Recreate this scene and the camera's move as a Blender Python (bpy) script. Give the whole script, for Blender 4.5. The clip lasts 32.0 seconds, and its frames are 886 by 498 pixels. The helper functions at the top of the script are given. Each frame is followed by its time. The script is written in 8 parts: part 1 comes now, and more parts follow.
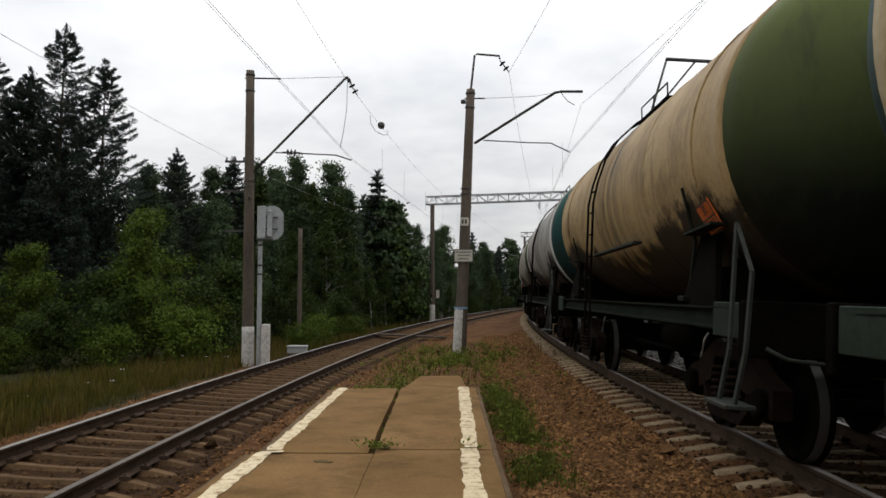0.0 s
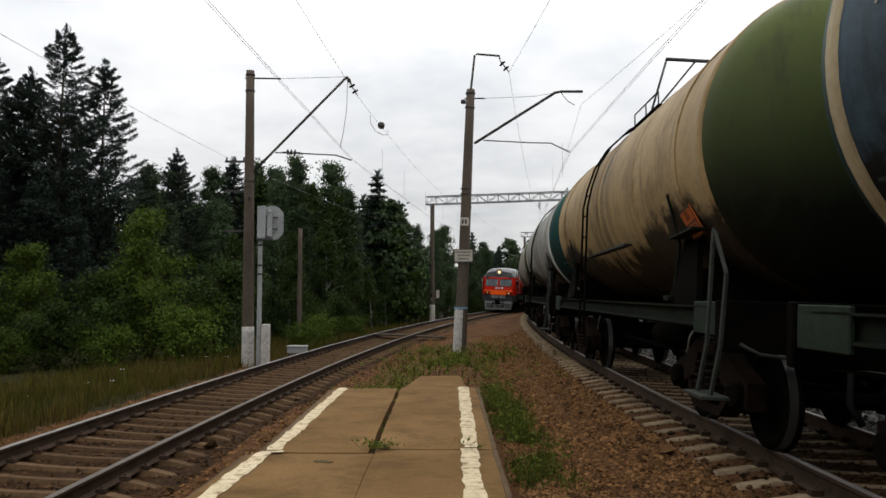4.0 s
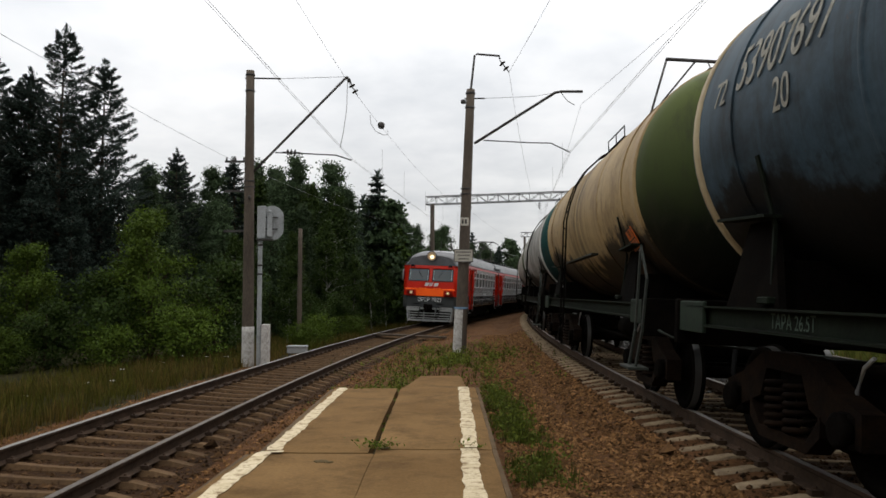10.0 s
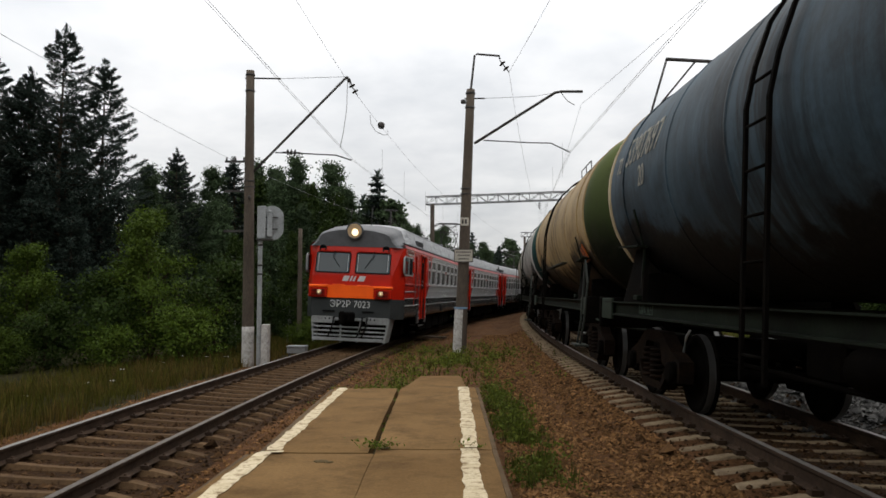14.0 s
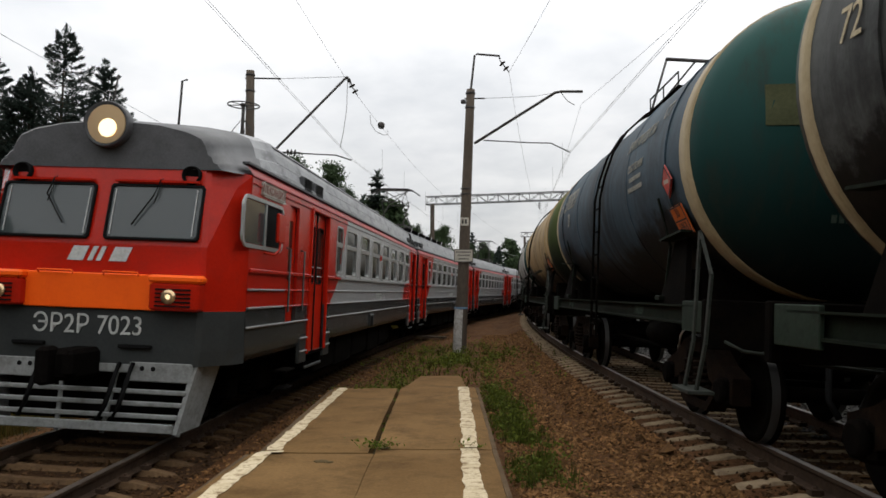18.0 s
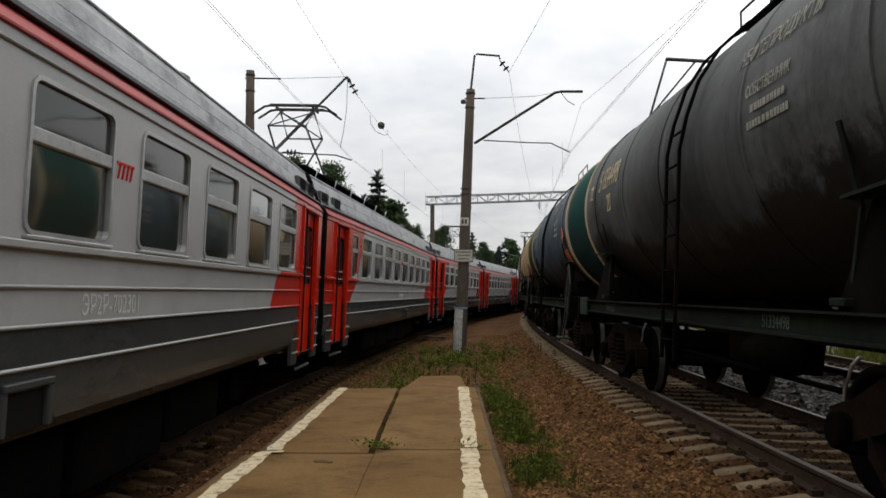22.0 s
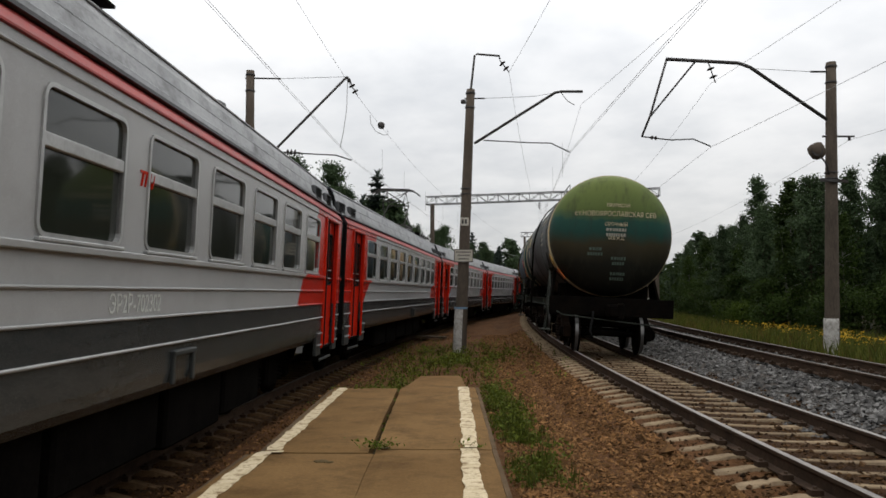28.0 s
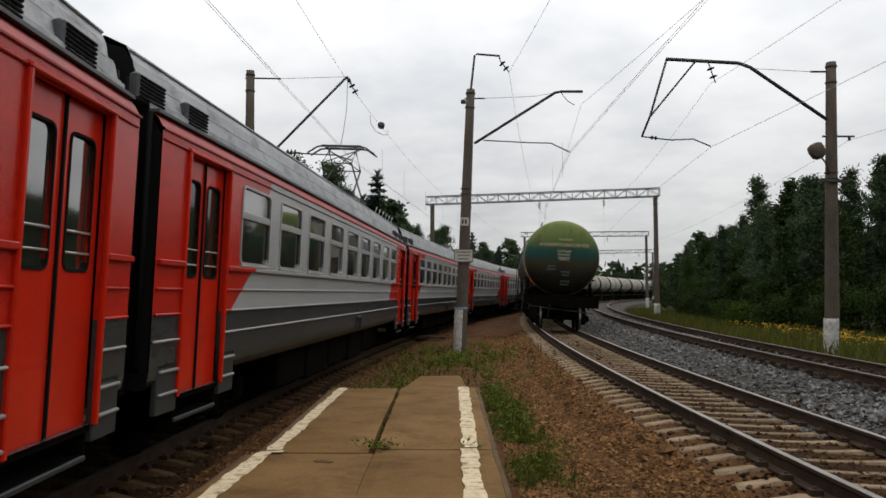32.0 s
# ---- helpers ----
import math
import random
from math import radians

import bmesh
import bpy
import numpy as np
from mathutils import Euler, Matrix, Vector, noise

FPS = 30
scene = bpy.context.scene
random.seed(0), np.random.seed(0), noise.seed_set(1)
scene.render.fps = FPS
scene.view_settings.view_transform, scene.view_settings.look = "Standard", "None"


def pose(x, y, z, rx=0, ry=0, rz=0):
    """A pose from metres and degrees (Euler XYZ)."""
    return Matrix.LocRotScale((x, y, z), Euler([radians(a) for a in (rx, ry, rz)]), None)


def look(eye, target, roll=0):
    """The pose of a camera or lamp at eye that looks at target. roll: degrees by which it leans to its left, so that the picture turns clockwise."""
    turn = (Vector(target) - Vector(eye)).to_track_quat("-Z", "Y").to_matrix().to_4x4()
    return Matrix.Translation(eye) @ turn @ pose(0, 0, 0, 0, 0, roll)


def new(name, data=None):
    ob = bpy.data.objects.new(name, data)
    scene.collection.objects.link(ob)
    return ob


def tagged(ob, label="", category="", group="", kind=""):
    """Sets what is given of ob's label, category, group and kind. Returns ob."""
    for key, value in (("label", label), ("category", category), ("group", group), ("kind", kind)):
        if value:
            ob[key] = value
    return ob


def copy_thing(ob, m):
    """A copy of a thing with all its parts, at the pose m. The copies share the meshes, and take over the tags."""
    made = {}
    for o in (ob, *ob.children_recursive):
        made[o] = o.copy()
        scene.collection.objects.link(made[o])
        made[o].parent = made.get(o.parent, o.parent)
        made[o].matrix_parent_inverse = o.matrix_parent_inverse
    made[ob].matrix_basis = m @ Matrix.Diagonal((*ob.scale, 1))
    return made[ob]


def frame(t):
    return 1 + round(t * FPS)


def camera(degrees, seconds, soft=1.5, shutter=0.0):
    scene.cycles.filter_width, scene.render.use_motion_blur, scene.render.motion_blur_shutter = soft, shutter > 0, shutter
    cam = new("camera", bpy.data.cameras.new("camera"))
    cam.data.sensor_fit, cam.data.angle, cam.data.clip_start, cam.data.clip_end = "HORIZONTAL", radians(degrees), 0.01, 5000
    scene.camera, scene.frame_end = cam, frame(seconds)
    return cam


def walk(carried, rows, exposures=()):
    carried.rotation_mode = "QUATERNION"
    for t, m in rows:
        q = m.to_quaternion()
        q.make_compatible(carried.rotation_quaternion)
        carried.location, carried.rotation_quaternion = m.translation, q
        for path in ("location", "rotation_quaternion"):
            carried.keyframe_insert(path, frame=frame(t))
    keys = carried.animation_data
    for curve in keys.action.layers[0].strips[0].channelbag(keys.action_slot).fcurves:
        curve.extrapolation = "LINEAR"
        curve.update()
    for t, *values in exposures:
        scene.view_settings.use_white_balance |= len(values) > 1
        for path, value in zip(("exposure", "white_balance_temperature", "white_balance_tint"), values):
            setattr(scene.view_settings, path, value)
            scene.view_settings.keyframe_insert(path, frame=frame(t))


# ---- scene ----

# The camera stands still on the end of the platform, at eye height.
cam = camera(61.38, 32.0, soft=1.6)
EYE = (0.0, 0.0, 1.501)
VIEW = look(EYE, (0.0, 10.0, 1.501 + 10.0 * math.tan(radians(3.365))), 0.037)
walk(cam, [(0.0, VIEW), (32.0, VIEW)], exposures=[(0.0, -0.1), (24.0, -0.1), (28.0, -0.16), (32.0, -0.24)])

# ---- light: a bright overcast sky with a broad, veiled sun ----
SUN_EL, SUN_AZ = 58.0, 20.0
world = bpy.data.worlds.new("overcast_sky")
scene.world = world
world.use_nodes = True


def sky_nodes():
    nt = world.node_tree
    nt.nodes.clear()
    N, L = nt.nodes.new, nt.links.new
    out, bg = N("ShaderNodeOutputWorld"), N("ShaderNodeBackground")
    sky = N("ShaderNodeTexSky")
    sky.sky_type, sky.sun_disc = "NISHITA", False
    sky.sun_elevation, sky.sun_rotation = radians(SUN_EL), radians(SUN_AZ)
    sky.air_density, sky.dust_density = 1.0, 3.0
    dim = N("ShaderNodeVectorMath")
    dim.operation = "SCALE"
    dim.inputs["Scale"].default_value = 0.10
    L(sky.outputs[0], dim.inputs[0])
    co, sep = N("ShaderNodeTexCoord"), N("ShaderNodeSeparateXYZ")
    L(co.outputs["Generated"], sep.inputs[0])
    # cloud deck: flatten the dome so that clouds grow smaller to the horizon
    add = N("ShaderNodeMath")
    add.operation = "ADD"
    add.inputs[1].default_value = 0.22
    L(sep.outputs["Z"], add.inputs[0])
    dv = N("ShaderNodeVectorMath")
    dv.operation = "DIVIDE"
    cmb = N("ShaderNodeCombineXYZ")
    for i in range(3):
        L(add.outputs[0], cmb.inputs[i])
    L(co.outputs["Generated"], dv.inputs[0])
    L(cmb.outputs[0], dv.inputs[1])
    n1, n2 = N("ShaderNodeTexNoise"), N("ShaderNodeTexNoise")
    for n, sc, det in ((n1, 1.3, 6.0), (n2, 3.2, 7.0)):
        n.inputs["Scale"].default_value, n.inputs["Detail"].default_value = sc, det
        n.inputs["Roughness"].default_value = 0.55
        L(dv.outputs[0], n.inputs["Vector"])
    mx = N("ShaderNodeMix")
    mx.data_type, mx.inputs["Factor"].default_value = "FLOAT", 0.45
    L(n1.outputs["Fac"], mx.inputs["A"])
    L(n2.outputs["Fac"], mx.inputs["B"])
    cl = N("ShaderNodeValToRGB")
    cl.color_ramp.elements[0].position, cl.color_ramp.elements[0].color = 0.34, (0.71, 0.73, 0.755, 1)
    cl.color_ramp.elements[1].position, cl.color_ramp.elements[1].color = 0.60, (1.0, 1.0, 1.0, 1)
    L(mx.outputs["Result"], cl.inputs[0])
    # an overcast dome is brighter high up than at the horizon
    up = N("ShaderNodeMapRange")
    up.inputs["From Min"].default_value, up.inputs["From Max"].default_value = 0.0, 0.75
    up.inputs["To Min"].default_value, up.inputs["To Max"].default_value = 0.80, 1.95
    up.interpolation_type = "SMOOTHSTEP"
    L(sep.outputs["Z"], up.inputs["Value"])
    sc2 = N("ShaderNodeVectorMath")
    sc2.operation = "SCALE"
    L(cl.outputs[0], sc2.inputs[0])
    L(up.outputs[0], sc2.inputs["Scale"])
    m2 = N("ShaderNodeMix")
    m2.data_type, m2.inputs["Factor"].default_value = "RGBA", 0.9
    L(dim.outputs[0], m2.inputs["A"])
    L(sc2.outputs[0], m2.inputs["B"])
    L(m2.outputs["Result"], bg.inputs["Color"])
    bg.inputs["Strength"].default_value = 1.06
    L(bg.outputs[0], out.inputs[0])


sky_nodes()
sun = new("sun", bpy.data.lights.new("sun", "SUN"))
sun.data.energy, sun.data.angle, sun.data.color = 0.5, radians(30), (1.0, 0.96, 0.9)
sun.matrix_world = look((0, 0, 0), (-math.sin(radians(SUN_AZ)) * math.cos(radians(SUN_EL)), -math.cos(radians(SUN_AZ)) * math.cos(radians(SUN_EL)), -math.sin(radians(SUN_EL))))


# ---- materials ----
def ramp(nt, fac, a, b, lo=0.35, hi=0.65):
    r = nt.nodes.new("ShaderNodeValToRGB")
    r.color_ramp.elements[0].position, r.color_ramp.elements[0].color = lo, (*a, 1)
    r.color_ramp.elements[1].position, r.color_ramp.elements[1].color = hi, (*b, 1)
    nt.links.new(fac, r.inputs[0])
    return r.outputs[0]


def noise_tex(nt, vec, scale, detail=5.0, stretch=None, rough=0.6):
    n = nt.nodes.new("ShaderNodeTexNoise")
    n.inputs["Scale"].default_value, n.inputs["Detail"].default_value = scale, detail
    n.inputs["Roughness"].default_value = rough
    if stretch:
        m = nt.nodes.new("ShaderNodeMapping")
        m.inputs["Scale"].default_value = stretch
        nt.links.new(vec, m.inputs[0])
        vec = m.outputs[0]
    nt.links.new(vec, n.inputs["Vector"])
    return n.outputs["Fac"]


def mixc(nt, fac, a, b, mode="MIX"):
    m = nt.nodes.new("ShaderNodeMix")
    m.data_type, m.blend_type = "RGBA", mode
    for sock, v in (("Factor", fac), ("A", a), ("B", b)):
        if isinstance(v, (int, float)):
            m.inputs[sock].default_value = v
        elif isinstance(v, tuple):
            m.inputs[sock].default_value = (*v, 1)
        else:
            nt.links.new(v, m.inputs[sock])
    return m.outputs["Result"]


def math_node(nt, op, a, b=None, c=None, clamp=False):
    n = nt.nodes.new("ShaderNodeMath")
    n.operation, n.use_clamp = op, clamp
    for i, v in enumerate((a, b, c)):
        if v is None:
            continue
        if isinstance(v, (int, float)):
            n.inputs[i].default_value = v
        else:
            nt.links.new(v, n.inputs[i])
    return n.outputs[0]


def surface(name, a, b, rough=0.6, metal=0.0, grain=30.0, patch=2.0, bump=0.2, bump_scale=None, dirt=None, dirt_amount=0.5,
            stretch=None, spec=None, piece=0.0, dist=0.02, island=0.0, dirt_from=(0.48, 0.72)):
    """A surface of two shades (patches and grain), with stains of a third, fine relief, and, with piece, a shade of its own per piece."""
    m = bpy.data.materials.new(name)
    m.use_nodes = True
    nt = m.node_tree
    bs = nt.nodes["Principled BSDF"]
    co = nt.nodes.new("ShaderNodeTexCoord").outputs["Object"]
    big, fine = noise_tex(nt, co, patch, 4.0, stretch), noise_tex(nt, co, grain, 6.0, stretch)
    both = mixc(nt, 0.45, big, fine)
    col = ramp(nt, both, a, b)
    if dirt:
        st = noise_tex(nt, co, patch * 2.3, 8.0, stretch, 0.7)
        fac = nt.nodes.new("ShaderNodeMapRange")
        fac.inputs["From Min"].default_value, fac.inputs["From Max"].default_value = dirt_from
        fac.inputs["To Max"].default_value = dirt_amount
        nt.links.new(st, fac.inputs["Value"])
        col = mixc(nt, fac.outputs[0], col, dirt)
    if piece:
        oi = nt.nodes.new("ShaderNodeObjectInfo")
        mr = nt.nodes.new("ShaderNodeMapRange")
        mr.inputs["To Min"].default_value, mr.inputs["To Max"].default_value = 1 - piece, 1 + piece
        nt.links.new(oi.outputs["Random"], mr.inputs["Value"])
        hs = nt.nodes.new("ShaderNodeHueSaturation")
        nt.links.new(mr.outputs[0], hs.inputs["Value"])
        nt.links.new(col, hs.inputs["Color"])
        col = hs.outputs[0]
    if island:
        ge = nt.nodes.new("ShaderNodeNewGeometry")
        mr = nt.nodes.new("ShaderNodeMapRange")
        mr.inputs["To Min"].default_value, mr.inputs["To Max"].default_value = 1 - island, 1 + island
        nt.links.new(ge.outputs["Random Per Island"], mr.inputs["Value"])
        hs = nt.nodes.new("ShaderNodeHueSaturation")
        nt.links.new(mr.outputs[0], hs.inputs["Value"])
        nt.links.new(col, hs.inputs["Color"])
        col = hs.outputs[0]
    nt.links.new(col, bs.inputs["Base Color"])
    rr = nt.nodes.new("ShaderNodeMapRange")
    rr.inputs["To Min"].default_value, rr.inputs["To Max"].default_value = max(0.03, rough - (0.12 if rough > 0.35 else 0.025)), min(1, rough + (0.12 if rough > 0.35 else 0.025))
    nt.links.new(fine, rr.inputs["Value"])
    nt.links.new(rr.outputs[0], bs.inputs["Roughness"])
    bs.inputs["Metallic"].default_value = metal
    bs.inputs["Specular IOR Level"].default_value = spec if spec is not None else (0.06 if rough > 0.65 else 0.28)
    if bump:
        bp = nt.nodes.new("ShaderNodeBump")
        bp.inputs["Strength"].default_value, bp.inputs["Distance"].default_value = bump, dist
        h = fine if bump_scale is None else noise_tex(nt, co, bump_scale, 6.0 if bump_scale > 3 else 0.5, stretch)
        nt.links.new(h, bp.inputs["Height"])
        nt.links.new(bp.outputs[0], bs.inputs["Normal"])
    return m


def plain(name, col, rough=0.5, metal=0.0, emit=0.0, spec=0.2):
    m = bpy.data.materials.new(name)
    m.use_nodes = True
    bs = m.node_tree.nodes["Principled BSDF"]
    bs.inputs["Base Color"].default_value, bs.inputs["Roughness"].default_value, bs.inputs["Metallic"].default_value = (*col, 1), rough, metal
    bs.inputs["Specular IOR Level"].default_value = spec
    if emit:
        bs.inputs["Emission Color"].default_value, bs.inputs["Emission Strength"].default_value = (*col, 1), emit
    return m


def leaf_surface(name, a, b, seed=0.0):
    """Leaves: each clump has a shade of its own; some light passes through."""
    m = bpy.data.materials.new(name)
    m.use_nodes = True
    nt = m.node_tree
    bs = nt.nodes["Principled BSDF"]
    geo = nt.nodes.new("ShaderNodeNewGeometry")
    oi = nt.nodes.new("ShaderNodeObjectInfo")
    col = ramp(nt, geo.outputs["Random Per Island"], a, b, 0.0, 1.0)
    hs = nt.nodes.new("ShaderNodeHueSaturation")
    mr = nt.nodes.new("ShaderNodeMapRange")
    mr.inputs["To Min"].default_value, mr.inputs["To Max"].default_value = 0.75, 1.25
    nt.links.new(oi.outputs["Random"], mr.inputs["Value"])
    nt.links.new(mr.outputs[0], hs.inputs["Value"])
    nt.links.new(col, hs.inputs["Color"])
    nt.links.new(hs.outputs[0], bs.inputs["Base Color"])
    bs.inputs["Roughness"].default_value = 0.6
    bs.inputs["Specular IOR Level"].default_value = 0.06
    tr = nt.nodes.new("ShaderNodeBsdfTranslucent")
    nt.links.new(hs.outputs[0], tr.inputs["Color"])
    mx = nt.nodes.new("ShaderNodeMixShader")
    mx.inputs[0].default_value = 0.25
    nt.links.new(bs.outputs[0], mx.inputs[1])
    nt.links.new(tr.outputs[0], mx.inputs[2])
    nt.links.new(mx.outputs[0], nt.nodes["Material Output"].inputs["Surface"])
    return m


M_BALLAST = surface("brown_ballast", (0.05, 0.023, 0.009), (0.145, 0.07, 0.029), 0.95, grain=22, patch=0.9, bump=0.9, bump_scale=26, dirt=(0.028, 0.015, 0.008), dirt_amount=0.6, dist=0.05)
M_BALLAST_DARK = surface("dark_brown_ballast", (0.018, 0.009, 0.004), (0.060, 0.031, 0.014), 0.95, grain=22, patch=0.9, bump=0.9, bump_scale=26, dirt=(0.012, 0.008, 0.005), dirt_amount=0.7, dist=0.05)
M_BALLAST_GREY = surface("grey_ballast", (0.030, 0.028, 0.026), (0.085, 0.081, 0.075), 0.95, grain=22, patch=0.8, bump=0.9, bump_scale=24, dirt=(0.10, 0.07, 0.05), dirt_amount=0.5, dist=0.05)
M_SOIL = surface("grassy_soil", (0.010, 0.010, 0.004), (0.032, 0.029, 0.010), 0.95, grain=9, patch=0.6, bump=0.8, bump_scale=12, dirt=(0.05, 0.033, 0.015), dist=0.06)
M_STONE = surface("brown_stone", (0.07, 0.035, 0.013), (0.2, 0.105, 0.043), 0.9, grain=14, patch=5, bump=0.3, island=0.7)
M_STONE_DARK = surface("dark_brown_stone", (0.026, 0.014, 0.006), (0.082, 0.045, 0.021), 0.9, grain=14, patch=5, bump=0.3, island=0.7)
M_STONE_GREY = surface("grey_stone", (0.05, 0.048, 0.046), (0.165, 0.160, 0.152), 0.9, grain=14, patch=5, bump=0.3, island=0.75)
M_CONCRETE = surface("platform_concrete", (0.118, 0.066, 0.024), (0.205, 0.122, 0.05), 0.9, grain=45, patch=0.8, bump=0.35, bump_scale=60, dirt=(0.060, 0.034, 0.013), dirt_amount=0.8, dist=0.01)
M_CONCRETE_DARK = surface("mossy_concrete", (0.05, 0.038, 0.018), (0.10, 0.07, 0.034), 0.95, grain=45, patch=4, bump=0.5, dist=0.01)
M_EDGE = surface("platform_edge_concrete", (0.07, 0.045, 0.024), (0.135, 0.092, 0.054), 0.9, grain=40, patch=2.5, bump=0.5, bump_scale=40, dirt=(0.06, 0.05, 0.035), dist=0.01)
M_LINE = surface("worn_cream_paint", (0.46, 0.37, 0.23), (0.66, 0.56, 0.39), 0.8, grain=35, patch=5, bump=0.4, dirt=(0.16, 0.098, 0.044), dirt_amount=0.95, dist=0.005, dirt_from=(0.49, 0.66))
M_SLEEPER = surface("pale_sleeper_concrete", (0.15, 0.108, 0.066), (0.25, 0.188, 0.118), 0.9, grain=30, patch=3, bump=0.4, dirt=(0.09, 0.06, 0.04), dirt_amount=0.7, piece=0.2, dist=0.01)
M_SLEEPER_BROWN = surface("rust_stained_sleeper", (0.07, 0.041, 0.02), (0.125, 0.078, 0.041), 0.9, grain=30, patch=3, bump=0.4, dirt=(0.05, 0.03, 0.018), dirt_amount=0.8, piece=0.2, dist=0.01)
M_RAIL = surface("rusty_rail_side", (0.030, 0.020, 0.014), (0.075, 0.048, 0.032), 0.75, 0.2, grain=20, patch=3, bump=0.3, dirt=(0.02, 0.015, 0.012))
M_RAILTOP = surface("polished_rail_head", (0.15, 0.14, 0.13), (0.26, 0.245, 0.23), 0.38, 0.9, grain=60, patch=4, bump=0.05)
M_RAILTOP_WORN = surface("worn_rail_head", (0.15, 0.135, 0.12), (0.25, 0.23, 0.21), 0.5, 0.5, grain=60, patch=4, bump=0.08)
M_RAILTOP_DULL = surface("dull_rail_head", (0.06, 0.048, 0.038), (0.12, 0.098, 0.08), 0.5, 0.6, grain=60, patch=4, bump=0.1)
M_POLE = surface("weathered_pole_concrete", (0.060, 0.048, 0.038), (0.125, 0.10, 0.078), 0.9, grain=30, patch=1.5, bump=0.35, dirt=(0.035, 0.03, 0.025), stretch=(1, 1, 0.25), dist=0.01)
M_WHITE = surface("flaking_whitewash", (0.34, 0.32, 0.29), (0.56, 0.54, 0.50), 0.9, grain=30, patch=3, bump=0.3, dirt=(0.12, 0.11, 0.10), dirt_amount=0.9, dist=0.01)
M_BLUE = surface("faded_blue_paint", (0.12, 0.22, 0.34), (0.2, 0.32, 0.44), 0.8, patch=4, dirt=(0.3, 0.3, 0.3))
M_STEEL = surface("dark_galvanised_steel", (0.035, 0.033, 0.032), (0.085, 0.08, 0.076), 0.65, 0.1, grain=40, patch=2, bump=0.2, dirt=(0.05, 0.03, 0.02), spec=0.12)
M_TRUSS = surface("grey_truss_steel", (0.10, 0.10, 0.10), (0.19, 0.19, 0.185), 0.6, 0.4, grain=30, patch=1, bump=0.1, dirt=(0.08, 0.06, 0.045))
M_GREYBOX = surface("grey_painted_cabinet", (0.21, 0.22, 0.22), (0.34, 0.35, 0.35), 0.6, 0.1, grain=25, patch=2, bump=0.15, dirt=(0.12, 0.11, 0.10))
# copper paled to grey: the bright sky's glare on thin wires is in the colour
M_WIRE = plain("glare_paled_wire", (0.30, 0.295, 0.29), 0.6, 0.1)
M_INSUL = plain("brown_porcelain", (0.035, 0.028, 0.026), 0.35)
M_SIGN = surface("dirty_white_sign", (0.36, 0.33, 0.27), (0.50, 0.47, 0.40), 0.7, patch=5, bump=0.1, dirt=(0.2, 0.17, 0.13))
M_INK = plain("dark_sign_ink", (0.05, 0.045, 0.045), 0.8)
M_BARK = surface("brown_bark", (0.025, 0.018, 0.012), (0.075, 0.055, 0.038), 0.95, grain=20, patch=3, bump=0.6, stretch=(1, 1, 0.3))
M_BIRCH = surface("birch_bark", (0.12, 0.115, 0.105), (0.36, 0.35, 0.33), 0.9, grain=12, patch=5, bump=0.3, dirt=(0.04, 0.035, 0.03), dirt_amount=0.9)
M_LEAF_DARK = leaf_surface("dark_leaves", (0.027, 0.043, 0.02), (0.06, 0.089, 0.04))
M_LEAF_MID = leaf_surface("green_leaves", (0.016, 0.028, 0.006), (0.039, 0.062, 0.012))
M_LEAF_BRIGHT = leaf_surface("bright_leaves", (0.030, 0.050, 0.006), (0.076, 0.112, 0.014))
M_NEEDLE = leaf_surface("dark_needles", (0.016, 0.024, 0.02), (0.048, 0.066, 0.052))
M_GRASS = leaf_surface("green_grass", (0.026, 0.028, 0.004), (0.084, 0.078, 0.013))
M_DRYGRASS = leaf_surface("dry_grass", (0.052, 0.036, 0.009), (0.15, 0.105, 0.03))
M_VERGE = leaf_surface("verge_grass_blades", (0.030, 0.040, 0.007), (0.105, 0.112, 0.022))
M_WEED = leaf_surface("green_weeds", (0.048, 0.068, 0.009), (0.14, 0.17, 0.024))
M_YELLOW = plain("yellow_flowers", (0.50, 0.31, 0.02), 0.7)
M_WHITEFLOWER = plain("white_flowers", (0.55, 0.53, 0.48), 0.7)


# ---- mesh helpers ----
def box(bm, x, y, z, sx, sy, sz, mat=0, taper=1.0):
    """A box centred at x, y with its base at z; taper shrinks its top."""
    v = []
    for dz, k in ((0, 1.0), (sz, taper)):
        for dx, dy in ((-1, -1), (1, -1), (1, 1), (-1, 1)):
            v.append(bm.verts.new((x + dx * sx / 2 * k, y + dy * sy / 2 * k, z + dz)))
    for f in ((3, 2, 1, 0), (4, 5, 6, 7), (0, 1, 5, 4), (1, 2, 6, 5), (2, 3, 7, 6), (3, 0, 4, 7)):
        bm.faces.new([v[i] for i in f]).material_index = mat
    return v


def soft_box(bm, x, y, z, sx, sy, sz, r=0.01):
    """A box with chamfered edges, base at z."""
    rings = []
    for dz, inset in ((0, r), (r, 0), (sz - r, 0), (sz, r)):
        hx, hy = sx / 2 - inset, sy / 2 - inset
        ring = []
        for cx, cy, px, py in ((-1, -1, 1, 0), (-1, -1, 0, 1), (-1, 1, 0, -1), (-1, 1, 1, 0), (1, 1, -1, 0), (1, 1, 0, -1), (1, -1, 0, 1), (1, -1, -1, 0)):
            ring.append((x + cx * hx + px * r, y + cy * hy + py * r, z + dz))
        rings.append(ring[::-1])
    loft(bm, rings, caps=True)


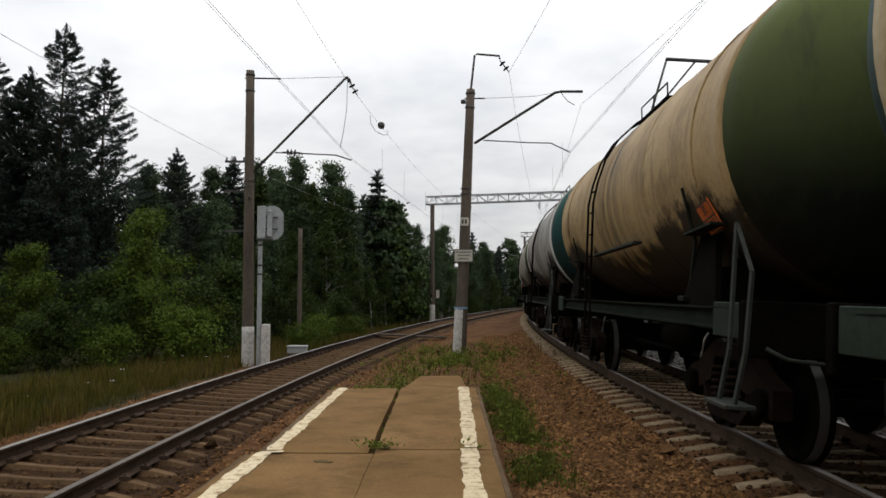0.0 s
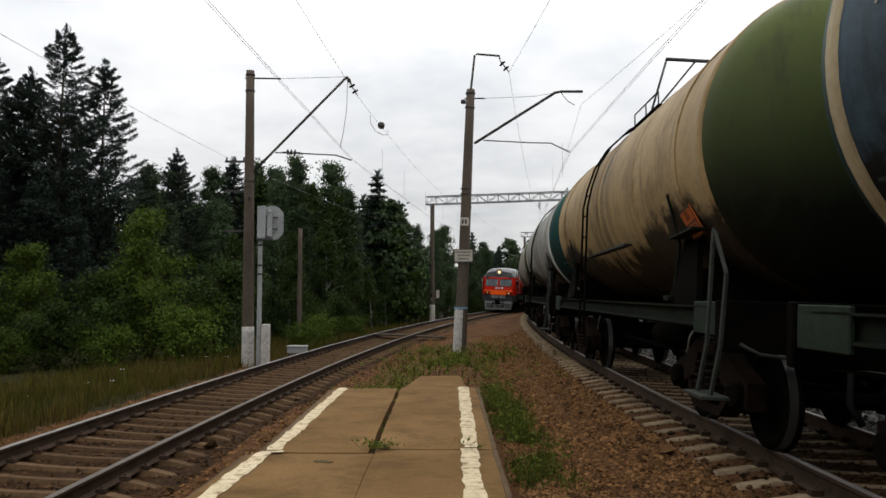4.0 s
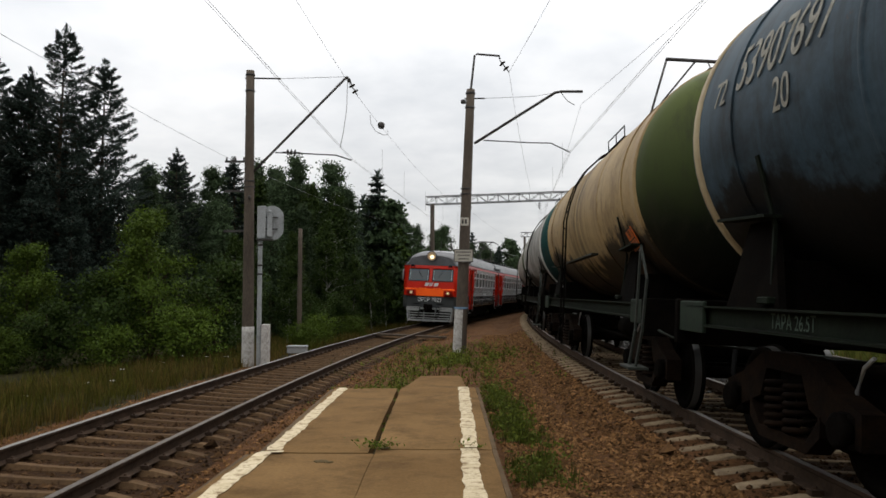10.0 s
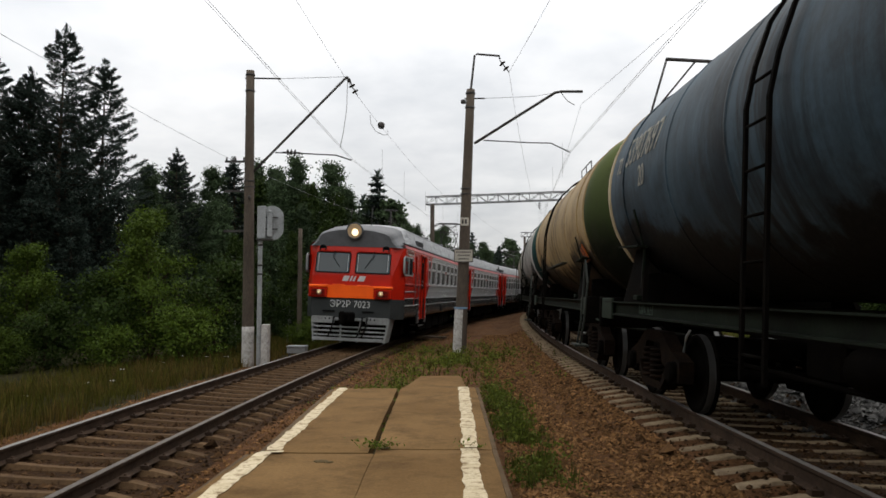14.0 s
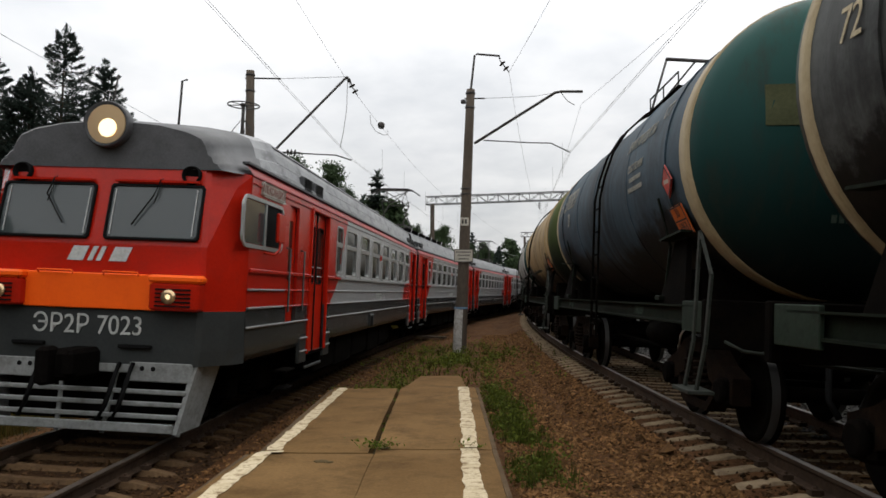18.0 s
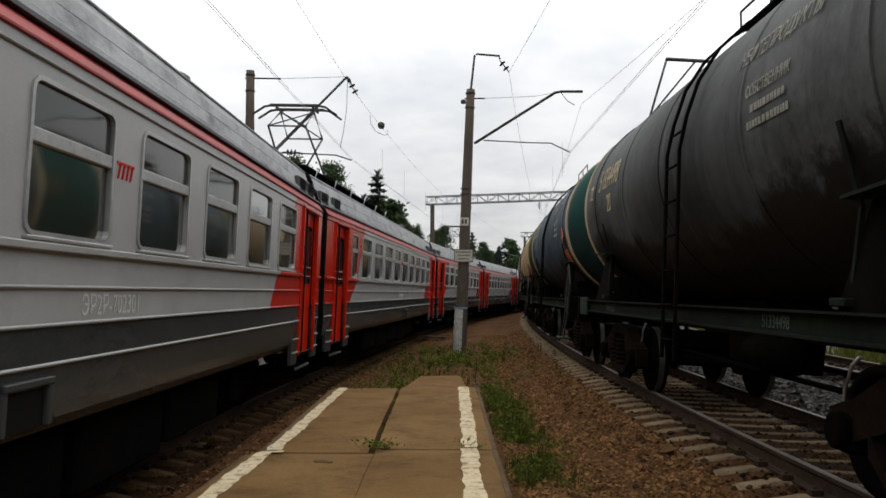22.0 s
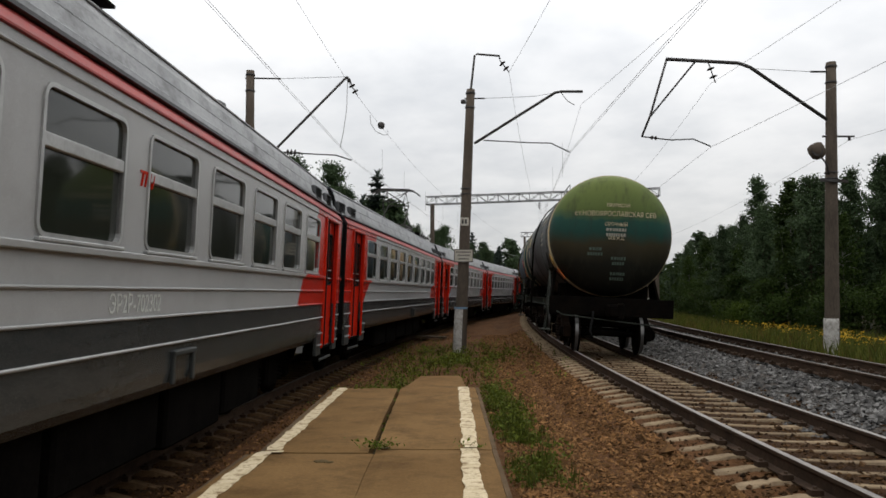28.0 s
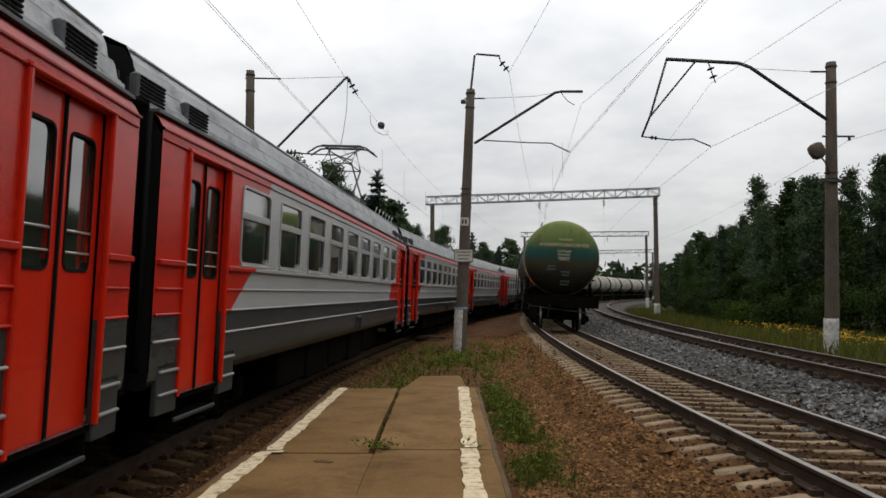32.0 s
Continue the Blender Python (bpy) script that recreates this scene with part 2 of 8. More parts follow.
def loft(bm, rings, closed=True, caps=False, mat=0, smooth=False):
    vs = [[bm.verts.new(p) for p in r] for r in rings]
    n = len(vs[0])
    for a, b in zip(vs[:-1], vs[1:]):
        for i in range(n if closed else n - 1):
            j = (i + 1) % n
            f = bm.faces.new((a[i], a[j], b[j], b[i]))
            f.material_index, f.smooth = mat, smooth
    if caps:
        bm.faces.new(vs[0][::-1]).material_index = mat
        bm.faces.new(vs[-1]).material_index = mat
    return vs


def frame_of(d):
    d = Vector(d).normalized()
    u = d.cross(Vector((0, 0, 1)) if abs(d.z) < 0.9 else Vector((1, 0, 0))).normalized()
    return u, u.cross(d).normalized()


def rod(bm, pts, r, n=8, mat=0, r_end=None, smooth=True):
    """A round bar along points; r_end tapers it."""
    pts = [Vector(p) for p in pts]
    rings = []
    for i, p in enumerate(pts):
        d = (pts[min(i + 1, len(pts) - 1)] - pts[max(i - 1, 0)])
        u, w = frame_of(d)
        q = r if r_end is None else r + (r_end - r) * i / (len(pts) - 1)
        rings.append([p + (u * math.cos(2 * math.pi * k / n) + w * math.sin(2 * math.pi * k / n)) * q for k in range(n)])
    loft(bm, rings, caps=True, mat=mat, smooth=smooth)


def beam(bm, p0, p1, w, h, mat=0):
    """A square bar from p0 to p1."""
    p0, p1 = Vector(p0), Vector(p1)
    u, v = frame_of(p1 - p0)
    loft(bm, [[p + u * a * w / 2 + v * b * h / 2 for a, b in ((-1, -1), (1, -1), (1, 1), (-1, 1))] for p in (p0, p1)], caps=True, mat=mat)


def disc(bm, c, axis, profile, n=16, mat=0, smooth=True):
    """A turned body: profile is (distance along axis, radius)."""
    c = Vector(c)
    d = Vector(axis).normalized()
    u, w = frame_of(d)
    loft(bm, [[c + d * a + (u * math.cos(2 * math.pi * k / n) + w * math.sin(2 * math.pi * k / n)) * max(r, 1e-4) for k in range(n)] for a, r in profile], caps=True, mat=mat, smooth=smooth)


def mesh_of(name, bm, mats):
    bmesh.ops.recalc_face_normals(bm, faces=bm.faces)
    me = bpy.data.meshes.new(name)
    bm.to_mesh(me)
    bm.free()
    for m in (mats if isinstance(mats, (list, tuple)) else [mats]):
        me.materials.append(m)
    return me


def part(name, bm, mats, parent=None, label="", m=None):
    """Links a bmesh as one mesh object under a thing or a part."""
    ob = new(name, bm if isinstance(bm, bpy.types.Mesh) else mesh_of(name, bm, mats))
    if parent is not None:
        ob.parent = parent
    if m is not None:
        ob.matrix_basis = m
    return tagged(ob, label)


def thing(name, label, category, group="", kind="", m=None):
    ob = new(name)
    ob.empty_display_size = 0.3
    if m is not None:
        ob.matrix_basis = m
    return tagged(ob, label, category, group, kind)


def soup(name, verts, faces, mats, smooth=False):
    me = bpy.data.meshes.new(name)
    me.from_pydata(verts, [], faces)
    for m in (mats if isinstance(mats, (list, tuple)) else [mats]):
        me.materials.append(m)
    if smooth:
        me.shade_smooth()
    return me


# ---- the three tracks: left (platform line), middle (freight), right (siding) ----
NODES = [-60, -30, -5, 15, 35, 60, 100, 400]
S0, DS = -80.0, 0.5
TRACKS = {}


def track_line(name, x0, heading, bends, level, cant):
    """A centre line: its place at y = -5, its heading there and its bend (1/100 m) at the nodes; the level of its rails and their cant."""
    s = S0 + DS * np.arange(900)
    k = np.interp(s, NODES, [0.15, 0.25, *bends, bends[-1]]) / 100
    t = np.cumsum(k * DS)
    i0 = int((-5 - S0) / DS)
    t = t - t[i0] + heading
    x, y = np.cumsum(np.sin(t) * DS), np.cumsum(np.cos(t) * DS)
    TRACKS[name] = (s, x - x[i0] + x0, y - y[i0] - 5, t, level, cant / 1.59)


track_line("left", -4.401, -0.032, (0.546, 0.401, 0.316, 0.193, 0.223), -0.337, 0.061)
track_line("middle", 4.347, -0.074, (0.687, 0.327, 0.165, 0.406, 0.248), 0.0, 0.069)
track_line("right", 7.066, -0.031, (0.432, 0.431, 0.212, 0.204, 0.283), 0.246, 0.101)


def on_track(name, s, o=0.0, z=0.0):
    """The place at s along a track, o to its right, z above its rails."""
    ss, xs, ys, ts, level, c = TRACKS[name]
    x, y, t = np.interp(s, ss, xs), np.interp(s, ss, ys), np.interp(s, ss, ts)
    oo, zz = o + z * c, z - o * c
    return Vector((x + oo * math.cos(t), y - oo * math.sin(t), zz + level))


def heading(name, s):
    return float(np.interp(s, TRACKS[name][0], TRACKS[name][3]))


def lateral(name, x, y):
    """How far right of a track the places lie."""
    ss, xs, ys, ts, _, _ = TRACKS[name]
    xc, t = np.interp(y, ys, xs), np.interp(y, ys, ts)
    return (x - xc) * np.cos(t)


def wagon_pose(name, s, pivot):
    """The pose of a wagon whose centre is at s, standing on two bogies."""
    a, b = on_track(name, s - pivot), on_track(name, s + pivot)
    f = (b - a).normalized()
    c = TRACKS[name][5]
    r = f.cross(Vector((0, 0, 1))).normalized()
    r = (r - Vector((0, 0, 1)) * c).normalized()
    u = r.cross(f).normalized()
    p = (a + b) / 2
    return Matrix(((r.x, f.x, u.x, p.x), (r.y, f.y, u.y, p.y), (r.z, f.z, u.z, p.z), (0, 0, 0, 1)))


# ---- ground ----
def ground_height(x, y):
    """Ballast beds under the tracks, a bank down to the grass on the far left, a low verge on the far right."""
    ol, om, orr = lateral("left", x, y), lateral("middle", x, y), lateral("right", x, y)
    base = np.interp(ol, [-60, -9, -4.2, -3.0, -2.2, 2.0, 4.0], [-1.5, -1.3, -1.12, -1.02, -0.75, -0.58, -0.42])
    base = base + np.interp(orr, [2.2, 3.4, 9, 60], [0, 0.06, -0.15, 0.3])
    near = np.clip((18 - y) / 6, 0, 1) * np.clip((om + 2.9) / -0.6, 0, 1) * np.clip((ol - 1.4) / 0.6, 0, 1)
    z = base - 0.02 * near
    for n, o in (("left", ol), ("middle", om), ("right", orr)):
        level, c = TRACKS[n][4], TRACKS[n][5]
        low = 0.203 if n == "middle" else 0.226
        bed = level - low - np.clip(o, -1.5, 1.5) * c - np.clip(np.abs(o) - 0.95, 0, 0.6) * 0.15 - np.maximum(0, np.abs(o) - 1.55) * 0.38
        z = np.maximum(z, bed)
    return z


def steps(*spans):
    out = [spans[0][0]]
    for a, b, d in spans:
        n = max(1, round((b - a) / d))
        out += [a + (b - a) * (i + 1) / n for i in range(n)]
    return np.array(out)


def unevenness(x, y):
    """Humps and hollows of the ground, gentler on the ballast beds."""
    h = noise.noise(Vector((x * 1.3, y * 1.3, 0))) * 0.03 + noise.noise(Vector((x * 0.3, y * 0.3, 5))) * 0.07
    return h


def on_ground(x, y):
    """The ground's height with its unevenness, at arrays of places."""
    x, y = np.asarray(x, float), np.asarray(y, float)
    near = np.min([np.abs(lateral(n, x, y)) for n in ("left", "middle", "right")], 0) < 1.7
    h = np.array([unevenness(a, b) for a, b in zip(x.ravel(), y.ravel())]).reshape(x.shape)
    return ground_height(x, y) + np.where(near, 0.25, 1.0) * h


def build_ground():
    ys = steps((-80, -10, 7), (-10, 2, 0.8), (2, 30, 0.28), (30, 60, 0.7), (60, 130, 1.8), (130, 320, 6), (320, 1000, 60), (1000, 3500, 500))
    os_ = steps((-3500, -500, 500), (-500, -60, 40), (-60, -16, 4), (-16, 14, 0.25), (14, 50, 3), (50, 400, 35), (400, 3500, 500))
    xr = np.interp(ys, TRACKS["middle"][2], TRACKS["middle"][1])
    X, Y = os_[None, :] + xr[:, None], np.repeat(ys[:, None], len(os_), 1)
    Z = on_ground(X, Y)
    om, ol, orr = lateral("middle", X, Y), lateral("left", X, Y), lateral("right", X, Y)
    edge = np.array([noise.noise(Vector((x * 0.9, y * 0.9, 11))) for x, y in zip(X.ravel(), Y.ravel())]).reshape(X.shape) * 0.5
    ny, nx = X.shape
    verts = np.stack([X.ravel(), Y.ravel(), Z.ravel()], 1)
    i = np.arange(ny * nx).reshape(ny, nx)
    faces = np.stack([i[:-1, :-1].ravel(), i[:-1, 1:].ravel(), i[1:, 1:].ravel(), i[1:, :-1].ravel()], 1)
    me = soup("ground", verts.tolist(), faces.tolist(), [M_BALLAST, M_BALLAST_GREY, M_SOIL, M_BALLAST_DARK], True)
    o2 = [0.25 * (a[:-1, :-1] + a[1:, :-1] + a[:-1, 1:] + a[1:, 1:]) for a in (ol, om, orr, edge)]
    mat = np.zeros_like(o2[0], int)
    mat[(o2[0] < -3.6 + o2[3])] = 2
    mat[(o2[2] > 2.5 + o2[3])] = 2
    mat[(o2[1] > 0.35 + 0.6 * o2[3]) & (o2[2] < 2.5 + o2[3])] = 1
    mat[(np.abs(o2[0]) < 1.45 + 0.4 * o2[3]) | (np.abs(o2[1]) < 0.85 + 0.3 * o2[3])] = 3
    me.polygons.foreach_set("material_index", mat.ravel().astype(np.int32))
    tagged(new("ground", me), "railway ground of brown and grey ballast with grassy verges", "ground", kind="structure")


build_ground()


# ---- tracks ----
def sleeper_mesh(mat, name):
    """A prestressed sleeper: high sloping ends under the rails, a lower waist."""
    bm = bmesh.new()
    st = ((-1.35, -0.015, 0.092), (-1.32, 0.010, 0.098), (-1.0, 0.070, 0.104), (-0.6, 0.072, 0.10), (-0.35, 0.058, 0.09), (0, 0.052, 0.086),
          (0.35, 0.058, 0.09), (0.6, 0.072, 0.10), (1.0, 0.070, 0.104), (1.32, 0.010, 0.098), (1.35, -0.015, 0.092))
    rings = []
    for x, top, half in st:
        rings.append([(x, -half - 0.01, -0.15), (x, -half, -0.02), (x, -half + 0.042, top), (x, half - 0.042, top), (x, half, -0.02), (x, half + 0.01, -0.15)])
    loft(bm, rings, caps=True)
    return mesh_of(name, bm, mat)


RAIL = ((-0.037, 0.0), (-0.037, -0.032), (-0.012, -0.05), (-0.010, -0.145), (-0.045, -0.16), (-0.075, -0.168), (-0.075, -0.18), (0.075, -0.18), (0.075, -0.168),
        (0.045, -0.16), (0.010, -0.145), (0.012, -0.05), (0.037, -0.032), (0.037, 0.0), (0.022, 0.006), (-0.022, 0.006))


def build_track(name, label, top, sleeper, spacing, first, near, far, start=0.0, proud=0.0):
    line = tagged(new(name + "_track"), label, "railway track", kind="structure")
    ss = np.concatenate([np.arange(-70, 0, 3.0), np.arange(0, 60, 0.75), np.arange(60, 330, 3.0)])
    for o in (-0.795, 0.795):
        bm = bmesh.new()
        vs = loft(bm, [[on_track(name, s, o + a, b) for a, b in RAIL] for s in ss])
        for f in bm.faces:
            f.smooth = False
        me = mesh_of("rail", bm, [M_RAIL, M_RAILTOP_DULL if name == "left" and o > 0 else top])
        # the running face on top is polished
        n = len(RAIL)
        for p in me.polygons:
            k = sorted(v % n for v in p.vertices)
            if k[0] >= 13 or (k[0] == 0 and k[-1] == 15):
                p.material_index = 1
        part("rail", me, None, line, "worn steel rail with a bright running face" if top is not M_RAILTOP_DULL else "rusty steel rail")
        clip = bmesh.new()
        for s in np.arange(start, 45, spacing):
            h = heading(name, s)
            for side in (-1, 1):
                p = on_track(name, s, o + side * 0.10, -0.185)
                q = on_track(name, s, o + side * 0.06, -0.13)
                beam(clip, p, p + Vector((0, 0, 0.06)), 0.09, 0.10)
                rod(clip, [p + Vector((0, 0, 0.0)), p + Vector((0, 0, 0.085))], 0.018, 6)
        tagged(part("rail_fastenings", clip, M_RAIL, line, "rusty bolted rail clips"), kind="stuff")
    me = sleeper_mesh(sleeper, name + "_sleeper")
    lo, vv, ff = sleeper_mesh(sleeper, name + "_far_sleeper"), [], []
    base = [v.co.copy() for v in lo.vertices]
    polys = [list(p.vertices) for p in lo.polygons]
    for s in np.arange(start - 120 * spacing, 140, spacing):
        p = on_track(name, s, 0.0, -0.255 + proud)
        t = -heading(name, s)
        c = TRACKS[name][5]
        m = Matrix.Translation(p) @ Matrix.Rotation(t, 4, "Z") @ Matrix.Rotation(c, 4, "Y") @ Matrix.Rotation(random.uniform(-0.012, 0.012), 4, "Z")
        if near <= s <= far:
            part("sleeper", me, None, line, m=m)
        else:
            k = len(vv)
            vv += [m @ v for v in base]
            ff += [[k + i for i in f] for f in polys]
    tagged(part("sleepers", soup("sleepers", vv, ff, sleeper), None, line, "row of worn concrete sleepers"), kind="stuff")
    return line


build_track("left", "curving railway track on rust-stained concrete sleepers", M_RAILTOP, M_SLEEPER_BROWN, 0.52, 0, 3, 75, proud=0.008)
build_track("middle", "curving railway track on pale concrete sleepers", M_RAILTOP_WORN, M_SLEEPER, 0.506, 0, 3, 60, start=6.175 % 0.506, proud=0.008)
build_track("right", "siding track sunk in grey ballast", M_RAILTOP_DULL, M_SLEEPER_BROWN, 0.54, 0, 500, 501, proud=-0.06)


# ---- platform ----
TOP = -0.12


def slab(name, corners, top, thick, mat, parent, label=""):
    """A cast slab with worn, chamfered edges, split into a fine grid so that its top is uneven."""
    (x0, y0), (x1, y1), (x2, y2), (x3, y3) = corners
    bm = bmesh.new()
    nu, nv = 10, max(6, int(abs(y3 - y0) / 0.25))
    rows = []
    for j in range(nv + 1):
        b = j / nv
        row = []
        for i in range(nu + 1):
            a = i / nu
            x = (x0 * (1 - a) + x1 * a) * (1 - b) + (x3 * (1 - a) + x2 * a) * b
            y = (y0 * (1 - a) + y1 * a) * (1 - b) + (y3 * (1 - a) + y2 * a) * b
            rim = i in (0, nu) or j in (0, nv)
            e = noise.noise(Vector((x * 5, y * 5, 3))) * 0.012
            row.append((x + (e if i in (0, nu) else 0), y + (e if j in (0, nv) else 0), top + noise.noise(Vector((x * 0.8, y * 0.8, 0))) * 0.008 - (0.012 if rim else 0)))
        rows.append(row)
    vs = [[bm.verts.new(p) for p in r] for r in rows]
    for j in range(nv):
        for i in range(nu):
            bm.faces.new((vs[j][i], vs[j][i + 1], vs[j + 1][i + 1], vs[j + 1][i]))
    loop = [vs[0][i] for i in range(nu + 1)] + [vs[j][nu] for j in range(1, nv + 1)] + [vs[nv][i] for i in range(nu - 1, -1, -1)] + [vs[j][0] for j in range(nv - 1, 0, -1)]
    low = [bm.verts.new((v.co.x, v.co.y, top - thick)) for v in loop]
    for i in range(len(loop)):
        j = (i + 1) % len(loop)
        bm.faces.new((loop[j], loop[i], low[i], low[j]))
    return part(name, bm, mat, parent, label)


def worn_line(name, a, b, w, parent, z):
    """A hand-painted line with ragged edges, laid on the slabs."""
    bm = bmesh.new()
    a, b = Vector((*a, z)), Vector((*b, z))
    n = int((b - a).length / 0.06)
    d = (b - a).normalized()
    side = Vector((d.y, -d.x, 0))
    l, r = [], []
    for i in range(n + 1):
        p = a + d * (b - a).length * i / n
        j1, j2 = noise.noise(p * 6.0) * 0.028, noise.noise(p * 6.0 + Vector((9, 4, 2))) * 0.03
        dip = Vector((0, 0, noise.noise(Vector((p.x * 0.8, p.y * 0.8, 0))) * 0.008))
        l.append(bm.verts.new(p - side * (w / 2 + j1) + dip))
        r.append(bm.verts.new(p + side * (w / 2 + j2) + dip))
    for i in range(n):
        bm.faces.new((l[i], r[i], r[i + 1], l[i + 1]))
    part(name, bm, M_LINE, parent, "worn cream edge line")


platform = tagged(new("platform"), "low worn concrete platform end with painted edges", "platform", kind="structure")
slab("slab", ((-0.70, 7.93), (0.52, 7.93), (0.565, 13.05), (-0.72, 13.05)), TOP, 0.3, M_CONCRETE, platform)
slab("slab", ((-0.72, 13.07), (0.44, 13.07), (0.34, 15.25), (-0.45, 15.25)), TOP - 0.045, 0.25, M_CONCRETE, platform)
slab("slab", ((-1.83, 7.72), (-0.765, 7.72), (-0.775, 12.9), (-1.84, 12.9)), TOP + 0.004, 0.3, M_CONCRETE, platform)
slab("slab", ((-0.72, 2.6), (0.50, 2.6), (0.52, 7.92), (-0.70, 7.92)), TOP - 0.006, 0.3, M_CONCRETE, platform)
slab("slab", ((-2.22, 2.6), (-0.725, 2.6), (-0.705, 7.70), (-1.95, 7.70)), TOP - 0.002, 0.3, M_CONCRETE, platform)
slab("slab", ((-0.72, -8.0), (0.50, -8.0), (0.50, 2.58), (-0.72, 2.58)), TOP, 0.3, M_CONCRETE, platform)
slab("slab", ((-2.4, -8.0), (-0.73, -8.0), (-0.73, 2.58), (-2.22, 2.58)), TOP, 0.3, M_CONCRETE, platform)
for a, b in (((0.53, -8.0), (0.545, 7.92)), ((0.55, 7.94), (0.60, 13.0))):
    bm = bmesh.new()
    beam(bm, (a[0] - 0.008, a[1], TOP - 0.160), (b[0] - 0.008, b[1], TOP - 0.160), 0.045, 0.30)
    part("kerb", bm, M_EDGE, platform, "chipped concrete kerb")
for a, b in (((-2.44, -8.0), (-1.98, 7.7)), ((-1.865, 7.74), (-1.875, 12.85))):
    bm = bmesh.new()
    beam(bm, (a[0], a[1], TOP - 0.17), (b[0], b[1], TOP - 0.17), 0.07, 0.30)
    part("kerb", bm, M_EDGE, platform, "chipped concrete kerb")
worn_line("edge_line", (0.107, -7.9), (0.275, 7.9), 0.17, platform, TOP + 0.008)
worn_line("edge_line", (0.285, 7.96), (0.355, 13.0), 0.17, platform, TOP + 0.006)
worn_line("edge_line", (-2.33, -7.9), (-1.81, 7.66), 0.17, platform, TOP + 0.006)
worn_line("edge_line", (-1.745, 7.76), (-1.69, 12.85), 0.15, platform, TOP + 0.010)
worn_line("edge_line", (-1.84, 7.66), (-1.62, 7.70), 0.08, platform, TOP + 0.011)
bm = bmesh.new()
soft_box(bm, -0.73, 10.4, TOP - 0.3, 0.03, 4.9, 0.22, 0.004)
part("joint_dirt", bm, M_SOIL, platform, "dark earth in the slab joint")


# ---- poles, brackets, gantries and wires ----
def pole_shaft(bm, base, top, r0, r1, n=14):
    rings = []
    base, top = Vector(base), Vector(top)
    for i in range(9):
        a = i / 8
        p = base.lerp(top, a)
        r = r0 + (r1 - r0) * a
        rings.append([p + Vector((math.cos(2 * math.pi * k / n) * r, math.sin(2 * math.pi * k / n) * r, 0)) for k in range(n)])
    loft(bm, rings, caps=True, smooth=True)


def concrete_pole(label, base, top, r0, r1, white=1.35, blue=False, group="overhead line poles"):
    base, top = Vector(base), Vector(top)
    th = thing("catenary_pole", label, "pole", group, m=Matrix.Translation(base))
    bm = bmesh.new()
    pole_shaft(bm, (0, 0, -0.8), top - base, r0, r1)
    shaft = part("shaft", bm, M_POLE, th)
    d = (top - base).normalized()
    bm = bmesh.new()
    pole_shaft(bm, d * -0.1, d * white, r0 + 0.006, r0 + 0.004 - (r0 - r1) * white / (top - base).length)
    part("whitewashed_foot", bm, M_WHITE, th, "whitewashed pole foot")
    if blue:
        bm = bmesh.new()
        pole_shaft(bm, d * (white - 0.06), d * white, r0 + 0.012, r0 + 0.012)
        part("blue_band", bm, M_BLUE, th, "thin blue painted band")
    for a in (0.985, 0.93, 0.62, 0.60):
        bm = bmesh.new()
        disc(bm, (top - base) * a, (0, 0, 1), ((-0.03, r1 + 0.025), (0.03, r1 + 0.025)) if a > 0.8 else ((-0.02, r1 + 0.05), (0.02, r1 + 0.05)), 12)
        part("clamp_band", bm, M_STEEL, th, "steel clamp band")
    return th


def put(th, name, mat, label, fill):
    """Adds a part in world coordinates to a thing that is only shifted."""
    bm = bmesh.new()
    fill(bm)
    o = th.matrix_basis.translation
    for v in bm.verts:
        v.co -= o
    return part(name, bm, mat, th, label)


def insulator(bm, p, q, n=3, r=0.085):
    """Sheds threaded on a rod from p to q."""
    p, q = Vector(p), Vector(q)
    rod(bm, [p, q], 0.018, 6)
    L = (q - p).length
    for i in range(n):
        a = p.lerp(q, 0.3 + 0.4 * (i / max(1, n - 1)))
        disc(bm, a, q - p, ((-0.05, 0.03), (-0.012, r), (0.01, r), (0.03, 0.03)), 12)


def at(px, py, Y):
    """A place in the plane y = Y that is seen along the direction (px, py) of the eye: tangents right and up."""
    return Vector((px * Y, Y, EYE[2] + py * Y))


def wire(label, pts, r=0.009, name="overhead_wire", sag=0.0):
    bm = bmesh.new()
    out = []
    for a, b in zip(pts[:-1], pts[1:]):
        a, b = Vector(a), Vector(b)
        n = max(2, int((b - a).length / 3))
        for i in range(n):
            t = i / n
            out.append(a.lerp(b, t) - Vector((0, 0, sag * 4 * t * (1 - t))))
    out.append(Vector(pts[-1]))
    rod(bm, out, r * 0.8, 5)
    return tagged(part(name, bm, M_WIRE), label, "wire", "overhead wires")


# pole beside the platform line
PL = (-6.75, 26.0, -1.02)
pl = concrete_pole("tall weathered concrete pole with a whitewashed foot beside the platform line", PL, (-6.82, 26.0, 9.34), 0.215, 0.145)
tipL = Vector((-3.40, 26.0, 9.13))
put(pl, "cantilever", M_STEEL, "slanted steel cantilever tube", lambda bm: rod(bm, [(-6.65, 26.0, 5.75), tipL], 0.045, 8))
put(pl, "stay_rod", M_STEEL, "", lambda bm: (rod(bm, [(-7.0, 26.0, 9.08), (-5.75, 26.0, 9.06)], 0.03, 6), rod(bm, [(-5.75, 26.0, 9.06), tipL], 0.008, 5)))
put(pl, "cantilever_tip", M_STEEL, "", lambda bm: disc(bm, tipL, (0.3, 0, -0.5), ((0, 0.03), (0.12, 0.07), (0.3, 0.02)), 10))
put(pl, "insulator", M_INSUL, "dark porcelain insulator string", lambda bm: insulator(bm, tipL + Vector((0.1, 0, -0.18)), (-3.02, 26.0, 8.45), 2, 0.12))
